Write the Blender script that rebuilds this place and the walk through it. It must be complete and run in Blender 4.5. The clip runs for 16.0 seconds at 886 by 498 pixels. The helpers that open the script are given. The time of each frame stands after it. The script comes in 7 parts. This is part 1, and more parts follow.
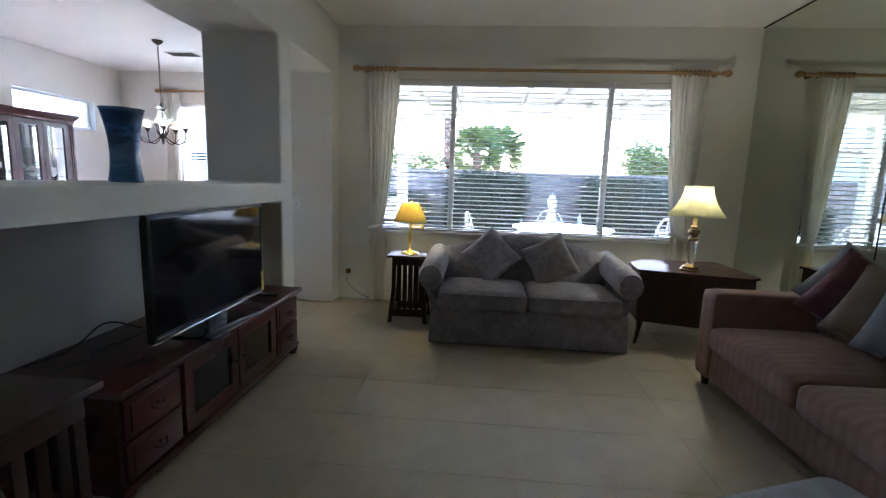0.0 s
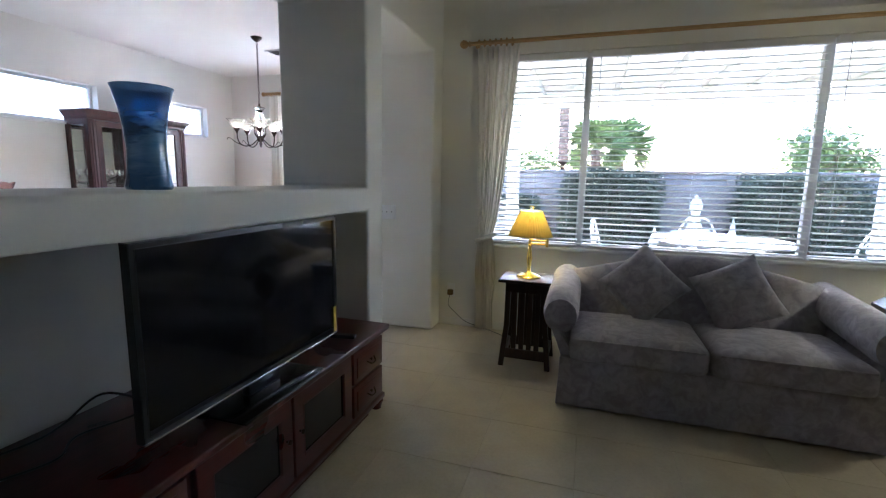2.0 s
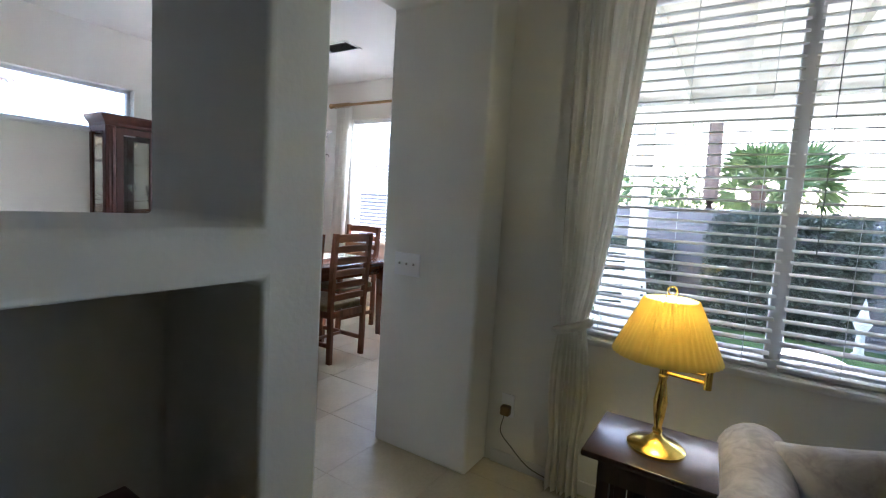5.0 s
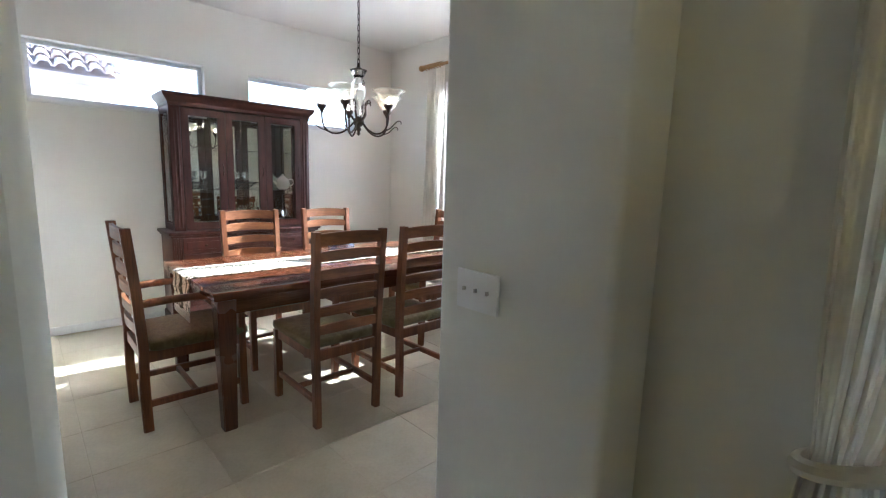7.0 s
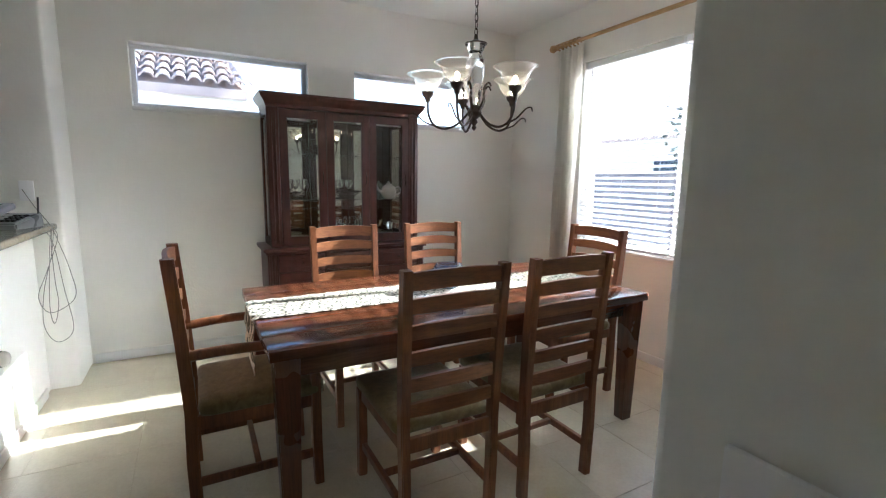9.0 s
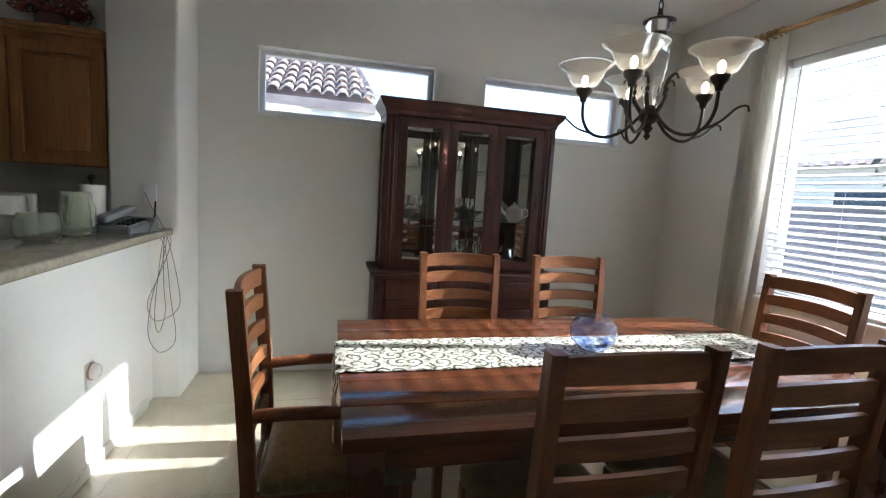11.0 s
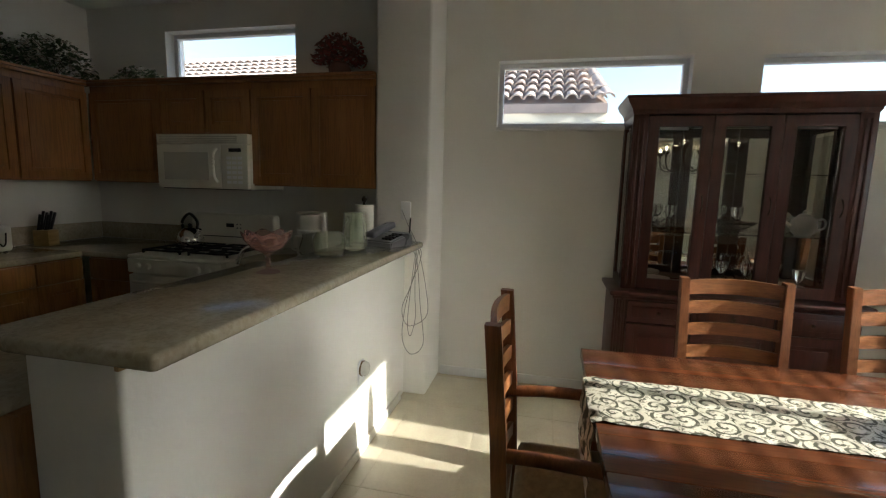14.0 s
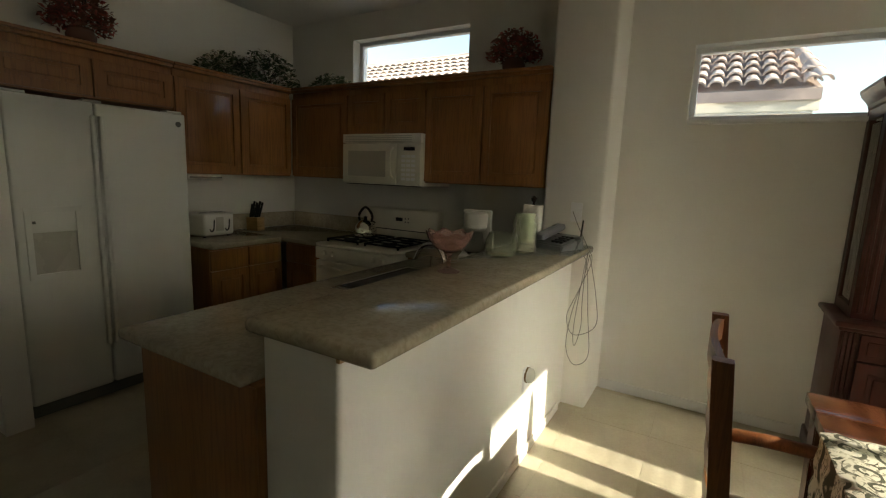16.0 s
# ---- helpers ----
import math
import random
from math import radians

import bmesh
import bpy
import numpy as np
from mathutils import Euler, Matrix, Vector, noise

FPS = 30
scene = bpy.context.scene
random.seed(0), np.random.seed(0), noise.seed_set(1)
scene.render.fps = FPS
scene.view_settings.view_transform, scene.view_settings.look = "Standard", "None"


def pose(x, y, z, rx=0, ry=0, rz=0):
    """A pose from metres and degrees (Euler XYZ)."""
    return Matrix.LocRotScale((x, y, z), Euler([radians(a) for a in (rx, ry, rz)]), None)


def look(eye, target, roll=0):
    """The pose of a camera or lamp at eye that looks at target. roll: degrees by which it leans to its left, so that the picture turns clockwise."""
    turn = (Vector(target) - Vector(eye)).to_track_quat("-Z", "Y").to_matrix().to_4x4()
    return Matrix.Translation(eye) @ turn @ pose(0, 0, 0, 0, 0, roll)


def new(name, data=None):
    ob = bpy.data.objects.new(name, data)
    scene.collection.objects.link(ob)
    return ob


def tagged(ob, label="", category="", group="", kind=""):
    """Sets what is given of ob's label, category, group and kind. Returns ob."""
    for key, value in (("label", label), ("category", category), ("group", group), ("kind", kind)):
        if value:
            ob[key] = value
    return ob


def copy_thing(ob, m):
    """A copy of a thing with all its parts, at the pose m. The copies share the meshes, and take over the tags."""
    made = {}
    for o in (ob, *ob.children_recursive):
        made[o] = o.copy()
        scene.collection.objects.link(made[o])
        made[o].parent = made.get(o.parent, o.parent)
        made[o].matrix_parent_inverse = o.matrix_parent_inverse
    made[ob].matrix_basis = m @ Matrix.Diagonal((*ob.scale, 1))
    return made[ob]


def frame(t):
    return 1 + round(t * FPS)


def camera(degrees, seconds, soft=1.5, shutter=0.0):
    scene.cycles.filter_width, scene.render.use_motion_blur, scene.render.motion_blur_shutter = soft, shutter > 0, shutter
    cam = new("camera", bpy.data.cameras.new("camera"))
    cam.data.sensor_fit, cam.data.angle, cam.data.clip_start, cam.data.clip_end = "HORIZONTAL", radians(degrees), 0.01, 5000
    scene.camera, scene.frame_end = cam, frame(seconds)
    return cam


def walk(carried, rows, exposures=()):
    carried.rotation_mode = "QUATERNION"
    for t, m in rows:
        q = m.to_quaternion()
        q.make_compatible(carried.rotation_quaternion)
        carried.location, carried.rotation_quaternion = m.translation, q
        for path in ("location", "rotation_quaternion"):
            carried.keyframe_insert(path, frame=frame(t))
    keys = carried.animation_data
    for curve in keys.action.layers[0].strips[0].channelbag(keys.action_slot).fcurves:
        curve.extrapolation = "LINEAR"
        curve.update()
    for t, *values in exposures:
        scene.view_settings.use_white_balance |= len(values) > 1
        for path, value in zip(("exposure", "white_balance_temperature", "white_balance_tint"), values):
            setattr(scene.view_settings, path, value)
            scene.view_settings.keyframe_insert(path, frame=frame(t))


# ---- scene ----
# ---- the camera and its walk ----
cam = camera(88.4, 16.0, soft=1.2)
# seconds, x, y, z, yaw, pitch, roll
PATH = [
    (0.0, -0.008, 0.019, 1.330, 4.84, -8.66, -1.87),
    (0.5, -0.078, 0.224, 1.325, 8.47, -9.15, -2.40),
    (1.0, -0.145, 0.458, 1.320, 11.65, -9.28, -2.20),
    (1.5, -0.216, 0.689, 1.315, 14.74, -9.23, -1.73),
    (2.0, -0.269, 0.949, 1.320, 17.79, -8.70, -0.99),
    (2.5, -0.300, 1.248, 1.330, 19.81, -7.86, 0.10),
    (3.0, -0.325, 1.555, 1.343, 22.33, -6.75, 0.66),
    (5.5, -0.626, 2.935, 1.347, 35.79, -5.53, -4.64),
    (6.0, -0.764, 3.185, 1.348, 39.60, -6.66, -4.64),
    (6.5, -0.904, 3.422, 1.349, 43.27, -8.12, -3.09),
    (7.0, -1.051, 3.615, 1.358, 47.25, -8.76, -1.66),
    (7.5, -1.240, 3.751, 1.373, 51.45, -9.15, -0.66),
    (8.0, -1.421, 3.866, 1.382, 55.01, -9.22, -0.11),
    (10.5, -2.207, 4.259, 1.372, 72.44, -7.20, -3.23),
    (11.0, -2.323, 4.235, 1.381, 76.35, -6.77, -3.51),
    (11.5, -2.403, 4.217, 1.383, 80.17, -6.63, -3.19),
    (12.0, -2.446, 4.205, 1.383, 84.44, -6.71, -2.62),
    (12.5, -2.471, 4.188, 1.393, 89.33, -7.02, -2.11),
    (13.0, -2.484, 4.161, 1.414, 94.00, -7.23, -1.79),
    (13.5, -2.485, 4.134, 1.436, 98.49, -7.54, -1.52),
    (14.0, -2.481, 4.103, 1.449, 102.89, -7.87, -1.44),
    (14.5, -2.481, 4.071, 1.458, 107.32, -8.23, -1.48),
    (15.0, -2.476, 4.046, 1.463, 111.80, -8.55, -1.61),
    (15.5, -2.475, 4.011, 1.467, 116.25, -8.74, -1.79),
    (16.0, -2.498, 3.912, 1.470, 120.51, -9.06, -2.21),
]
# seconds, stops, kelvin, tint
EXPOSURES = [(0.0, 3.3, 4900, 16), (3.0, 3.47, 5000, 16), (5.5, 2.96, 5100, 12), (6.5, 3.1, 5250, 10), (7.3, 3.2, 5250, 10), (8.0, 3.02, 5350, 9), (10.5, 2.1, 5500, 9), (11.5, 1.87, 5600, 9), (12.5, 1.47, 6150, 7.5), (14.5, 1.5, 6550, 5.5), (16.0, 1.5, 7400, 2.5)]
walk(cam, [(t, pose(x, y, z, 90 + p, r, yaw)) for t, x, y, z, yaw, p, r in PATH], EXPOSURES)

# ---- daylight: a low winter sun, slightly east of north as the plan is drawn ----
SUN_ELEVATION, SUN_AZIMUTH = radians(26.0), radians(4.0)
world = bpy.data.worlds.new("sky_world")
scene.world = world
world.use_nodes = True
wn = world.node_tree.nodes
sky = wn.new("ShaderNodeTexSky")
sky.sky_type, sky.sun_disc = "NISHITA", False
sky.sun_elevation, sky.sun_rotation = SUN_ELEVATION, SUN_AZIMUTH
world.node_tree.links.new(sky.outputs[0], wn["Background"].inputs[0])
wn["Background"].inputs[1].default_value = 0.15
sun_data = bpy.data.lights.new("sun", "SUN")
sun_data.energy, sun_data.angle, sun_data.color = 5.0, radians(0.55), (1.0, 0.95, 0.88)
sun = new("sun", sun_data)
sun_way = Vector((math.sin(SUN_AZIMUTH) * math.cos(SUN_ELEVATION), math.cos(SUN_AZIMUTH) * math.cos(SUN_ELEVATION), math.sin(SUN_ELEVATION)))
sun.matrix_world = look(sun_way * 30, (0, 0, 0))
# ---- materials ----
def shader(name):
    m = bpy.data.materials.new(name)
    m.use_nodes = True
    nt = m.node_tree
    return m, nt, nt.nodes["Principled BSDF"]


def coords(nt, scale=(1, 1, 1), turn=(0, 0, 0)):
    tc = nt.nodes.new("ShaderNodeTexCoord")
    mp = nt.nodes.new("ShaderNodeMapping")
    mp.inputs["Scale"].default_value = scale
    mp.inputs["Rotation"].default_value = turn
    nt.links.new(tc.outputs["Object"], mp.inputs[0])
    return mp.outputs[0]


def noise_tex(nt, vec, scale, detail=3.0, rough=0.55, distort=0.0):
    n = nt.nodes.new("ShaderNodeTexNoise")
    n.inputs["Scale"].default_value, n.inputs["Detail"].default_value = scale, detail
    n.inputs["Roughness"].default_value, n.inputs["Distortion"].default_value = rough, distort
    nt.links.new(vec, n.inputs["Vector"])
    return n.outputs["Fac"]


def ramp(nt, fac, stops):
    r = nt.nodes.new("ShaderNodeValToRGB")
    while len(r.color_ramp.elements) < len(stops):
        r.color_ramp.elements.new(0.5)
    for e, (p, c) in zip(r.color_ramp.elements, stops):
        e.position, e.color = p, (*c, 1)
    nt.links.new(fac, r.inputs[0])
    return r.outputs[0]


def mixed(nt, a, b, fac, mode="MIX"):
    m = nt.nodes.new("ShaderNodeMix")
    m.data_type, m.blend_type = "RGBA", mode
    for sock, v in ((m.inputs[0], fac), (m.inputs[6], a), (m.inputs[7], b)):
        if isinstance(v, (int, float)):
            sock.default_value = v
        elif isinstance(v, tuple):
            sock.default_value = (*v, 1)
        else:
            nt.links.new(v, sock)
    return m.outputs[2]


def bumped(nt, b, height, strength, distance=0.002):
    n = nt.nodes.new("ShaderNodeBump")
    n.inputs["Strength"].default_value, n.inputs["Distance"].default_value = strength, distance
    nt.links.new(height, n.inputs["Height"])
    nt.links.new(n.outputs[0], b.inputs["Normal"])


def shade(c, k):
    return tuple(min(1.0, v * k) for v in c)


def plain(name, colour, rough=0.5, metal=0.0, var=0.08, coarse=3.0, fine=90.0, bump=0.15, dist=0.001, spec=0.5):
    """Painted, moulded or cast surface: broad mottling, fine grain, uneven gloss."""
    m, nt, b = shader(name)
    v = coords(nt)
    big, small = noise_tex(nt, v, coarse, 4), noise_tex(nt, v, fine, 2)
    c = ramp(nt, big, [(0.3, shade(colour, 1 - var)), (0.7, shade(colour, 1 + var))])
    c = mixed(nt, c, ramp(nt, small, [(0.35, (0.9, 0.9, 0.9)), (0.65, (1, 1, 1))]), var * 3 if var * 3 < 1 else 1.0, "MULTIPLY")
    nt.links.new(c, b.inputs["Base Color"])
    nt.links.new(ramp(nt, big, [(0.3, (rough * 0.85,) * 3), (0.7, (min(1, rough * 1.12),) * 3)]), b.inputs["Roughness"])
    b.inputs["Metallic"].default_value = metal
    b.inputs["Specular IOR Level"].default_value = spec
    if bump:
        bumped(nt, b, small, bump, dist)
    return m


def wood(name, dark, light, rough=0.35, axis=2, grain=26.0, coat=0.0):
    """Stained wood with grain along one axis."""
    m, nt, b = shader(name)
    sc = [grain, grain, grain]
    sc[axis] = grain * 0.06
    v = coords(nt, tuple(sc))
    streak = noise_tex(nt, v, 1.0, 6, 0.62, 0.6)
    pores = noise_tex(nt, coords(nt, tuple(s * 8 for s in sc)), 1.0, 2)
    cloud = noise_tex(nt, coords(nt), 2.2, 3)
    c = ramp(nt, streak, [(0.28, dark), (0.5, tuple((a + e) / 2 for a, e in zip(dark, light))), (0.74, light)])
    c = mixed(nt, c, ramp(nt, cloud, [(0.3, (0.72, 0.72, 0.72)), (0.7, (1.0, 1.0, 1.0))]), 0.6, "MULTIPLY")
    c = mixed(nt, c, ramp(nt, pores, [(0.38, (0.6, 0.6, 0.6)), (0.52, (1, 1, 1))]), 0.5, "MULTIPLY")
    info = nt.nodes.new("ShaderNodeObjectInfo")
    c = mixed(nt, c, ramp(nt, info.outputs["Random"], [(0.0, (0.84, 0.84, 0.84)), (1.0, (1, 1, 1))]), 0.6, "MULTIPLY")
    nt.links.new(c, b.inputs["Base Color"])
    nt.links.new(ramp(nt, cloud, [(0.3, (rough * 0.8,) * 3), (0.7, (rough * 1.25,) * 3)]), b.inputs["Roughness"])
    b.inputs["Coat Weight"].default_value, b.inputs["Coat Roughness"].default_value = coat, 0.15
    bumped(nt, b, pores, 0.12, 0.0006)
    return m


def fabric(name, a, c2, rough=0.9, motif=14.0, weave=700.0, bump=0.5, stripe=0.0, axis=0):
    """Woven upholstery: blotched motif over a fine weave, with optional stripes."""
    m, nt, b = shader(name)
    v = coords(nt)
    blot = noise_tex(nt, v, motif, 4, 0.6, 0.8)
    broad = noise_tex(nt, v, motif * 0.2, 3)
    c = ramp(nt, blot, [(0.38, a), (0.62, c2)])
    c = mixed(nt, c, ramp(nt, broad, [(0.3, (0.8, 0.8, 0.8)), (0.7, (1, 1, 1))]), 0.7, "MULTIPLY")
    if stripe:
        w = nt.nodes.new("ShaderNodeTexWave")
        w.bands_direction = "XYZ"[axis]
        w.inputs["Scale"].default_value, w.inputs["Distortion"].default_value = stripe, 0.3
        nt.links.new(v, w.inputs["Vector"])
        c = mixed(nt, c, ramp(nt, w.outputs["Fac"], [(0.3, (0.75, 0.75, 0.75)), (0.7, (1, 1, 1))]), 0.55, "MULTIPLY")
    nt.links.new(c, b.inputs["Base Color"])
    b.inputs["Roughness"].default_value, b.inputs["Specular IOR Level"].default_value = rough, 0.2
    b.inputs["Sheen Weight"].default_value = 0.25
    h = mixed(nt, noise_tex(nt, v, weave, 1), noise_tex(nt, v, 30, 3), 0.4)
    bumped(nt, b, h, bump, 0.002)
    return m


def clear(name, tint=(1, 1, 1), rough=0.0, ior=1.45):
    m, nt, b = shader(name)
    b.inputs["Base Color"].default_value = (*tint, 1)
    b.inputs["Roughness"].default_value, b.inputs["IOR"].default_value = rough, ior
    b.inputs["Transmission Weight"].default_value = 1.0
    return m


def sheer(name, colour, through_amount):
    """Thin cloth that lets part of the light through."""
    m, nt, b = shader(name)
    v = coords(nt)
    weave = noise_tex(nt, v, 420, 2)
    c = ramp(nt, noise_tex(nt, coords(nt, (14, 14, 0.7)), 1.5, 3), [(0.3, shade(colour, 0.88)), (0.7, colour)])
    nt.links.new(c, b.inputs["Base Color"])
    b.inputs["Roughness"].default_value, b.inputs["Specular IOR Level"].default_value = 0.95, 0.1
    bumped(nt, b, weave, 0.3, 0.001)
    tr = nt.nodes.new("ShaderNodeBsdfTranslucent")
    nt.links.new(c, tr.inputs[0])
    mx = nt.nodes.new("ShaderNodeMixShader")
    mx.inputs[0].default_value = through_amount
    nt.links.new(b.outputs[0], mx.inputs[1])
    nt.links.new(tr.outputs[0], mx.inputs[2])
    nt.links.new(mx.outputs[0], nt.nodes["Material Output"].inputs["Surface"])
    return m


def glowing(name, colour, strength):
    m, nt, b = shader(name)
    b.inputs["Base Color"].default_value = (0.9, 0.85, 0.75, 1)
    b.inputs["Emission Color"].default_value = (*colour, 1)
    b.inputs["Emission Strength"].default_value = strength
    return m


WALL = plain("wall_paint", (0.82, 0.81, 0.755), 0.75, var=0.03, coarse=0.9, fine=55, bump=0.35, dist=0.003, spec=0.25)
CEIL = plain("ceiling_paint", (0.84, 0.83, 0.79), 0.85, var=0.03, coarse=0.8, fine=60, bump=0.4, dist=0.003, spec=0.2)
TRIM = plain("white_trim", (0.8, 0.8, 0.78), 0.45, var=0.03)
GROUT = plain("grout", (0.5, 0.445, 0.33), 0.9, var=0.1, coarse=4)
ALU = plain("window_aluminium", (0.84, 0.84, 0.85), 0.45, 0.0, var=0.03)
SLAT = plain("blind_slat", (0.84, 0.84, 0.83), 0.5, var=0.03, coarse=2, bump=0.05)
GLASS = clear("window_glass")
CURTAIN = sheer("curtain_cloth", (0.94, 0.92, 0.85), 0.68)
VOILE = sheer("voile_cloth", (0.96, 0.95, 0.91), 0.82)
RODWOOD = wood("pale_rod_wood", (0.42, 0.25, 0.09), (0.6, 0.4, 0.17), 0.45, 0, 30)
MAHOG = wood("mahogany", (0.045, 0.0075, 0.006), (0.125, 0.02, 0.015), 0.3, 1, 14, 0.12)
CHERRY = wood("cherry", (0.04, 0.0105, 0.007), (0.095, 0.025, 0.016), 0.36, 2, 22, 0.1)
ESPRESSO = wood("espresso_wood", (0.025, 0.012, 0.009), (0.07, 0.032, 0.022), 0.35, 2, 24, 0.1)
CHAIRWOOD = wood("chair_wood", (0.12, 0.04, 0.013), (0.3, 0.11, 0.035), 0.42, 2, 30, 0.06)
SLATWOOD = wood("chair_slat_wood", (0.15, 0.053, 0.017), (0.35, 0.138, 0.045), 0.42, 0, 30, 0.06)
TABLELEG = wood("table_leg_wood", (0.08, 0.026, 0.011), (0.165, 0.055, 0.022), 0.28, 2, 18, 0.2)
TABLEWOOD = wood("table_wood", (0.08, 0.026, 0.011), (0.165, 0.055, 0.022), 0.2, 1, 18, 0.4)
MAPLE = wood("honey_cabinet_wood", (0.31, 0.13, 0.038), (0.4, 0.18, 0.057), 0.4, 2, 11, 0.1)
OLIVE = fabric("olive_seat", (0.16, 0.12, 0.055), (0.22, 0.17, 0.08), 0.85, 30)
DAMASK = fabric("grey_damask", (0.33, 0.315, 0.36), (0.47, 0.45, 0.5), 0.85, 17)
TAUPE = fabric("taupe_upholstery", (0.3, 0.175, 0.13), (0.37, 0.22, 0.165), 0.85, 8, stripe=5.0, axis=1)
GREYBLUE = fabric("grey_blue_fabric", (0.3, 0.32, 0.365), (0.37, 0.39, 0.43), 0.9, 12)
PLUM = fabric("plum_fabric", (0.12, 0.05, 0.06), (0.17, 0.075, 0.085), 0.9, 12)
BEIGE = fabric("beige_fabric", (0.34, 0.26, 0.19), (0.42, 0.33, 0.25), 0.9, 12)
BLACK = plain("black_plastic", (0.012, 0.012, 0.014), 0.3, var=0.1, bump=0.05)
SCREEN = plain("tv_screen", (0.006, 0.006, 0.008), 0.08, var=0.02, bump=0.0)
CHROME = plain("chrome", (0.75, 0.75, 0.74), 0.12, 1.0, var=0.03, bump=0.0)
BRASS = plain("polished_brass", (0.85, 0.62, 0.14), 0.2, 1.0, var=0.05, bump=0.03)
ANTIQUE = plain("antique_brass", (0.19, 0.13, 0.06), 0.32, 1.0, var=0.15, coarse=20)
BRONZE = plain("dark_bronze", (0.05, 0.035, 0.024), 0.45, 0.7, var=0.2, coarse=25)
MIRROR = plain("mirror_silver", (0.62, 0.65, 0.57), 0.01, 1.0, var=0.005, bump=0.0)
APPLIANCE = plain("white_appliance", (0.74, 0.75, 0.7), 0.35, var=0.02, coarse=1.5, fine=160, bump=0.12)
CREAMW = plain("cream_appliance", (0.76, 0.74, 0.64), 0.35, var=0.02, bump=0.05)
IRON = plain("cast_iron", (0.015, 0.015, 0.016), 0.6, 0.2, var=0.2, coarse=30)
PLATE = plain("switch_plate", (0.86, 0.86, 0.86), 0.4, var=0.02, bump=0.0)
CORD = plain("grey_cord", (0.16, 0.16, 0.15), 0.6, var=0.05)
WHITECERAM = plain("white_ceramic", (0.78, 0.76, 0.7), 0.2, var=0.04, bump=0.0)
CRYSTAL = clear("crystal", (0.98, 0.99, 1.0), 0.02, 1.5)


def tile_material():
    m, nt, b = shader("beige_floor_tile")
    v = coords(nt)
    cloud, speck = noise_tex(nt, v, 5, 5, 0.6, 0.5), noise_tex(nt, v, 60, 3)
    c = ramp(nt, cloud, [(0.3, (0.475, 0.42, 0.3)), (0.7, (0.57, 0.515, 0.385))])
    c = mixed(nt, c, ramp(nt, speck, [(0.35, (0.9, 0.89, 0.87)), (0.6, (1, 1, 1))]), 0.6, "MULTIPLY")
    info = nt.nodes.new("ShaderNodeObjectInfo")
    c = mixed(nt, c, ramp(nt, info.outputs["Random"], [(0.0, (0.95, 0.95, 0.95)), (1.0, (1, 1, 1))]), 0.4, "MULTIPLY")
    nt.links.new(c, b.inputs["Base Color"])
    nt.links.new(ramp(nt, cloud, [(0.3, (0.3, 0.3, 0.3)), (0.7, (0.46, 0.46, 0.46))]), b.inputs["Roughness"])
    bumped(nt, b, mixed(nt, cloud, speck, 0.3), 0.12, 0.003)
    return m


def granite_material():
    m, nt, b = shader("speckled_stone_counter")
    v = coords(nt)
    vor = nt.nodes.new("ShaderNodeTexVoronoi")
    vor.inputs["Scale"].default_value = 90
    nt.links.new(v, vor.inputs["Vector"])
    c = ramp(nt, noise_tex(nt, v, 9, 4), [(0.3, (0.4, 0.36, 0.265)), (0.7, (0.48, 0.435, 0.33))])
    c = mixed(nt, c, ramp(nt, vor.outputs["Color"], [(0.25, (0.6, 0.56, 0.5)), (0.5, (0.98, 0.97, 0.95))]), 0.3, "MULTIPLY")
    c = mixed(nt, c, ramp(nt, noise_tex(nt, v, 45, 2), [(0.4, (0.72, 0.68, 0.6)), (0.56, (1, 1, 1))]), 0.3, "MULTIPLY")
    nt.links.new(c, b.inputs["Base Color"])
    b.inputs["Roughness"].default_value = 0.13
    bumped(nt, b, vor.outputs["Distance"], 0.04, 0.001)
    return m


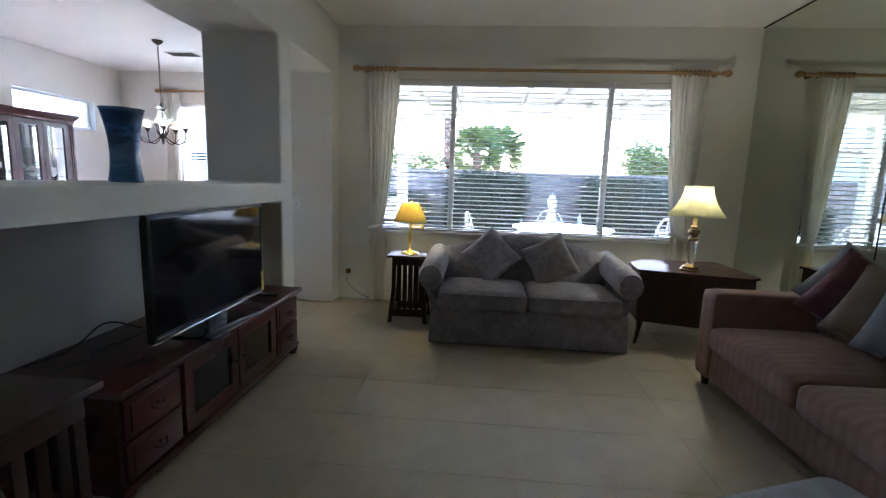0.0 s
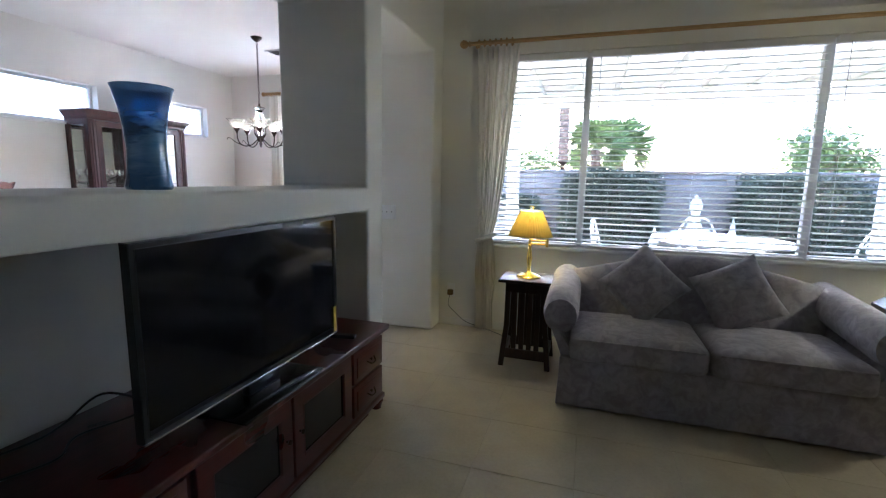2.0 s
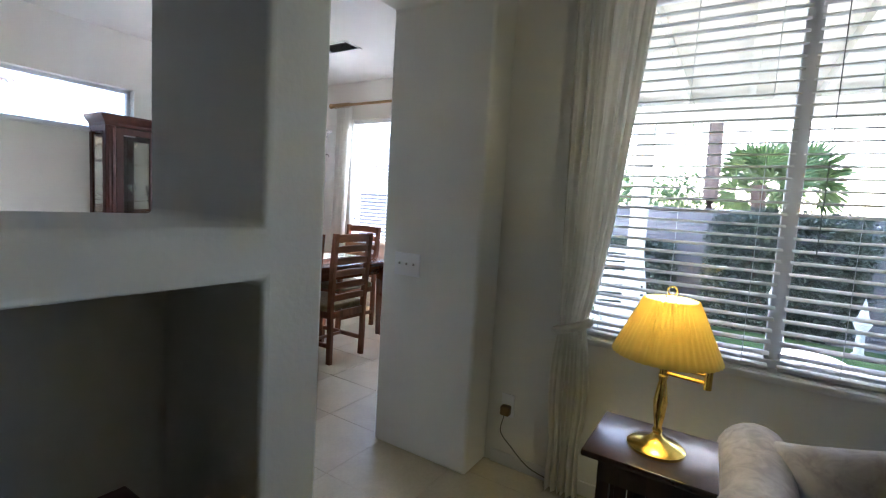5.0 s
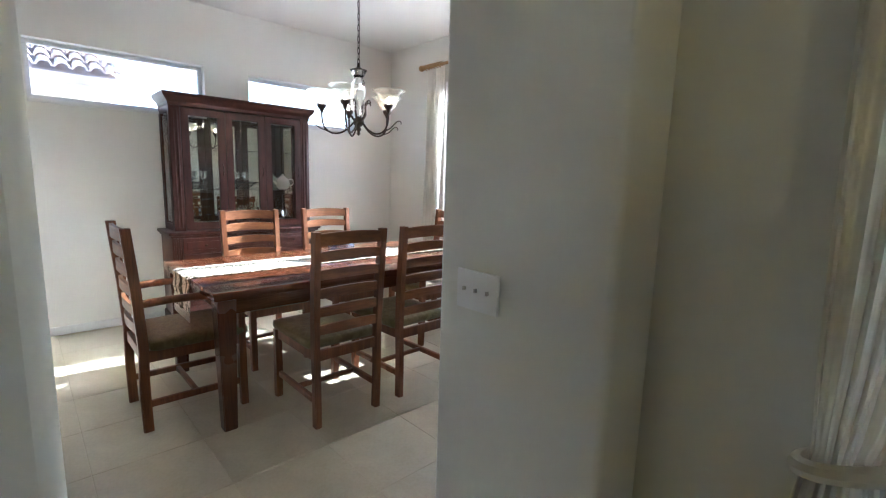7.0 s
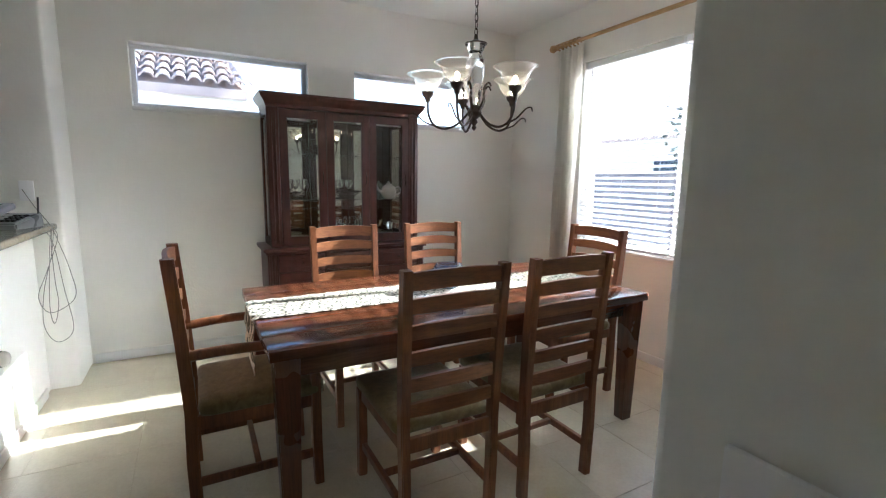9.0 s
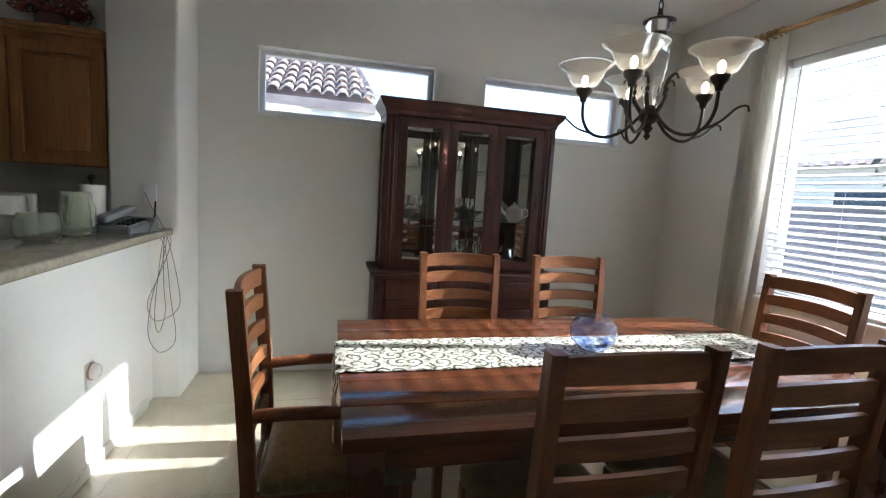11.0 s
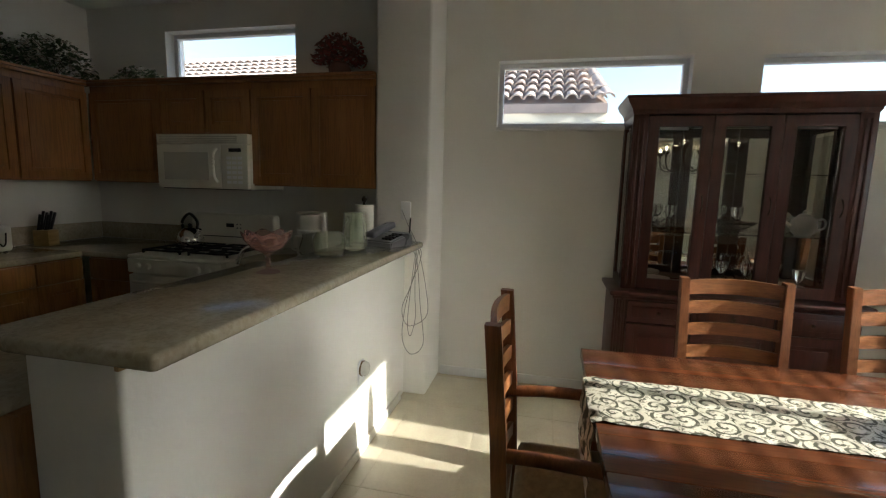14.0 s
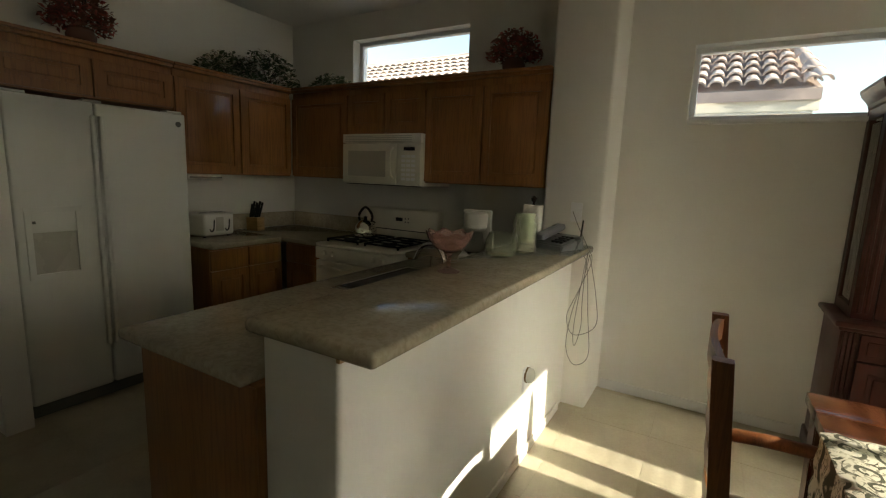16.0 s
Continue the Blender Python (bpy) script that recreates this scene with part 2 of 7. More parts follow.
def runner_material():
    """Cream cloth with dark green scrolling vines."""
    m, nt, b = shader("vine_runner_cloth")
    v = coords(nt)
    big = coords(nt, (13.0, 13.0, 13.0))
    cell = nt.nodes.new("ShaderNodeTexVoronoi")
    cell.voronoi_dimensions = "2D"
    cell.inputs["Scale"].default_value, cell.inputs["Randomness"].default_value = 1.0, 0.55
    nt.links.new(big, cell.inputs["Vector"])
    away = nt.nodes.new("ShaderNodeVectorMath")
    away.operation = "SUBTRACT"
    nt.links.new(big, away.inputs[0])
    nt.links.new(cell.outputs["Position"], away.inputs[1])
    sep = nt.nodes.new("ShaderNodeSeparateXYZ")
    nt.links.new(away.outputs[0], sep.inputs[0])
    turn = nt.nodes.new("ShaderNodeMath")
    turn.operation = "ARCTAN2"
    nt.links.new(sep.outputs[1], turn.inputs[0])
    nt.links.new(sep.outputs[0], turn.inputs[1])
    swirl = nt.nodes.new("ShaderNodeMath")
    swirl.operation = "MULTIPLY_ADD"
    swirl.inputs[1].default_value = 15.0
    nt.links.new(cell.outputs["Distance"], swirl.inputs[0])
    nt.links.new(turn.outputs[0], swirl.inputs[2])
    sine = nt.nodes.new("ShaderNodeMath")
    sine.operation = "SINE"
    nt.links.new(swirl.outputs[0], sine.inputs[0])
    leaf = noise_tex(nt, v, 60, 2, 0.5, 1.0)
    vine = ramp(nt, sine.outputs[0], [(0.36, (0, 0, 0)), (0.62, (1, 1, 1))])
    leaves = ramp(nt, leaf, [(0.54, (0, 0, 0)), (0.6, (1, 1, 1))])
    dark = mixed(nt, vine, leaves, 0.7, "LIGHTEN")
    cut = ramp(nt, noise_tex(nt, v, 22, 2), [(0.3, (0, 0, 0)), (0.44, (1, 1, 1))])
    c = mixed(nt, (0.52, 0.49, 0.39), (0.05, 0.05, 0.028), mixed(nt, dark, cut, 1.0, "MULTIPLY"))
    nt.links.new(c, b.inputs["Base Color"])
    b.inputs["Roughness"].default_value = 0.9
    bumped(nt, b, noise_tex(nt, v, 500, 1), 0.4, 0.001)
    return m


SEEDED = clear("seeded_glass", (1.0, 0.97, 0.92), 0.16, 1.2)
SEEDED.node_tree.nodes["Principled BSDF"].inputs["Transmission Weight"].default_value = 0.82
TILE, GRANITE, RUNNER = tile_material(), granite_material(), runner_material()


# ---- mesh helpers ----
def part(name, bm, material, parent=None, label="", sharp=38):
    """Links a bmesh as one mesh object, under a thing or a part."""
    me = bpy.data.meshes.new(name)
    bmesh.ops.recalc_face_normals(bm, faces=bm.faces)
    bm.to_mesh(me)
    bm.free()
    me.materials.append(material)
    me.shade_smooth()
    me.set_sharp_from_angle(angle=radians(sharp))
    ob = new(name, me)
    if parent:
        ob.parent = parent
    if label:
        tagged(ob, label)
    return ob


def empty(name, label, category, group="", m=None):
    ob = tagged(new(name), label, category, group)
    ob.empty_display_size = 0.1
    if m is not None:
        ob.matrix_basis = m
    return ob


def box(bm, lo, hi, bev=0.0, seg=2, turn=None):
    lo, hi = Vector(lo), Vector(hi)
    m = Matrix.Translation((lo + hi) / 2) @ (turn or Matrix()) @ Matrix.Diagonal((*(hi - lo), 1))
    vs = bmesh.ops.create_cube(bm, size=1.0, matrix=m)["verts"]
    if bev:
        es = list({e for v in vs for e in v.link_edges})
        bmesh.ops.bevel(bm, geom=es, offset=bev, segments=seg, profile=0.5, affect="EDGES")
    return bm


def B(lo, hi, bev=0.0, seg=2):
    return box(bmesh.new(), lo, hi, bev, seg)


def lathe(bm, profile, at=(0, 0, 0), seg=24, tilt=None):
    rings = []
    for r, z in profile:
        ring = []
        for i in range(seg):
            a = 2 * math.pi * i / seg
            p = Vector((r * math.cos(a), r * math.sin(a), z))
            if tilt is not None:
                p = tilt @ p
            ring.append(bm.verts.new(p + Vector(at)))
        rings.append(ring)
    for a, c in zip(rings, rings[1:]):
        for i in range(seg):
            bm.faces.new((a[i], a[(i + 1) % seg], c[(i + 1) % seg], c[i]))
    for ring, rz in ((rings[0], profile[0]), (rings[-1], profile[-1])):
        if rz[0] > 1e-5:
            bm.faces.new(ring)
    return bm


def shell(profile, wall):
    """A closed profile for lathe() of a thin-walled vessel."""
    return profile + [(max(r - wall, 0.0008), z + (wall if i == 0 else 0)) for i, (r, z) in reversed(list(enumerate(profile)))]


def tube(bm, pts, r, seg=8, r_end=None):
    pts = [Vector(p) for p in pts]
    rings, n = [], len(pts)
    up = Vector((0, 0, 1))
    for i, p in enumerate(pts):
        d = (pts[min(i + 1, n - 1)] - pts[max(i - 1, 0)]).normalized()
        side = d.cross(up)
        if side.length < 1e-3:
            side = d.cross(Vector((1, 0, 0)))
        side.normalize()
        other = side.cross(d)
        rr = r if r_end is None else r + (r_end - r) * i / (n - 1)
        rings.append([bm.verts.new(p + rr * (math.cos(2 * math.pi * k / seg) * side + math.sin(2 * math.pi * k / seg) * other)) for k in range(seg)])
    for a, c in zip(rings, rings[1:]):
        for k in range(seg):
            bm.faces.new((a[k], a[(k + 1) % seg], c[(k + 1) % seg], c[k]))
    bm.faces.new(rings[0])
    bm.faces.new(rings[-1])
    return bm


def smooth_path(pts, n=8):
    """Catmull-Rom through the points."""
    pts = [Vector(p) for p in pts]
    q = [pts[0] * 2 - pts[1]] + pts + [pts[-1] * 2 - pts[-2]]
    out = []
    for i in range(1, len(q) - 2):
        for k in range(n):
            t = k / n
            a, b, c, d = q[i - 1], q[i], q[i + 1], q[i + 2]
            out.append(0.5 * (2 * b + (c - a) * t + (2 * a - 5 * b + 4 * c - d) * t * t + (3 * b - a - 3 * c + d) * t ** 3))
    return out + [pts[-1]]


def roundbox(bm, lo, hi, r, n=10, crown=0.0, turn=None):
    """A soft block: rounded edges, domed top; for upholstery."""
    lo, hi = Vector(lo), Vector(hi)
    mid, half = (lo + hi) / 2, (hi - lo) / 2
    tmp = bmesh.new()
    bmesh.ops.create_cube(tmp, size=2.0)
    bmesh.ops.subdivide_edges(tmp, edges=tmp.edges[:], cuts=n, use_grid_fill=True)
    for v in tmp.verts:
        a = v.co.copy()
        u = Vector([math.copysign(1 - (1 - abs(k)) ** 1.0, k) for k in a])
        p = Vector([u[i] * half[i] for i in range(3)])
        core = Vector([max(-(half[i] - r), min(half[i] - r, p[i])) for i in range(3)])
        d = p - core
        if d.length > 1e-6:
            p = core + d.normalized() * r
        p.z += crown * (1 - a.x ** 2) * (1 - a.y ** 2) * (1 if a.z > 0 else -0.3) * abs(a.z)
        v.co = (turn @ p if turn else p) + mid
    me = bpy.data.meshes.new("tmp")
    tmp.to_mesh(me)
    tmp.free()
    bm.from_mesh(me)
    bpy.data.meshes.remove(me)
    return bm


def pillow_mesh(w, h, d, n=16, seed=0):
    """A scatter cushion standing in the xz plane, with pinched corners and slight creases."""
    bm = bmesh.new()
    grid = {}
    for s in (-1, 1):
        for i in range(n + 1):
            for j in range(n + 1):
                u, v = 2 * i / n - 1, 2 * j / n - 1
                edge = i in (0, n) or j in (0, n)
                if edge and s == 1:
                    continue
                t = max(0.0, (1 - u * u) * (1 - v * v)) ** 0.42
                x = u * w / 2 * (1 - 0.07 * (1 - v * v))
                z = v * h / 2 * (1 - 0.07 * (1 - u * u))
                crease = 0.012 * noise.noise(Vector((u * 2.1, v * 2.1, seed * 3.7 + s)))
                grid[s, i, j] = bm.verts.new((x, s * (d / 2 * t) + (0 if edge else crease * s), z))
    at = lambda s, i, j: grid.get((s, i, j)) or grid[-1, i, j]
    for s in (-1, 1):
        for i in range(n):
            for j in range(n):
                bm.faces.new((at(s, i, j), at(s, i + 1, j), at(s, i + 1, j + 1), at(s, i, j + 1)))
    return bm


def solid_cells(xs, ys, zs, solid):
    """One closed mesh of the grid cells for which solid(i, j, k) holds."""
    bm = bmesh.new()
    verts = {}
    nx, ny, nz = len(xs) - 1, len(ys) - 1, len(zs) - 1
    full = lambda i, j, k: 0 <= i < nx and 0 <= j < ny and 0 <= k < nz and solid(i, j, k)

    def vert(i, j, k):
        if (i, j, k) not in verts:
            verts[i, j, k] = bm.verts.new((xs[i], ys[j], zs[k]))
        return verts[i, j, k]

    for i in range(nx):
        for j in range(ny):
            for k in range(nz):
                if not full(i, j, k):
                    continue
                for a, sides in ((0, (0, 1)), (1, (0, 1)), (2, (0, 1))):
                    for s in sides:
                        step = [0, 0, 0]
                        step[a] = 1 if s else -1
                        if full(i + step[0], j + step[1], k + step[2]):
                            continue
                        o, q = [x for x in (0, 1, 2) if x != a]
                        loop = []
                        for da, db in ((0, 0), (1, 0), (1, 1), (0, 1)):
                            c = [i, j, k]
                            c[a] += s
                            c[o] += da
                            c[q] += db
                            loop.append(vert(*c))
                        bm.faces.new(loop)
    bmesh.ops.dissolve_limit(bm, angle_limit=radians(1), verts=bm.verts, edges=bm.edges)
    return bm


def ring_mesh(lo, hi, ax, rail, fill=0.0):
    """A flat frame across axis ax, its opening closed by a web of thickness fill at the back (0: open)."""
    a = [k for k in (0, 1, 2) if k != ax]
    cut = [None, None, None]
    for k in a:
        cut[k] = [lo[k], lo[k] + rail, hi[k] - rail, hi[k]]
    cut[ax] = [lo[ax], lo[ax] + fill, hi[ax]] if fill else [lo[ax], hi[ax]]
    mid = lambda c: c[a[0]] == 1 and c[a[1]] == 1
    bm = solid_cells(cut[0], cut[1], cut[2], lambda i, j, k: not mid((i, j, k)) or (fill > 0 and (i, j, k)[ax] == 0))
    es = [e for e in bm.edges if len(e.link_faces) == 2 and e.calc_face_angle(0) > 0.5]
    bmesh.ops.bevel(bm, geom=es, offset=0.0025, segments=2, affect="EDGES")
    return bm


def holed_wall(name, x0, x1, y0, y1, z1, holes, label, axis):
    """A wall along x or y, z from 0, with openings (from, to, sill, head)."""
    along = sorted({x0 if axis == 0 else y0, x1 if axis == 0 else y1, *[h for o in holes for h in o[:2]]})
    zs = sorted({0.0, z1, *[h for o in holes for h in o[2:]]})
    xs, ys = (along, [y0, y1]) if axis == 0 else ([x0, x1], along)

    def solid(i, j, k):
        n = i if axis == 0 else j
        m, z = (along[n] + along[n + 1]) / 2, (zs[k] + zs[k + 1]) / 2
        return not any(a < m < b and c < z < d for a, b, c, d in holes)

    ob = part(name, solid_cells(xs, ys, zs, solid), WALL)
    return tagged(ob, label, "wall", kind="structure")
# ---- the shell of the house ----
CEILING = 2.855
FAR, NORTH, LIVING_N, EAST = -5.80, 7.09, 4.84, 2.60
W1, W2, WK = (3.722, 4.965, 1.875, 2.32), (5.365, 6.575, 1.88, 2.305), (0.98, 2.157, 2.12, 2.64)
LW = (-1.11, 2.015, 0.775, 2.335)
# NW's right end, out of view, is cut short to block sun
NW = (-4.80, -3.42, 0.835, 2.385)

holed_wall("wall_west", FAR - 0.2, FAR, -2.6, NORTH + 0.2, CEILING, [W1, W2, WK], "cream plaster wall with three high narrow windows", 1)
holed_wall("wall_north_dining", FAR, -1.93, NORTH, NORTH + 0.2, CEILING, [NW], "cream plaster wall with a wide blind-covered window", 0)
holed_wall("wall_north_living", -2.13, EAST + 0.2, LIVING_N, LIVING_N + 0.2, CEILING, [LW], "cream plaster wall with a wide three-part window", 0)
holed_wall("wall_east_dining", -2.13, -1.93, LIVING_N + 0.2, NORTH, CEILING, [], "plain cream plaster wall", 1)
holed_wall("wall_east", EAST, EAST + 0.2, -2.6, LIVING_N, CEILING, [], "plain wall behind the wall mirror", 1)
holed_wall("wall_south", FAR, EAST + 0.2, -2.8, -2.6, CEILING, [], "plain cream plaster wall", 0)
holed_wall("wall_kitchen", FAR, -3.28, 0.0, 0.2, CEILING, [], "cream plaster wall behind the refrigerator", 0)
holed_wall("wall_partition", -3.40, -3.28, 0.2, 0.80, CEILING, [], "short cream wall end beside the refrigerator", 1)

# the thick wall with the media recess, the pass-through above it and the opening to the dining room
MX, MY, MZ = [-2.13, -2.03, -1.53], [-2.6, 1.24, 3.42, 3.625, 4.61, LIVING_N], [0.0, 1.125, 1.264, 2.345, CEILING]


def media_solid(i, j, k):
    if j == 1:
        return (k == 0 and i == 0) or k in (1, 3)
    if j == 3:
        return k == 3
    return True


media = tagged(part("wall_media", solid_cells(MX, MY, MZ, media_solid), WALL), "thick cream plaster wall with a recess and pass-through opening", "wall", kind="structure")
bev = media.modifiers.new("soft_corners", "BEVEL")
bev.width, bev.segments, bev.limit_method = 0.018, 3, "ANGLE"
media.data.set_sharp_from_angle(angle=radians(60))

pillar = tagged(part("wall_pillar", B((FAR, 2.97, 0), (-5.39, 3.345, CEILING), 0.02, 3), WALL), "cream plaster pillar at the end of the breakfast bar", "wall", kind="structure")
half = tagged(part("wall_half", B((-5.39, 2.91, 0), (-3.27, 3.19, 1.037), 0.015, 3), WALL), "low cream plaster wall carrying the breakfast bar", "wall", kind="structure")
ceil = tagged(part("ceiling", B((FAR - 0.2, -2.8, CEILING), (EAST + 0.2, NORTH + 0.2, CEILING + 0.15)), CEIL), "pale textured plaster ceiling", "ceiling", kind="structure")

# baseboards
for n, (lo, hi) in enumerate([((FAR, 3.36, 0), (FAR + 0.012, 4.49, 0.07)), ((FAR, 5.96, 0), (FAR + 0.012, NORTH, 0.07)), ((FAR + 0.012, NORTH - 0.012, 0), (-2.14, NORTH, 0.07)),
                              ((-1.5, LIVING_N - 0.012, 0), (2.54, LIVING_N, 0.07)), ((-5.29, 3.19, 0), (-3.28, 3.201, 0.06))]):
    tagged(part("baseboard", B(lo, hi, 0.003), TRIM if n < 4 else WALL), "low white painted baseboard along the wall", "baseboard", kind="structure")

# floor: a slab with recessed joints, tiles laid on it at the end of the file
floor = tagged(part("floor", B((FAR - 0.2, -2.8, -0.12), (EAST + 0.2, NORTH + 0.2, -0.0018)), GROUT), "floor of large square beige ceramic tiles", "floor", kind="structure")

# the mirror covering the east wall of the living room, in tall sheets
mirror = empty("wall_mirror", "full height wall mirror in tall seamed sheets", "mirror")
edges = [4.836, 3.21, 1.58, -0.05, -1.6, -2.59]
for a, c in zip(edges, edges[1:]):
    part("mirror_sheet", B((EAST - 0.007, c + 0.002, 0.02), (EAST - 0.001, a - 0.002, CEILING - 0.004), 0.001, 1), MIRROR, mirror)
for y in edges[1:-1]:
    part("seam", B((EAST - 0.0095, y - 0.004, 0.02), (EAST - 0.0072, y + 0.004, CEILING - 0.014)), BRONZE, mirror)
part("edge_strip", B((EAST - 0.012, -2.59, CEILING - 0.012), (EAST - 0.0075, 4.836, CEILING - 0.002)), BRONZE, mirror)


# ---- windows ----
def window_unit(name, axis, a0, a1, z0, z1, face, out, bars, label, sill=True):
    """An aluminium window set in a wall's opening. axis 0: along x. face: the inner wall face; out: the way outdoors (+1, -1)."""
    w = tagged(new(name), label, "window", kind="structure")
    w.empty_display_size = 0.1
    d0, d1 = face + out * 0.09, face + out * 0.15

    def slab(n, s, e, b, t, dep0, dep1, mat, label="", bevel=0.004):
        lo, hi = sorted((dep0, dep1))
        p = ((s, lo, b), (e, hi, t)) if axis == 0 else ((lo, s, b), (hi, e, t))
        return part(n, B(*p, bevel), mat, w, label)

    f = 0.032
    slab("window_frame", a0, a1, z1 - f, z1, d0, d1, ALU)
    slab("window_frame", a0, a1, z0, z0 + f, d0, d1, ALU)
    slab("window_frame", a0, a0 + f, z0 + f, z1 - f, d0, d1, ALU)
    slab("window_frame", a1 - f, a1, z0 + f, z1 - f, d0, d1, ALU)
    marks = [a0 + f] + list(bars) + [a1 - f]
    for m in bars:
        slab("mullion", m - 0.028, m + 0.028, z0 + f, z1 - f, d0, d1, ALU)
    for i, (s, e) in enumerate(zip(marks, marks[1:])):
        g = slab("pane", s + (0.028 if i else 0), e - (0.028 if i < len(marks) - 2 else 0), z0 + f, z1 - f, face + out * 0.118, face + out * 0.122, GLASS, "clear glass pane", 0.0)
        g.visible_shadow = False
    if sill:
        slab("window_sill", a0, a1, z0 - 0.03, z0 - 0.002, face - out * 0.03, face + out * 0.09, TRIM, "white painted sill", 0.006)
    return w


window_unit("window_1", 0, LW[0], LW[1], LW[2], LW[3], LIVING_N, 1, [-0.335, 1.257], "wide three-part aluminium window over the loveseat")
window_unit("window_2", 0, NW[0], NW[1], NW[2], NW[3], NORTH, 1, [-3.89], "two-part aluminium window behind the dining table")
window_unit("window_3", 1, W1[0], W1[1], W1[2], W1[3], FAR, -1, [], "high narrow aluminium window above the dining room")
window_unit("window_4", 1, W2[0], W2[1], W2[2], W2[3], FAR, -1, [], "high narrow aluminium window behind the china cabinet")
window_unit("window_5", 1, WK[0], WK[1], WK[2], WK[3], FAR, -1, [], "high narrow aluminium window above the kitchen cabinets")

slat_mesh = {}


def blind(x0, x1, y, z0, z1, pitch=0.046, tilt=8.0, label="white horizontal slat blind, open"):
    b = empty("window_blind", label, "blind", "window blinds", pose((x0 + x1) / 2, y, z0))
    w = x1 - x0
    part("headrail", B((-w / 2, -0.028, z1 - z0 - 0.05), (w / 2, 0.028, z1 - z0), 0.004), SLAT, b)
    part("bottom_rail", B((-w / 2, -0.026, 0.006), (w / 2, 0.026, 0.024), 0.006), SLAT, b)
    key = round(w, 3)
    if key not in slat_mesh:
        bm = bmesh.new()
        prof = [(-0.025, 0.0), (-0.012, 0.0035), (0.0, 0.0045), (0.012, 0.0035), (0.025, 0.0)]
        rows = []
        for x in (-w / 2, w / 2):
            rows.append([bm.verts.new((x, p, q)) for p, q in prof] + [bm.verts.new((x, p, q - 0.0028)) for p, q in reversed(prof)])
        k = len(rows[0])
        for i in range(k):
            bm.faces.new((rows[0][i], rows[0][(i + 1) % k], rows[1][(i + 1) % k], rows[1][i]))
        bm.faces.new(rows[0])
        bm.faces.new(rows[1])
        bmesh.ops.recalc_face_normals(bm, faces=bm.faces)
        me = bpy.data.meshes.new("slat")
        bm.to_mesh(me)
        bm.free()
        me.materials.append(SLAT)
        slat_mesh[key] = me
    n = int((z1 - z0 - 0.09) / pitch)
    for i in range(n):
        s = new("slat", slat_mesh[key])
        s.parent = b
        s.matrix_basis = pose(0, 0, 0.045 + pitch * (i + 0.5), tilt + 1.2 * math.sin(i * 1.7), 0, 0)
    for u in (-w * 0.38, 0, w * 0.38):
        part("ladder_cord", tube(bmesh.new(), [(u, -0.029, 0.02), (u, -0.029, z1 - z0 - 0.04)], 0.0012, 5), SLAT, b)
    part("pull_cord", tube(bmesh.new(), smooth_path([(-w / 2 + 0.07, -0.034, z1 - z0 - 0.05), (-w / 2 + 0.072, -0.036, (z1 - z0) * 0.6), (-w / 2 + 0.07, -0.035, (z1 - z0) * 0.3)], 3), 0.002, 5), CORD, b)
    return b


for a, c in ((LW[0] + 0.01, -0.35), (-0.32, 1.242), (1.272, LW[1] - 0.01)):
    blind(a, c, LIVING_N + 0.045, LW[2] + 0.0, LW[3] - 0.004)
for a, c in ((NW[0] + 0.01, -3.9), (-3.88, NW[1] - 0.01)):
    blind(a, c, NORTH + 0.045, NW[2], NW[3] - 0.004, tilt=18.0)
# ---- living room ----
def curtain(x0, x1, y, z0, z1, tie_x, tie_z, name, label, flip=1, group="living room curtains", spread=0.06, cloth=None):
    """A pleated curtain gathered at a tie. x0, x1: at the rod; it narrows to tie_x at the tie and hangs straight below."""
    th = empty(name, label, "curtain", group, pose((x0 + x1) / 2, y, z0))
    ox = (x0 + x1) / 2
    bm = bmesh.new()
    nu, nv = 84, 40
    layers = []
    for s in (0, 1):
        rows = []
        for j in range(nv + 1):
            v = j / nv
            z = z0 + (z1 - z0) * v
            if z >= tie_z:
                k = (z - tie_z) / (z1 - tie_z)
                k = k ** 0.62
                a = tie_x - spread + (x0 - tie_x + spread) * k
                c = tie_x + spread + (x1 - tie_x - spread) * k
                amp = 0.014 + 0.012 * math.sin(math.pi * k)
            else:
                k = (tie_z - z) / (tie_z - z0)
                a = tie_x - spread - 0.03 * math.sin(math.pi * min(k * 1.4, 1)) - 0.01 * k
                c = tie_x + spread + 0.03 * math.sin(math.pi * min(k * 1.4, 1)) + 0.03 * k
                amp = 0.015 + 0.008 * k
            row = []
            for i in range(nu + 1):
                u = i / nu
                ph = u * 2 * math.pi * 6.5 + 0.9 * math.sin(u * 13 + v * 2)
                w = amp * (math.sin(ph) + 0.35 * math.sin(ph * 2.3 + v * 5))
                bulge = 0.05 * math.exp(-((z - tie_z - 0.06) / 0.09) ** 2) * math.sin(math.pi * u)
                row.append(bm.verts.new((a + (c - a) * u - ox, w - bulge + 0.0016 * s, z - z0)))
            rows.append(row)
        layers.append(rows)
    for rows in layers:
        for j in range(nv):
            for i in range(nu):
                bm.faces.new((rows[j][i], rows[j][i + 1], rows[j + 1][i + 1], rows[j + 1][i]))
    part("cloth", bm, cloth or CURTAIN, th, sharp=80)
    if tie_z > z0 + 0.2:
        ring = []
        for i in range(25):
            a = 2 * math.pi * i / 24
            ring.append((tie_x - ox + (spread + 0.015) * math.cos(a), 0.05 * math.sin(a), tie_z - z0 - 0.03 + 0.03 * math.cos(a) * flip))
        part("tieback", tube(bmesh.new(), ring, 0.02, 8), CURTAIN, th)
    return th


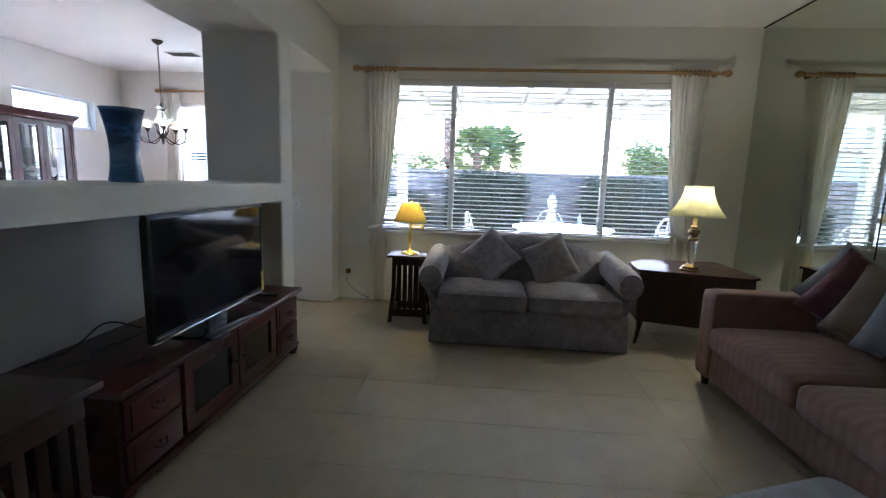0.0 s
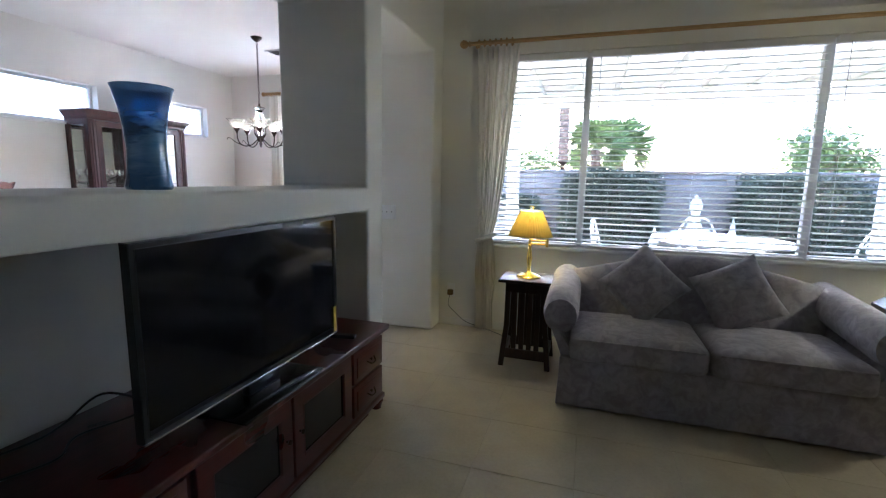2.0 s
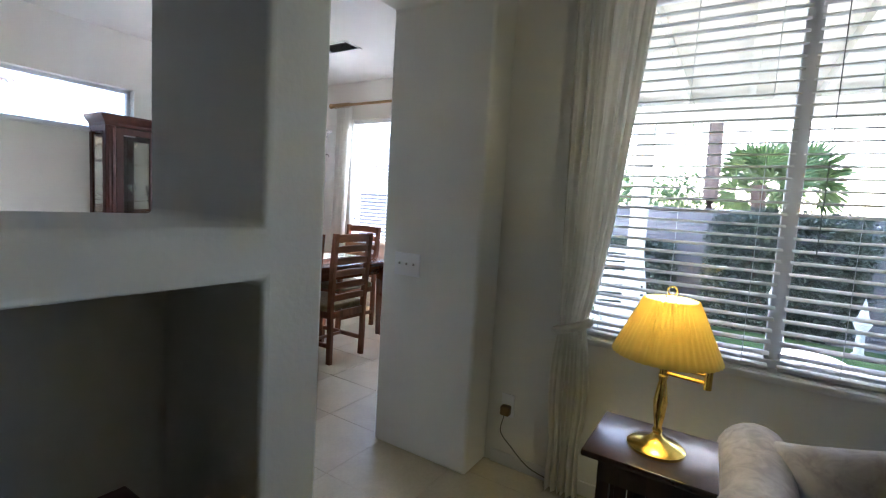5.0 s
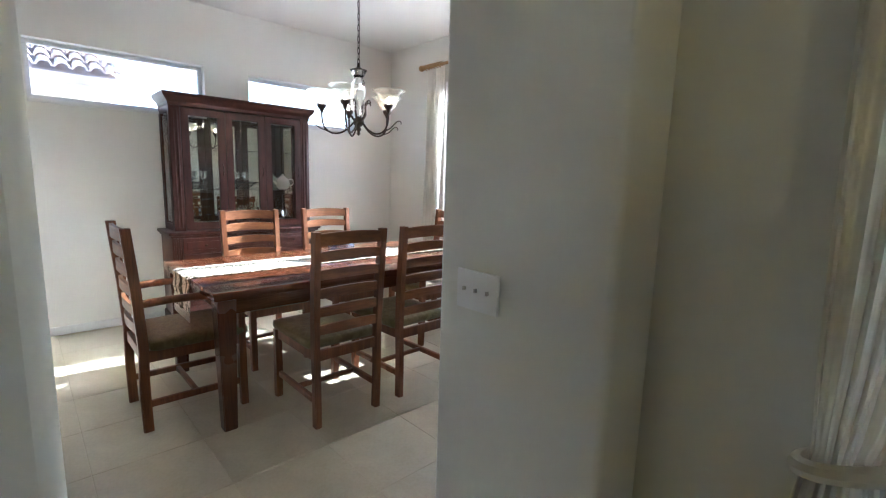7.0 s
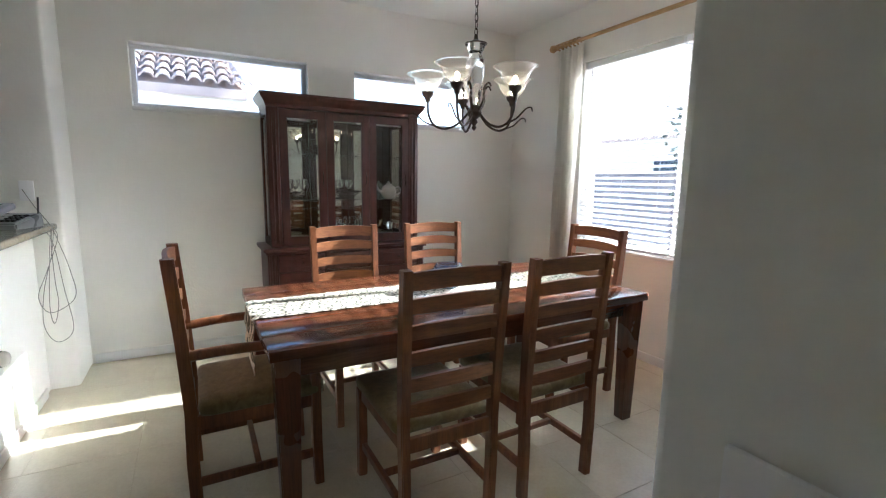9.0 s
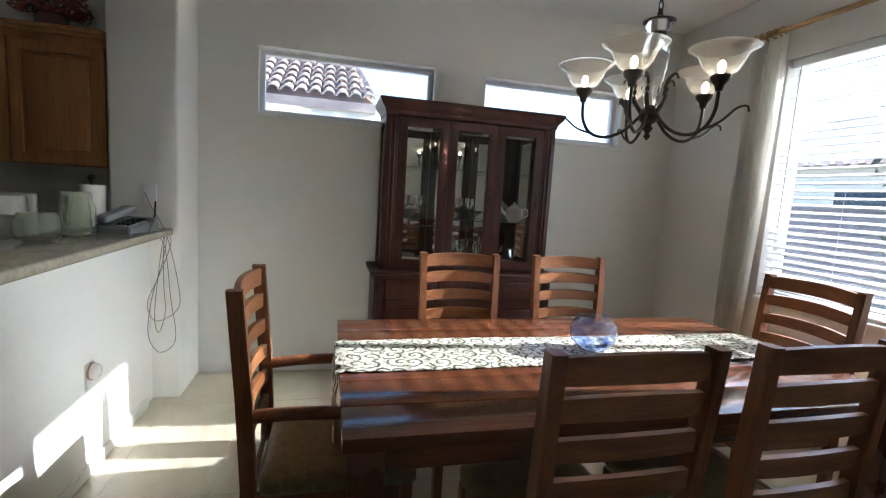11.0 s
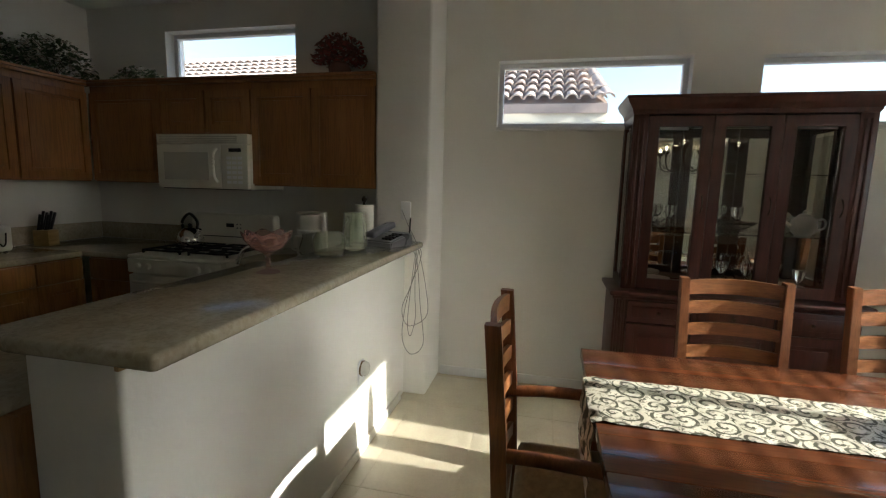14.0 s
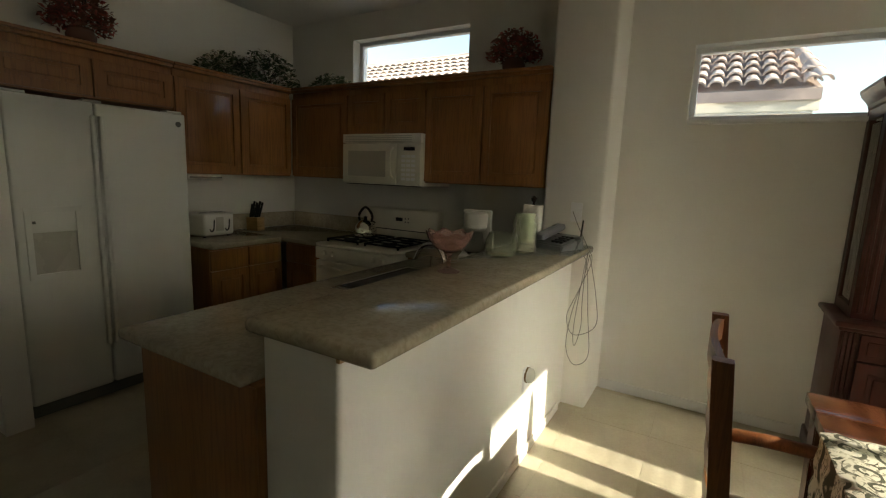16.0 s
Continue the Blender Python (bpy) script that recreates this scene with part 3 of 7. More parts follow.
def curtain_rod(x0, x1, y, z, gathers, label, finial_left=True, finial_right=True):
    th = empty("curtain_rod", label, "curtain rod", "", pose((x0 + x1) / 2, y, z))
    ox = (x0 + x1) / 2
    part("pole", tube(bmesh.new(), [(x0 - ox, 0, 0), (x1 - ox, 0, 0)], 0.016, 14), RODWOOD, th)
    for e, on, s in ((x0 - ox, finial_left, -1), (x1 - ox, finial_right, 1)):
        if on:
            part("finial", lathe(bmesh.new(), [(0.012, 0), (0.026, 0.008), (0.014, 0.02), (0.03, 0.04), (0.034, 0.06), (0.024, 0.08), (0.008, 0.092)], (e, 0, 0), 16, Matrix.Rotation(radians(90 * s), 3, "Y")), RODWOOD, th)
        part("bracket", B((e - s * 0.05 - 0.012, 0, -0.03), (e - s * 0.05 + 0.012, 0.075, 0.01), 0.004), RODWOOD, th)
    for a, c in gathers:
        n = max(4, int((c - a) / 0.042))
        for i in range(n + 1):
            x = a + (c - a) * i / n - ox
            bm = bmesh.new()
            ring = [(x, 0.028 * math.cos(2 * math.pi * k / 16), 0.028 * math.sin(2 * math.pi * k / 16) - 0.004) for k in range(17)]
            part("ring", tube(bm, ring, 0.0062, 6), RODWOOD, th)
    return th


curtain_rod(-1.27, 2.22, LIVING_N - 0.085, 2.415, [(-1.2, -0.93), (1.8, 2.1)], "pale wooden curtain rod above the wide window")
curtain(-1.21, -0.86, LIVING_N - 0.085, 0.02, 2.39, -1.1, 0.86, "curtain", "cream sheer curtain tied back beside the window", 1)
curtain(1.76, 2.11, LIVING_N - 0.085, 0.02, 2.39, 1.98, 0.86, "curtain", "cream sheer curtain tied back beside the window", -1)


def knob(bm, at, way, r=0.014):
    """A turned knob pointing along way ('x' or 'y', with sign)."""
    ax, s = way[1], 1 if way[0] == "+" else -1
    tilt = Matrix.Rotation(radians(90 * s), 3, "Y") if ax == "x" else Matrix.Rotation(radians(-90 * s), 3, "X")
    return lathe(bm, [(r * 0.5, 0), (r * 0.45, r * 0.8), (r, r * 1.3), (r * 0.9, r * 1.9), (0.001, r * 2.1)], at, 12, tilt)


def tv_stand():
    """A low media cabinet: two glazed doors between banks of drawers. Front faces +x."""
    t = empty("media_cabinet", "dark red mahogany media cabinet with glazed doors and drawers", "cabinet", "", pose(-1.345, 2.385, 0))
    D, L, H = 0.55, 1.73, 0.5
    x0, x1 = -D, 0.0
    y0, y1 = -L / 2, L / 2
    part("body", box(box(bmesh.new(), (x0, y0 + 0.02, 0.07), (x1 - 0.02, y1 - 0.02, H - 0.03), 0.004), (x0 + 0.01, y0 + 0.03, 0.05), (x1 - 0.03, y1 - 0.03, 0.07)), MAHOG, t)
    part("top", B((x0 - 0.01, y0 - 0.005, H - 0.03), (x1 + 0.03, y1 + 0.005, H), 0.008, 3), MAHOG, t)
    part("plinth", box(box(bmesh.new(), (x0, y0 + 0.005, 0.055), (x1 + 0.005, y1 - 0.005, 0.085), 0.006), (x1 - 0.02, y0 + 0.2, 0.035), (x1 - 0.004, y1 - 0.2, 0.06)), MAHOG, t)
    for sx in (x0 + 0.04, x1 - 0.035):
        for sy in (y0 + 0.045, y1 - 0.045):
            part("foot", lathe(bmesh.new(), [(0.03, 0), (0.034, 0.02), (0.044, 0.045), (0.04, 0.056)], (sx, sy, 0), 12), MAHOG, t)
    for s in (-1, 1):
        yc = s * (L / 2 - 0.2)
        for zc in (0.18, 0.36):
            d = part("drawer", box(B((x1 - 0.02, yc - 0.165, zc - 0.082), (x1 + 0.002, yc + 0.165, zc + 0.082), 0.004), (x1 + 0.001, yc - 0.135, zc - 0.055), (x1 + 0.008, yc + 0.135, zc + 0.055), 0.003), MAHOG, t)
            part("handle", knob(tube(bmesh.new(), smooth_path([(x1 + 0.012, yc - 0.04, zc + 0.005), (x1 + 0.03, yc - 0.02, zc - 0.012), (x1 + 0.03, yc + 0.02, zc - 0.012), (x1 + 0.012, yc + 0.04, zc + 0.005)], 4), 0.004, 6), (x1 + 0.006, yc, zc + 0.004), "+x", 0.008), BRONZE, d)
        a, c = (-0.47, -0.008) if s < 0 else (0.008, 0.47)
        bm = ring_mesh((x1 - 0.018, a, 0.1), (x1 + 0.004, c, 0.455), 0, 0.066)
        d = part("door", bm, MAHOG, t)
        part("door_glass", B((x1 - 0.012, a + 0.068, 0.163), (x1 - 0.007, c - 0.068, 0.397)), DARKGLASS, d, "dark smoked glass")
        ky = c - 0.035 if s < 0 else a + 0.035
        part("handle", knob(bmesh.new(), (x1 + 0.004, ky, 0.29), "+x", 0.011), BRONZE, d)
    return t


DARKGLASS = plain("smoked_glass", (0.02, 0.02, 0.022), 0.06, var=0.02, bump=0.0)
tv_stand()


def television():
    t = empty("television", "black flat screen television on a low stand", "television", "", pose(-1.42, 2.325, 0.5, 0, 0, 0.5))
    w, z0, z1 = 1.03, 0.075, 0.64
    part("body", B((-0.04, -w / 2 + 0.02, z0 + 0.02), (0.0, w / 2 - 0.02, z1 - 0.02), 0.012, 3), BLACK, t)
    bm = ring_mesh((-0.012, -w / 2, z0), (0.016, w / 2, z1), 0, 0.018)
    part("bezel", bm, BLACK, t)
    part("screen", B((0.0, -w / 2 + 0.017, z0 + 0.029), (0.011, w / 2 - 0.017, z1 - 0.017)), SCREEN, t, "dark glossy switched-off screen")
    part("chrome_strip", B((-0.004, -w / 2, z0 - 0.007), (0.017, w / 2, z0 + 0.001), 0.002), CHROME, t)
    part("neck", B((-0.03, -0.09, 0.015), (0.006, 0.09, z0 + 0.02), 0.008), BLACK, t)
    part("base", B((-0.11, -0.24, 0.0), (0.12, 0.24, 0.014), 0.006, 3), SCREEN, t)
    part("sticker", B((0.0162, w / 2 - 0.03, z0 + 0.005), (0.0172, w / 2 - 0.006, z0 + 0.13)), YELLOW, t, "yellow energy sticker")


YELLOW = plain("yellow_sticker", (0.72, 0.6, 0.06), 0.5, var=0.05)
television()
remote = empty("remote_control", "black remote control lying on the media cabinet", "remote control", "", pose(-1.46, 2.95, 0.5, 0, 0, -80))
part("body", B((-0.022, -0.085, 0.0), (0.022, 0.085, 0.018), 0.006, 3), BLACK, remote)
bm = bmesh.new()
for i in range(3):
    for j in range(8):
        box(bm, (-0.014 + 0.011 * i, -0.065 + 0.016 * j, 0.018), (-0.008 + 0.011 * i, -0.056 + 0.016 * j, 0.0196))
part("buttons", bm, CORD, remote)
cable = tagged(part("tv_cable", tube(bmesh.new(), smooth_path([(-1.60, 2.0, 0.58), (-1.72, 1.93, 0.62), (-1.8, 1.86, 0.54), (-1.84, 1.8, 0.506), (-1.87, 1.66, 0.506)], 6), 0.004, 6), BLACK), "black cable trailing behind the television", "cable")
cable2 = tagged(part("tv_cable", tube(bmesh.new(), smooth_path([(-1.6, 2.1, 0.56), (-1.7, 2.0, 0.51), (-1.75, 1.86, 0.506), (-1.68, 1.76, 0.506), (-1.72, 1.64, 0.506)], 6), 0.004, 6), BLACK), "black cable trailing behind the television", "cable")


def vase_material():
    m, nt, b = shader("blue_banded_glass")
    v = coords(nt, (5, 5, 26))
    band = noise_tex(nt, v, 1.0, 5, 0.6, 0.6)
    tc = nt.nodes.new("ShaderNodeTexCoord")
    sep = nt.nodes.new("ShaderNodeSeparateXYZ")
    nt.links.new(tc.outputs["Object"], sep.inputs[0])
    grade = nt.nodes.new("ShaderNodeMath")
    grade.operation = "MULTIPLY_ADD"
    grade.inputs[1].default_value, grade.inputs[2].default_value = 1.7, -0.3
    nt.links.new(sep.outputs[2], grade.inputs[0])
    s = nt.nodes.new("ShaderNodeMath")
    nt.links.new(grade.outputs[0], s.inputs[0])
    nt.links.new(band, s.inputs[1])
    c = ramp(nt, s.outputs[0], [(0.25, (0.14, 0.29, 0.5)), (0.5, (0.33, 0.5, 0.68)), (0.62, (0.11, 0.22, 0.4)), (0.95, (0.1, 0.17, 0.3))])
    nt.links.new(c, b.inputs["Base Color"])
    b.inputs["Roughness"].default_value, b.inputs["Transmission Weight"].default_value = 0.2, 0.6
    b.inputs["IOR"].default_value = 1.12
    b.inputs["Coat Weight"].default_value = 0.5
    return m


vase = tagged(part("vase", lathe(bmesh.new(), shell([(0.085, 0.0), (0.092, 0.012), (0.086, 0.03), (0.078, 0.09), (0.074, 0.15), (0.08, 0.23), (0.094, 0.31), (0.112, 0.375), (0.118, 0.385)], 0.006), (0, 0, 0), 40), vase_material()), "tall blue banded glass vase standing on the pass-through ledge", "vase")
vase.matrix_basis = pose(-1.83, 2.245, 1.264) @ Matrix.Diagonal((0.86, 0.86, 0.95, 1))


def slatted_table(name, m, label, h=0.632, top=0.40, dx=0.30):
    """A mission style end table: flared legs and slatted sides."""
    t = empty(name, label, "side table", "slatted end tables", m)
    part("top", B((-top / 2, -dx / 2 - 0.02, h - 0.022), (top / 2, dx / 2 + 0.02, h), 0.006, 2), ESPRESSO, t)
    w, d = top / 2 - 0.05, dx / 2 - 0.01
    for sx in (-1, 1):
        for sy in (-1, 1):
            bm = bmesh.new()
            tmp = [(sx * (w - 0.02), sy * (d - 0.01), h - 0.022), (sx * (w - 0.015), sy * (d - 0.01), 0.3), (sx * (w + 0.015), sy * (d + 0.01), 0.0)]
            for (ax, ay, az), (bx, by, bz) in zip(tmp, tmp[1:]):
                vs = [bm.verts.new((x + a * 0.018, y + b * 0.016, z)) for x, y, z in ((bx, by, bz), (ax, ay, az)) for a, b in ((-1, -1), (1, -1), (1, 1), (-1, 1))]
                for f in ((0, 1, 2, 3), (7, 6, 5, 4), (0, 4, 5, 1), (1, 5, 6, 2), (2, 6, 7, 3), (3, 7, 4, 0)):
                    bm.faces.new([vs[i] for i in f])
            part("leg", bm, ESPRESSO, t)
    for sy in (-1, 1):
        part("rail", B((-w, sy * d - 0.01, h - 0.09), (w, sy * d + 0.01, h - 0.024), 0.003), ESPRESSO, t)
        part("rail", B((-w - 0.01, sy * (d + 0.006) - 0.01, 0.06), (w + 0.01, sy * (d + 0.006) + 0.01, 0.13), 0.003), ESPRESSO, t)
        for k in range(4):
            x = -w + 0.07 + (2 * w - 0.14) * k / 3
            part("slat", B((x - 0.017, sy * d - 0.006, 0.12), (x + 0.017, sy * d + 0.006, h - 0.08), 0.002), ESPRESSO, t)
    for sx in (-1, 1):
        part("side_rail", B((sx * (w - 0.01) - 0.01, -d, h - 0.09), (sx * (w - 0.01) + 0.01, d, h - 0.024), 0.003), ESPRESSO, t)
        part("side_rail", B((sx * (w + 0.004) - 0.01, -d, 0.06), (sx * (w + 0.004) + 0.01, d, 0.13), 0.003), ESPRESSO, t)
    return t


slatted_table("end_table", pose(-0.645, 4.225, 0), "dark espresso wooden end table with slatted sides")
slatted_table("end_table", pose(-1.29, 0.98, 0, 0, 0, 90), "dark espresso wooden end table beside the media cabinet", 0.72, 0.42, 0.38)

SHADE1 = sheer("yellow_pleated_shade", (0.82, 0.69, 0.24), 0.35)
SHADE2 = sheer("cream_lamp_shade", (0.72, 0.7, 0.5), 0.5)
BULB = glowing("lamp_bulb", (1.0, 0.86, 0.56), 2.2)
CANDLE = glowing("chandelier_bulb", (1.0, 0.84, 0.58), 6.0)


def pleated(bm, r0, r1, z0, z1, pleats, depth, panel=0):
    """An open lamp shade with thin walls; panel: number of flared bell panels instead of pleats."""
    seg = pleats * 4 if not panel else panel * 10
    rows = []
    for s in (0, 1):
        for j in range(9):
            v = j / 8
            rr = r0 + (r1 - r0) * v
            if panel:
                rr = r1 + (r0 - r1) * (1 - v) ** 1.7
            row = []
            for i in range(seg):
                a = 2 * math.pi * i / seg
                k = depth * math.sin(a * pleats) if not panel else -depth * abs(math.sin(a * panel / 2)) * 1.0 + depth
                row.append(bm.verts.new(((rr + k - 0.0018 * s) * math.cos(a), (rr + k - 0.0018 * s) * math.sin(a), z0 + (z1 - z0) * v)))
            rows.append(row)
    for j in (*range(8), *range(9, 17)):
        for i in range(seg):
            bm.faces.new((rows[j][i], rows[j][(i + 1) % seg], rows[j + 1][(i + 1) % seg], rows[j + 1][i]))
    for a, c in ((0, 9), (8, 17)):
        for i in range(seg):
            bm.faces.new((rows[a][i], rows[a][(i + 1) % seg], rows[c][(i + 1) % seg], rows[c][i]))
    return bm


def lamp_light(x, y, z, watts, colour=(1.0, 0.72, 0.38)):
    d = bpy.data.lights.new("lamp_glow", "POINT")
    d.energy, d.color, d.shadow_soft_size = watts, colour, 0.035
    new("lamp_glow", d).location = (x, y, z)


l1 = empty("table_lamp", "polished brass swing-arm lamp with a yellow pleated shade", "lamp", "", pose(-0.655, 4.215, 0.632))
part("base", lathe(bmesh.new(), [(0.085, 0.0), (0.085, 0.008), (0.075, 0.016), (0.045, 0.024), (0.02, 0.038), (0.013, 0.05)], (0, 0, 0), 32), BRASS, l1)
part("stem", lathe(bmesh.new(), [(0.012, 0.05), (0.016, 0.06), (0.011, 0.07), (0.017, 0.11), (0.021, 0.15), (0.014, 0.2), (0.011, 0.22), (0.015, 0.235), (0.007, 0.25), (0.006, 0.33)], (0, 0, 0), 20), BRASS, l1)
arm = part("swing_arm", tube(tube(bmesh.new(), [(0, 0, 0.27), (0.12, -0.02, 0.27)], 0.006, 8), [(0.0, 0, 0.245), (0.12, -0.02, 0.245)], 0.006, 8), BRASS, l1)
part("joint", lathe(bmesh.new(), [(0.011, 0.228), (0.011, 0.288)], (0.12, -0.02, 0), 12), BRASS, arm)
part("joint", lathe(bmesh.new(), [(0.012, 0.228), (0.012, 0.288)], (0, 0, 0), 12), BRASS, arm)
part("shade", pleated(bmesh.new(), 0.155, 0.076, 0.30, 0.475, 44, 0.0032), SHADE1, l1, "yellow pleated fabric shade", sharp=70)
part("harp", tube(bmesh.new(), smooth_path([(0.0, 0.0, 0.33), (0.035, 0, 0.37), (0.03, 0, 0.45), (0, 0, 0.485), (-0.03, 0, 0.45), (-0.035, 0, 0.37), (0, 0, 0.33)], 5), 0.0022, 6), BRASS, l1)
part("finial", tube(bmesh.new(), [(0.014 * math.cos(a * 0.52), 0, 0.5 + 0.014 * math.sin(a * 0.52)) for a in range(13)], 0.0028, 6), BRASS, l1)
part("bulb", lathe(bmesh.new(), [(0.012, 0.33), (0.014, 0.345), (0.027, 0.38), (0.026, 0.4), (0.014, 0.418), (0.002, 0.422)], (0, 0, 0), 16), BULB, l1)
lamp_light(-0.655, 4.215, 0.632 + 0.43, 0.7, (1.0, 0.8, 0.42))


def corner_table():
    """A low fan-shaped table with a curved front and splayed legs."""
    t = empty("corner_table", "dark wooden corner table with splayed tapered legs", "side table", "", pose(1.72, 4.03, 0))
    outline = [(-0.40, -0.16), (0.36, -0.38), (0.50, -0.30), (0.50, 0.42), (-0.18, 0.42), (-0.36, 0.2)]

    def prism(pts, z0, z1, grow=0.0):
        bm = bmesh.new()
        cx, cy = sum(p[0] for p in pts) / len(pts), sum(p[1] for p in pts) / len(pts)
        a = [bm.verts.new((cx + (x - cx) * (1 + grow), cy + (y - cy) * (1 + grow), z0)) for x, y in pts]
        c = [bm.verts.new((cx + (x - cx) * (1 + grow), cy + (y - cy) * (1 + grow), z1)) for x, y in pts]
        n = len(pts)
        for i in range(n):
            bm.faces.new((a[i], a[(i + 1) % n], c[(i + 1) % n], c[i]))
        bm.faces.new(a)
        bm.faces.new(c)
        bmesh.ops.bevel(bm, geom=bm.edges[:], offset=0.004, segments=2, affect="EDGES")
        return bm

    part("top", prism(outline, 0.622, 0.645, 0.0), ESPRESSO, t)
    part("body", prism(outline, 0.2, 0.62, -0.05), ESPRESSO, t)
    for x, y in ((-0.36, -0.14), (0.45, -0.28), (0.45, 0.37), (-0.17, 0.37)):
        part("leg", tube(bmesh.new(), [(x * 1.02, y * 1.04, 0.0), (x * 0.9, y * 0.9, 0.22)], 0.012, 8, 0.022), ESPRESSO, t)


corner_table()
l2 = empty("table_lamp", "antique brass and crystal lamp with a cream bell shade", "lamp", "", pose(1.76, 3.93, 0.645))
part("base", lathe(bmesh.new(), [(0.075, 0.0), (0.078, 0.012), (0.062, 0.022), (0.066, 0.032), (0.04, 0.048), (0.03, 0.06)], (0, 0, 0), 28), ANTIQUE, l2)
part("crystal_column", lathe(bmesh.new(), [(0.02, 0.06), (0.028, 0.1), (0.04, 0.19), (0.043, 0.25), (0.03, 0.262)], (0, 0, 0), 8), CRYSTAL, l2, "faceted clear crystal")
part("neck", lathe(bmesh.new(), [(0.034, 0.26), (0.046, 0.27), (0.03, 0.285), (0.036, 0.3), (0.05, 0.32), (0.042, 0.345), (0.022, 0.355), (0.032, 0.37), (0.018, 0.385), (0.012, 0.45)], (0, 0, 0), 24), ANTIQUE, l2)
part("shade", pleated(bmesh.new(), 0.215, 0.098, 0.455, 0.70, 0, 0.012, 8), SHADE2, l2, "cream fabric bell shade", sharp=60)
part("bulb", lathe(bmesh.new(), [(0.012, 0.46), (0.016, 0.48), (0.03, 0.52), (0.03, 0.545), (0.016, 0.565), (0.002, 0.57)], (0, 0, 0), 16), BULB, l2)
lamp_light(1.76, 3.93, 0.645 + 0.61, 1.3, (1.0, 0.82, 0.5))


def loveseat():
    t = empty("loveseat", "grey damask loveseat with rolled arms and a camel back", "sofa", "", pose(0.405, 3.955, 0, 0, 0, 0))
    W, y0, y1 = 1.57, -0.365, 0.5
    bm = bmesh.new()
    box(bm, (-W / 2 + 0.005, y0 + 0.005, 0.27), (W / 2 - 0.005, y1, 0.3))
    part("base", bm, DAMASK, t)
    # skirt: slightly waving cloth with pleats at middle and corners
    bm = bmesh.new()
    path = []
    n = 60
    for i in range(n + 1):
        path.append((-W / 2 + W * i / n, y0 + 0.004 * math.sin(i * 0.9) + (0.012 if abs(i - 30) < 1 else 0)))
    for i in range(1, 25):
        path.append((W / 2 + 0.003 * math.sin(i), y0 + (y1 - y0) * i / 24))
    for i in range(1, n + 1):
        path.append((W / 2 - W * i / n, y1))
    for i in range(1, 24):
        path.append((-W / 2 + 0.003 * math.sin(i), y1 - (y1 - y0) * i / 24))
    rows = [[bm.verts.new((x * k, y * k, z)) for x, y in path] for z, k in ((0.012, 1.012), (0.1, 1.006), (0.2, 1.0), (0.285, 0.998))]
    m = len(path)
    for a, c in zip(rows, rows[1:]):
        for i in range(m):
            bm.faces.new((a[i], a[(i + 1) % m], c[(i + 1) % m], c[i]))
    part("skirt", bm, DAMASK, t, sharp=60)
    for s in (-1, 1):
        a, c = (-W / 2 + 0.05, -0.003) if s < 0 else (0.003, W / 2 - 0.05)
        cu = part("seat_cushion", roundbox(bmesh.new(), (a, y0 - 0.02, 0.285), (c, y1 - 0.3, 0.445), 0.045, 12, 0.025), DAMASK, t, sharp=80)
        part("piping", tube(bmesh.new(), [(a + 0.03, y0 - 0.016, 0.425), (c - 0.03, y0 - 0.016, 0.425)], 0.005, 6), DAMASK, cu)
    # camel back
    bm = bmesh.new()
    nu, nv = 40, 14
    rows = []
    for j in range(nv * 2 + 1):
        row = []
        for i in range(nu + 1):
            u = 2 * i / nu - 1
            top = 0.70 + 0.145 * math.cos(u * math.pi / 2) ** 1.3
            k = j / (nv * 2)
            a = math.pi * k
            if k < 0.5:
                z = 0.3 + (top - 0.3 - 0.07) * min(1, k / 0.4) if k < 0.4 else top - 0.07 + 0.07 * math.sin((k - 0.4) / 0.1 * math.pi / 2)
                y = 0.26 + 0.05 * (z - 0.3) / 0.5 if k < 0.4 else 0.31 + 0.07 * (1 - math.cos((k - 0.4) / 0.1 * math.pi / 2))
            else:
                q = 1 - k
                z = 0.28 + (top - 0.28 - 0.07) * min(1, q / 0.4) if q < 0.4 else top - 0.07 + 0.07 * math.sin((q - 0.4) / 0.1 * math.pi / 2)
                y = 0.48 if q < 0.4 else 0.48 - 0.1 * (1 - math.cos((q - 0.4) / 0.1 * math.pi / 2))
            row.append(bm.verts.new((u * (W / 2 - 0.03), y - 0.03 * (1 - u * u), z)))
        rows.append(row)
    for a, c in zip(rows, rows[1:]):
        for i in range(nu):
            bm.faces.new((a[i], a[i + 1], c[i + 1], c[i]))
    bm.faces.new([r[0] for r in rows])
    bm.faces.new([r[-1] for r in rows])
    part("backrest", bm, DAMASK, t, sharp=80)
    for s in (-1, 1):
        bm = bmesh.new()
        pts = []
        for k in range(21):
            a = math.pi * (1.35 - 1.85 * k / 20)
            pts.append((s * (W / 2 + 0.01) - s * 0.105 * math.cos(a), 0.545 + 0.115 * math.sin(a)))
        pts += [(s * (W / 2 - 0.1), 0.28), (s * (W / 2 - 0.005), 0.28)]
        rings = []
        ny = 12
        for j in range(ny + 1):
            v = j / ny
            y = y0 + 0.03 + (y1 - y0 - 0.05) * v
            k = 1.0 - 0.12 * (1 - min(1, v * 8)) ** 2
            zt = 0.05 * v
            ring = [bm.verts.new((s * W / 2 + (x - s * W / 2) * k, y, 0.5 + (z - 0.5) * k + (zt if z > 0.4 else 0))) for x, z in pts]
            rings.append(ring)
        n = len(pts)
        for a, c in zip(rings, rings[1:]):
            for i in range(n):
                bm.faces.new((a[i], a[(i + 1) % n], c[(i + 1) % n], c[i]))
        bm.faces.new(rings[0])
        bm.faces.new(rings[-1])
        part("arm", bm, DAMASK, t, sharp=60)
    return t


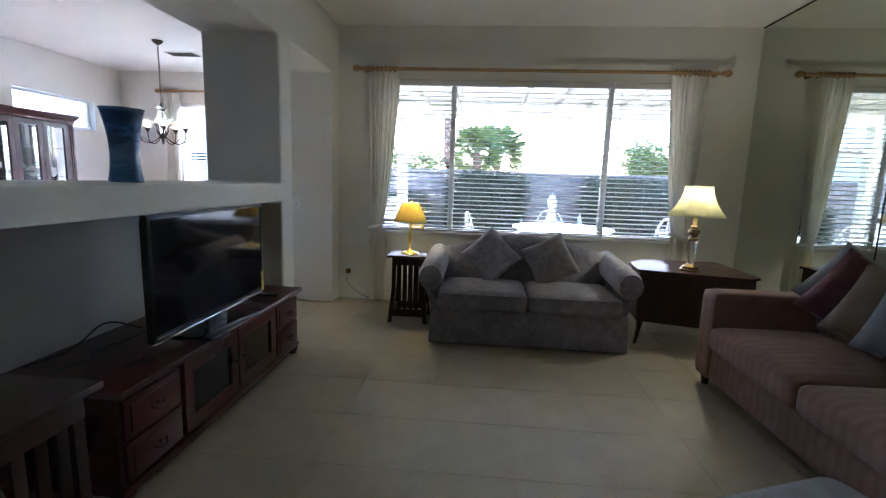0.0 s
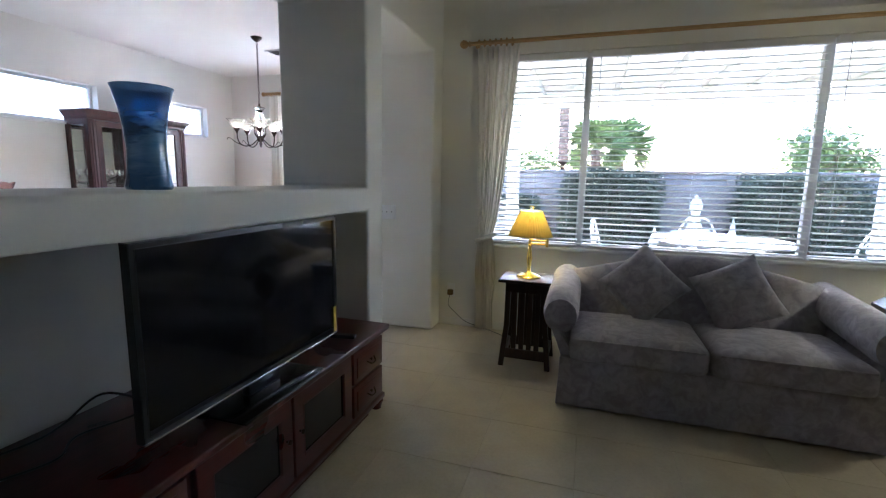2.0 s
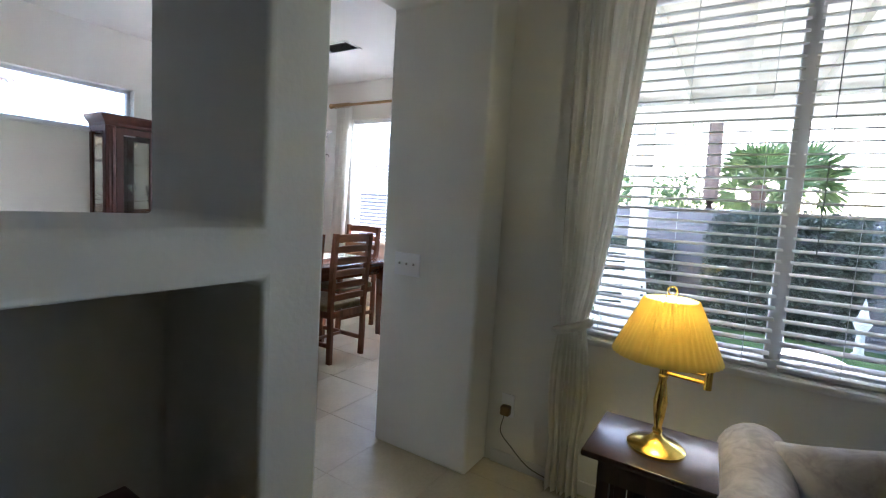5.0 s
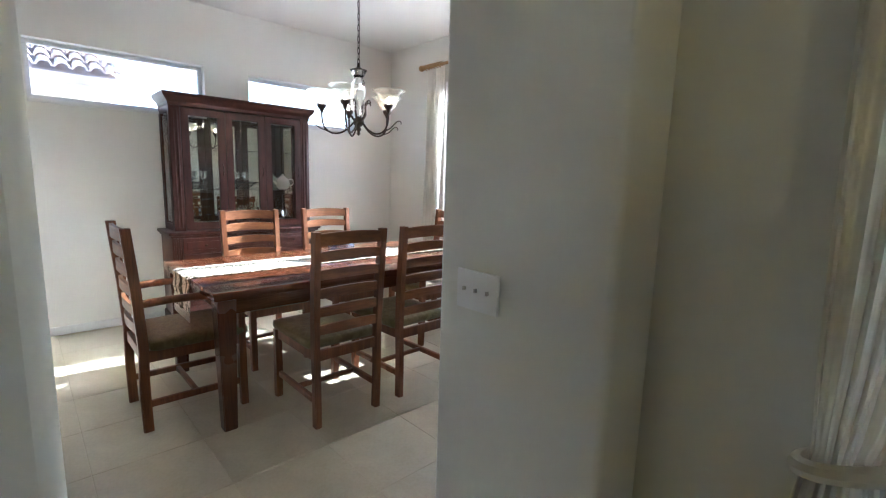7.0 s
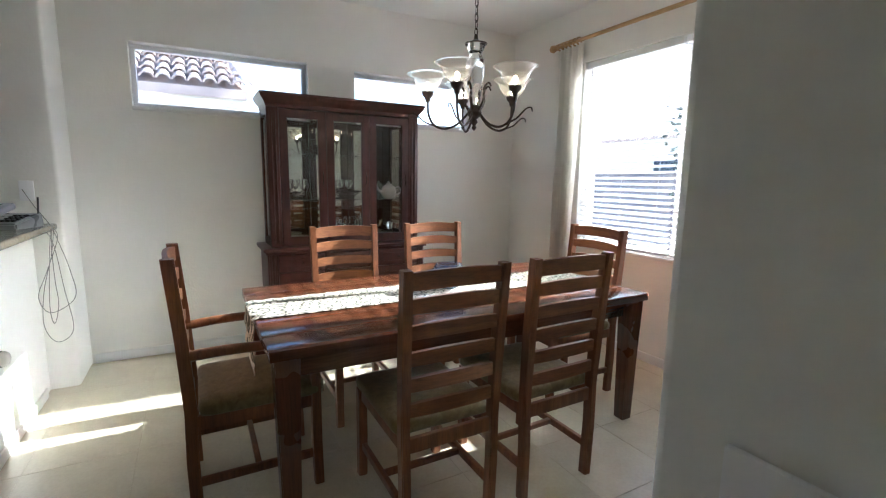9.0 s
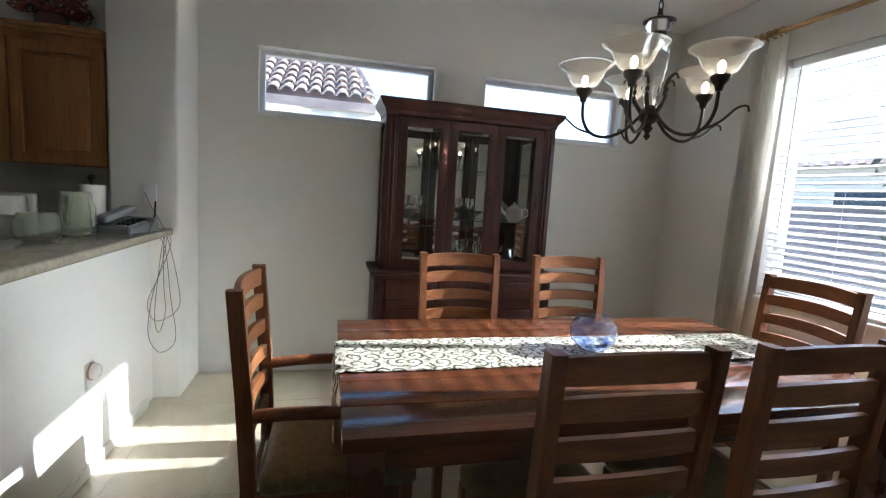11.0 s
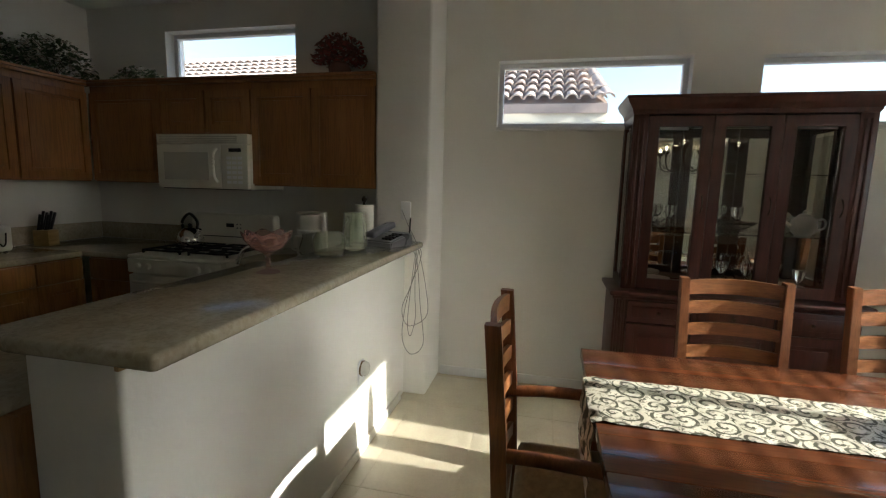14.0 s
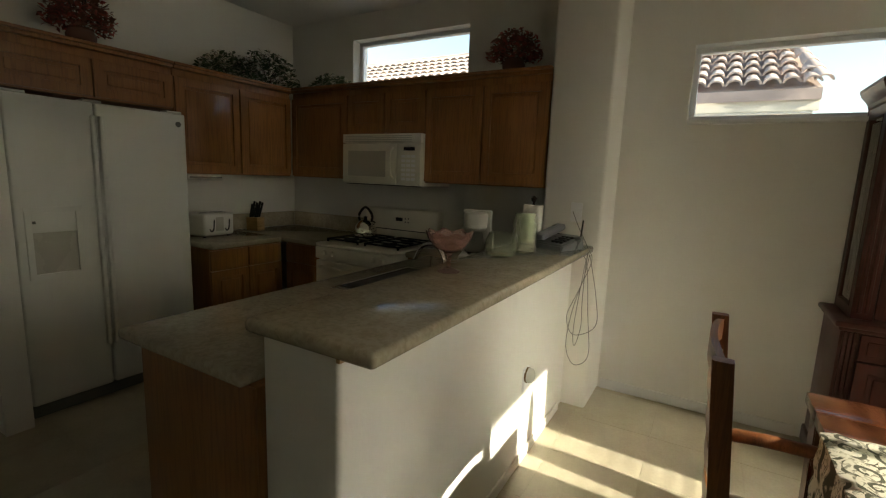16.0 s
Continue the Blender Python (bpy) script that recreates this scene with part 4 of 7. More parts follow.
loveseat()


def cushion(at, size, mat, label, tilt=18, roll=45, yaw=0, depth=0.16, seed=0):
    ob = tagged(part("cushion", pillow_mesh(size, size, depth, 16, seed), mat, sharp=85), label, "cushion", "scatter cushions")
    ob.matrix_basis = pose(*at) @ pose(0, 0, 0, 0, 0, yaw) @ pose(0, 0, 0, -tilt, 0, 0) @ pose(0, 0, 0, 0, roll, 0)
    return ob


cushion((0.10, 4.10, 0.665), 0.405, DAMASK, "grey damask cushion leaning cornerwise on the loveseat", 22, 47, 4, seed=1)
cushion((0.63, 4.10, 0.645), 0.405, DAMASK, "grey damask cushion leaning cornerwise on the loveseat", 24, 62, -6, seed=2)


def long_sofa():
    """The taupe sofa along the mirror; it faces -x."""
    t = empty("sofa", "taupe striped upholstered sofa with square arms", "sofa", "", pose(1.545, 2.18, 0))
    L = 1.02
    part("base", roundbox(bmesh.new(), (0.0, -L, 0.07), (0.9, L, 0.30), 0.03, 8), TAUPE, t, sharp=80)
    for s in (-1, 1):
        a = L - 0.19 if s > 0 else -L
        part("arm", roundbox(bmesh.new(), (-0.02, a, 0.07), (0.92, a + 0.19, 0.665), 0.035, 10), TAUPE, t, sharp=80)
    part("backrest", roundbox(bmesh.new(), (0.74, -L + 0.17, 0.2), (0.97, L - 0.17, 0.88), 0.06, 12), TAUPE, t, sharp=80)
    for a, c in ((-L + 0.195, -0.002), (0.002, L - 0.195)):
        part("seat_cushion", roundbox(bmesh.new(), (-0.05, a, 0.29), (0.74, c, 0.455), 0.05, 14, 0.03), TAUPE, t, sharp=85)
        part("back_cushion", roundbox(bmesh.new(), (0.56, a, 0.44), (0.78, c, 0.84), 0.08, 12, 0.01), TAUPE, t, sharp=85)
    for x in (0.04, 0.86):
        for y in (-L + 0.06, L - 0.06):
            part("foot", lathe(bmesh.new(), [(0.022, 0.0), (0.03, 0.07)], (x, y, 0), 10), ESPRESSO, t)


long_sofa()
cushion((2.22, 2.86, 0.76), 0.42, GREYBLUE, "pale grey-blue cushion propped in the corner of the sofa", 16, 34, -38, 0.12, 3)
cushion((2.11, 2.66, 0.745), 0.43, PLUM, "dark plum cushion propped on the sofa", 18, 30, -40, 0.12, 4)
cushion((2.08, 2.43, 0.72), 0.42, BEIGE, "beige cushion propped on the sofa", 20, 22, -42, 0.12, 5)
cushion((2.06, 2.21, 0.715), 0.42, GREYBLUE, "pale grey-blue cushion propped on the sofa", 20, 16, -44, 0.12, 6)
cushion((2.04, 1.98, 0.71), 0.43, PLUM, "dark plum cushion propped on the sofa", 22, 18, -48, 0.12, 7)
cushion((2.04, 1.72, 0.69), 0.42, BEIGE, "beige cushion propped on the sofa", 24, 8, -60, 0.12, 8)

ott = empty("ottoman", "pale grey-blue upholstered square ottoman", "ottoman", "", pose(0.93, 1.05, 0, 0, 0, 21))
part("cushion_top", roundbox(bmesh.new(), (-0.4, -0.34, 0.22), (0.4, 0.34, 0.42), 0.035, 12, 0.015), GREYBLUE, ott, sharp=85)
part("base", roundbox(bmesh.new(), (-0.385, -0.325, 0.08), (0.385, 0.325, 0.22), 0.02, 8), GREYBLUE, ott, sharp=85)
for sx in (-1, 1):
    for sy in (-1, 1):
        part("foot", lathe(bmesh.new(), [(0.018, 0.0), (0.026, 0.085)], (sx * 0.34, sy * 0.28, 0), 10), ESPRESSO, ott)


# switches, sockets
# toggles are a darker grey than the plate round them
CREAMDARK = plain("grey_toggle", (0.42, 0.41, 0.39), 0.4, var=0.05, bump=0.0)
def wall_plate(name, m, gangs, label, kind="switch"):
    """A plate in the local xz plane facing -y."""
    t = empty(name, label, "switch" if kind == "switch" else "socket", "", m)
    w = 0.07 + 0.046 * (gangs - 1)
    part("plate", B((-w / 2, -0.012, -0.06), (w / 2, 0.0, 0.06), 0.003), PLATE, t)
    for i in range(gangs):
        x = (i - (gangs - 1) / 2) * 0.046
        if kind == "switch":
            part("toggle", box(bmesh.new(), (x - 0.0035, -0.021, -0.003), (x + 0.0035, -0.01, 0.009), 0.001), CREAMDARK, t)
        else:
            for z in (-0.02, 0.02):
                part("outlet", box(B((x - 0.016, -0.0085, z - 0.014), (x + 0.016, -0.005, z + 0.014), 0.004), (x - 0.007, -0.0095, z - 0.005), (x - 0.004, -0.008, z + 0.006)), PLATE if z > 0 else CORD, t)
    return t


wall_plate("light_switch", pose(-1.945, 4.60, 1.03), 3, "white three-gang light switch on the jamb")
wall_plate("wall_socket", pose(-1.42, LIVING_N, 0.33), 1, "white wall socket with an adapter plugged in", "socket")
adapter = tagged(part("plug_adapter", B((-1.445, LIVING_N - 0.05, 0.285), (-1.395, LIVING_N - 0.008, 0.335), 0.008), ANTIQUE), "small dark plug adapter in the wall socket", "adapter")
lcord = tagged(part("lamp_cord", tube(bmesh.new(), smooth_path([(-1.42, LIVING_N - 0.045, 0.29), (-1.43, LIVING_N - 0.05, 0.2), (-1.37, LIVING_N - 0.04, 0.13), (-1.27, LIVING_N - 0.03, 0.05), (-1.1, LIVING_N - 0.03, 0.008), (-0.8, 4.6, 0.006)], 6), 0.003, 6), CORD), "thin lamp cord hanging from the wall socket", "cord")
# ---- dining room ----
curtain_rod(-5.06, -3.1, NORTH - 0.085, 2.555, [(-5.03, -4.8), (-3.48, -3.2)], "pale wooden curtain rod above the dining window")
curtain(-5.04, -4.74, NORTH - 0.085, 0.02, 2.53, -4.93, 0.14, "curtain", "sunlit white sheer curtain beside the dining window", 1, "dining room curtains", spread=0.075, cloth=VOILE)
# this unseen right-hand curtain is added to keep sun off the floor
curtain(-3.52, -3.2, NORTH - 0.085, 0.02, 2.53, -3.3, 0.14, "curtain", "sunlit white sheer curtain beside the dining window", -1, "dining room curtains", spread=0.075, cloth=VOILE)


def dining_chair(arms=False):
    """A ladder-back chair facing +y; origin on the floor at its middle."""
    label = "brown wooden ladder-back %s with an olive seat" % ("armchair" if arms else "chair")
    t = empty("dining_armchair" if arms else "dining_chair", label, "chair", "chairs round the table")
    hw = 0.212 if arms else 0.19
    back = [(-0.24, 0.0), (-0.245, 0.25), (-0.24, 0.46), (-0.255, 0.75), (-0.282, 1.075)]

    def post(x, pts, w, d, flare=0.0):
        bm = bmesh.new()
        rings = []
        for k, (y, z) in enumerate(pts):
            xx = x + math.copysign(flare * z, x)
            rings.append([bm.verts.new((xx + a * w / 2, y + b * d / 2, z)) for a, b in ((-1, -1), (1, -1), (1, 1), (-1, 1))])
        for p, q in zip(rings, rings[1:]):
            for i in range(4):
                bm.faces.new((p[i], p[(i + 1) % 4], q[(i + 1) % 4], q[i]))
        bm.faces.new(rings[0])
        bm.faces.new(rings[-1])
        es = [e for e in bm.edges if abs((e.verts[0].co - e.verts[1].co).z) > 0.05]
        bmesh.ops.bevel(bm, geom=es, offset=0.004, segments=2, affect="EDGES")
        return bm

    for s in (-1, 1):
        part("back_post", post(s * hw, back, 0.036, 0.046, 0.012), CHAIRWOOD, t)
        part("front_leg", post(s * (hw + 0.005), [(0.25, 0.0), (0.245, 0.2), (0.245, 0.43 if not arms else 0.665)], 0.04, 0.04), CHAIRWOOD, t)
        part("side_stretcher", B((s * hw - 0.011, -0.23, 0.13), (s * hw + 0.011, 0.24, 0.165), 0.003), CHAIRWOOD, t)
        part("side_rail", B((s * hw - 0.012, -0.225, 0.375), (s * hw + 0.012, 0.24, 0.435), 0.003), CHAIRWOOD, t)
        if arms:
            bm = bmesh.new()
            path = smooth_path([(s * (hw + 0.004), -0.26, 0.685), (s * (hw + 0.015), -0.1, 0.695), (s * (hw + 0.025), 0.1, 0.69), (s * (hw + 0.02), 0.25, 0.672), (s * (hw + 0.015), 0.3, 0.655)], 6)
            tube(bm, path, 0.021, 10)
            part("armrest", bm, CHAIRWOOD, t)
    part("cross_stretcher", B((-hw, -0.012, 0.135), (hw, 0.012, 0.16), 0.003), CHAIRWOOD, t)
    part("front_rail", B((-hw, 0.235, 0.375), (hw, 0.258, 0.435), 0.003), CHAIRWOOD, t)
    part("back_rail", B((-hw, -0.25, 0.375), (hw, -0.23, 0.435), 0.003), CHAIRWOOD, t)
    part("seat", roundbox(bmesh.new(), (-hw - 0.028, -0.215, 0.425), (hw + 0.028, 0.285, 0.49), 0.028, 10, 0.014), OLIVE, t, sharp=85)
    # six bowed slats, the top one deeper
    for k, (z, h) in enumerate([(0.545, 0.05), (0.645, 0.05), (0.745, 0.05), (0.845, 0.05), (0.942, 0.052), (1.032, 0.062)]):
        j = (z - 0.46) / 0.615
        yb = -0.24 - 0.042 * max(0, j) ** 1.4
        bm = bmesh.new()
        n = 10
        half_w = hw + 0.012 * z - 0.012
        rows = []
        for i in range(n + 1):
            u = 2 * i / n - 1
            y = yb - 0.022 * (1 - u * u)
            rise = 0.012 * (1 - u * u)
            rows.append([bm.verts.new((u * half_w, y + a, z - h / 2 + rise * 0.6 if b < 0 else z + h / 2 + rise)) for a, b in ((-0.009, -1), (0.009, -1), (0.009, 1), (-0.009, 1))])
        for p, q in zip(rows, rows[1:]):
            for i in range(4):
                bm.faces.new((p[i], p[(i + 1) % 4], q[(i + 1) % 4], q[i]))
        bm.faces.new(rows[0])
        bm.faces.new(rows[-1])
        part("top_rail" if k == 5 else "slat", bm, SLATWOOD, t, sharp=45)
    return t


chair = dining_chair()
chair.matrix_basis = pose(-3.425, 4.897, 0, 0, 0, 90)
copy_thing(chair, pose(-3.435, 5.455, 0, 0, 0, 91))
copy_thing(chair, pose(-4.38, 4.92, 0, 0, 0, -90))
copy_thing(chair, pose(-4.385, 5.567, 0, 0, 0, -91))
armchair = dining_chair(True)
armchair.matrix_basis = pose(-3.925, 4.258, 0, 0, 0, 0)
copy_thing(armchair, pose(-3.99, 6.20, 0, 0, 0, 178))


def dining_table():
    t = empty("dining_table", "polished red-brown wooden dining table with square tapered legs", "table", "", pose(-3.95, 5.29, 0))
    w, l, h = 0.54, 1.01, 0.762
    n = 6
    for i in range(n):
        a = -w + 2 * w * i / n
        part("plank", B((a + 0.0004, -l, h - 0.042), (a + 2 * w / n - 0.0004, l, h), 0.0012 if 0 < i < n - 1 else 0.005, 2), TABLEWOOD, t)
    for s in (-1, 1):
        part("apron", B((s * (w - 0.075) - 0.011, -l + 0.12, h - 0.135), (s * (w - 0.075) + 0.011, l - 0.12, h - 0.043), 0.002), TABLEWOOD, t)
        part("apron", B((-w + 0.12, s * (l - 0.075) - 0.011, h - 0.135), (w - 0.12, s * (l - 0.075) + 0.011, h - 0.043), 0.002), TABLEWOOD, t)
        for q in (-1, 1):
            bm = bmesh.new()
            x, y = s * (w - 0.065), q * (l - 0.065)
            rings = [[bm.verts.new((x + a * r, y + b * r, z)) for a, b in ((-1, -1), (1, -1), (1, 1), (-1, 1))] for z, r in ((0.0, 0.034), (0.5, 0.043), (h - 0.043, 0.048))]
            for p, e in zip(rings, rings[1:]):
                for i in range(4):
                    bm.faces.new((p[i], p[(i + 1) % 4], e[(i + 1) % 4], e[i]))
            bm.faces.new(rings[0])
            bm.faces.new(rings[-1])
            bmesh.ops.bevel(bm, geom=bm.edges[:], offset=0.004, segments=2, affect="EDGES")
            part("leg", bm, TABLELEG, t)


dining_table()

# runner: along the middle, hanging over both ends
bm = bmesh.new()
rows = []
prof = []
for k in range(14):
    prof.append((4.268 - 0.004 * math.sin(k), 0.56 + 0.2 * k / 13))
for k in range(1, 70):
    y = 4.275 + (6.30 - 4.275) * k / 70
    prof.append((y, 0.7665 + 0.0016 * math.sin(k * 1.9) + (0.003 if k in (1, 69) else 0)))
for k in range(14):
    prof.append((6.309 + 0.004 * math.sin(k), 0.76 - 0.2 * k / 13))
for s in (0, 1):
    grid = []
    for y, z in prof:
        row = []
        for i in range(15):
            u = i / 14
            fold = 0.006 * math.sin(u * 17 + y * 3) if z < 0.755 else 0.0012 * math.sin(u * 9 + y * 7)
            row.append(bm.verts.new((-4.165 + 0.335 * u + 0.004 * math.sin(y * 6), y - (fold if y < 4.3 else -fold) * (1 if z < 0.755 else 0), z + (fold if z > 0.755 else 0) + 0.0015 * s)))
        grid.append(row)
    for a, c in zip(grid, grid[1:]):
        for i in range(14):
            bm.faces.new((a[i], a[i + 1], c[i + 1], c[i]))
run = empty("table_runner", "cream table runner with dark scrolling vines along the table", "table runner")
part("cloth", bm, RUNNER, run, sharp=70)
bm = bmesh.new()
for end, s in ((4.268, -1), (6.309, 1)):
    for i in range(34):
        x = -4.163 + 0.331 * i / 33
        tube(bm, [(x, end, 0.562), (x + 0.003 * math.sin(i * 2.3), end + s * 0.003, 0.535), (x + 0.006 * math.sin(i * 1.3), end, 0.51)], 0.0018, 4)
tagged(part("fringe", bm, CURTAIN, run), "thread fringe", kind="stuff")


def bowl_material():
    m, nt, b = shader("blue_swirl_glass")
    v = coords(nt)
    c = ramp(nt, noise_tex(nt, v, 16, 4, 0.6, 1.6), [(0.4, (0.96, 0.98, 1.0)), (0.55, (0.55, 0.68, 1.0)), (0.72, (0.16, 0.26, 0.8))])
    nt.links.new(c, b.inputs["Base Color"])
    b.inputs["Roughness"].default_value, b.inputs["Transmission Weight"].default_value, b.inputs["IOR"].default_value = 0.03, 0.95, 1.15
    return m


bowl = tagged(part("glass_bowl", lathe(bmesh.new(), shell([(0.035, 0.0), (0.06, 0.012), (0.095, 0.05), (0.104, 0.088), (0.096, 0.12), (0.08, 0.145), (0.079, 0.152)], 0.004), (0, 0, 0), 40), bowl_material()), "round blue swirled glass bowl standing on the runner", "bowl")
bowl.matrix_basis = pose(-3.965, 5.315, 0.772) @ Matrix.Scale(0.93, 4)


def chandelier():
    t = empty("chandelier", "dark bronze chandelier with five clear glass bell shades, lit", "chandelier", "", pose(-3.93, 5.44, CEILING))
    z = lambda v: v - CEILING
    part("canopy", lathe(bmesh.new(), [(0.012, -0.05), (0.03, -0.04), (0.055, -0.018), (0.062, 0.0)], (0, 0, 0), 24), BRONZE, t)
    n = 18
    for i in range(n):
        zz = z(2.13) + (-0.05 - z(2.13)) * (i + 0.5) / n
        ln = (-0.05 - z(2.13)) / n
        ring = []
        for k in range(13):
            a = 2 * math.pi * k / 12
            p = (0.009 * math.cos(a), 0, zz + (ln * 0.62) * math.sin(a))
            ring.append(p if i % 2 else (0, p[0], p[2]))
        part("chain_link", tube(bmesh.new(), ring, 0.0024, 5), BRONZE, t)
    part("wire", tube(bmesh.new(), [(0.004, 0.003, z(2.12)), (0.003, -0.003, z(2.5)), (0.0, 0.002, -0.04)], 0.0016, 5), CORD, t)
    part("top_cap", lathe(bmesh.new(), [(0.058, z(2.088)), (0.06, z(2.094)), (0.03, z(2.102)), (0.012, z(2.115)), (0.008, z(2.14))], (0, 0, 0), 24), BRONZE, t)
    part("glass_column", lathe(bmesh.new(), [(0.024, z(1.77)), (0.03, z(1.82)), (0.044, z(1.9)), (0.05, z(1.96)), (0.046, z(2.01)), (0.03, z(2.04)), (0.045, z(2.068)), (0.054, z(2.086))], (0, 0, 0), 28), CRYSTAL, t, "clear glass column")
    part("hub", lathe(bmesh.new(), [(0.002, z(1.645)), (0.014, z(1.66)), (0.008, z(1.672)), (0.02, z(1.69)), (0.012, z(1.705)), (0.034, z(1.72)), (0.04, z(1.74)), (0.03, z(1.765)), (0.012, z(1.78))], (0, 0, 0), 20), BRONZE, t)
    for k in range(5):
        a = radians(72 * k + 20)
        c, s = math.cos(a), math.sin(a)
        P = lambda r, zz: (r * c, r * s, z(zz))
        part("arm", tube(bmesh.new(), smooth_path([P(0.03, 1.74), P(0.09, 1.68), P(0.16, 1.655), P(0.22, 1.675), P(0.25, 1.73), P(0.255, 1.80)], 6), 0.0065, 8), BRONZE, t)
        part("scroll", tube(bmesh.new(), smooth_path([P(0.2, 1.665), P(0.27, 1.69), P(0.32, 1.73), P(0.352, 1.735), P(0.36, 1.715)], 5), 0.005, 6, 0.003), BRONZE, t)
        part("leaf", tube(bmesh.new(), smooth_path([P(0.03, 1.75), P(0.06, 1.80), P(0.062, 1.86), P(0.09, 1.885), P(0.106, 1.865)], 5), 0.009, 6, 0.004), BRONZE, t)
        part("cup", lathe(bmesh.new(), [(0.012, z(1.795)), (0.016, z(1.815)), (0.03, z(1.83)), (0.034, z(1.845)), (0.03, z(1.85))], P(0.255, CEILING), 16), BRONZE, t)
        sh = part("shade", lathe(bmesh.new(), shell([(0.03, z(1.848)), (0.05, z(1.862)), (0.066, z(1.885)), (0.078, z(1.915)), (0.098, z(1.935)), (0.112, z(1.94))], 0.003), P(0.255, CEILING), 28), SEEDED, t, "clear seeded glass bell shade")
        sh.visible_shadow = False
        part("bulb", lathe(bmesh.new(), [(0.007, z(1.85)), (0.008, z(1.86)), (0.0125, z(1.876)), (0.012, z(1.887)), (0.006, z(1.897)), (0.001, z(1.9))], P(0.255, CEILING), 14), CANDLE, t)


chandelier()

vent = empty("ceiling_vent", "grey slotted air vent in the ceiling", "vent", "", pose(-4.0, 6.02, CEILING))
part("frame", ring_mesh((-0.2, -0.11, -0.012), (0.2, 0.11, -0.001), 2, 0.02), TRIM, vent)
part("backing", B((-0.18, -0.09, -0.004), (0.18, 0.09, -0.002)), BLACK, vent)
for i in range(9):
    y = -0.08 + 0.02 * i
    part("louvre", box(bmesh.new(), (-0.18, y - 0.009, -0.0105), (0.18, y + 0.009, -0.0085), 0, 2, Matrix.Rotation(radians(32), 4, "X")), CORD, vent)


def panel_door(name, lo, hi, ax, material, parent, rail=0.055):
    """A raised-panel door filling the box lo-hi, whose face looks along +ax: a rebated frame, and the raised field on it."""
    d = part(name, ring_mesh(lo, hi, ax, rail, 0.01), material, parent)
    a = 1 if ax == 0 else 0
    p, q = list(lo), list(hi)
    for v, w in ((p, rail + 0.022), (q, -rail - 0.022)):
        v[a] += w
        v[2] += w
    if q[a] - p[a] > 0.05 and q[2] - p[2] > 0.05:
        p[ax], q[ax] = lo[ax] + 0.0085, hi[ax] - 0.003
        part("panel", B(p, q, 0.005, 2), material, d)
    return d


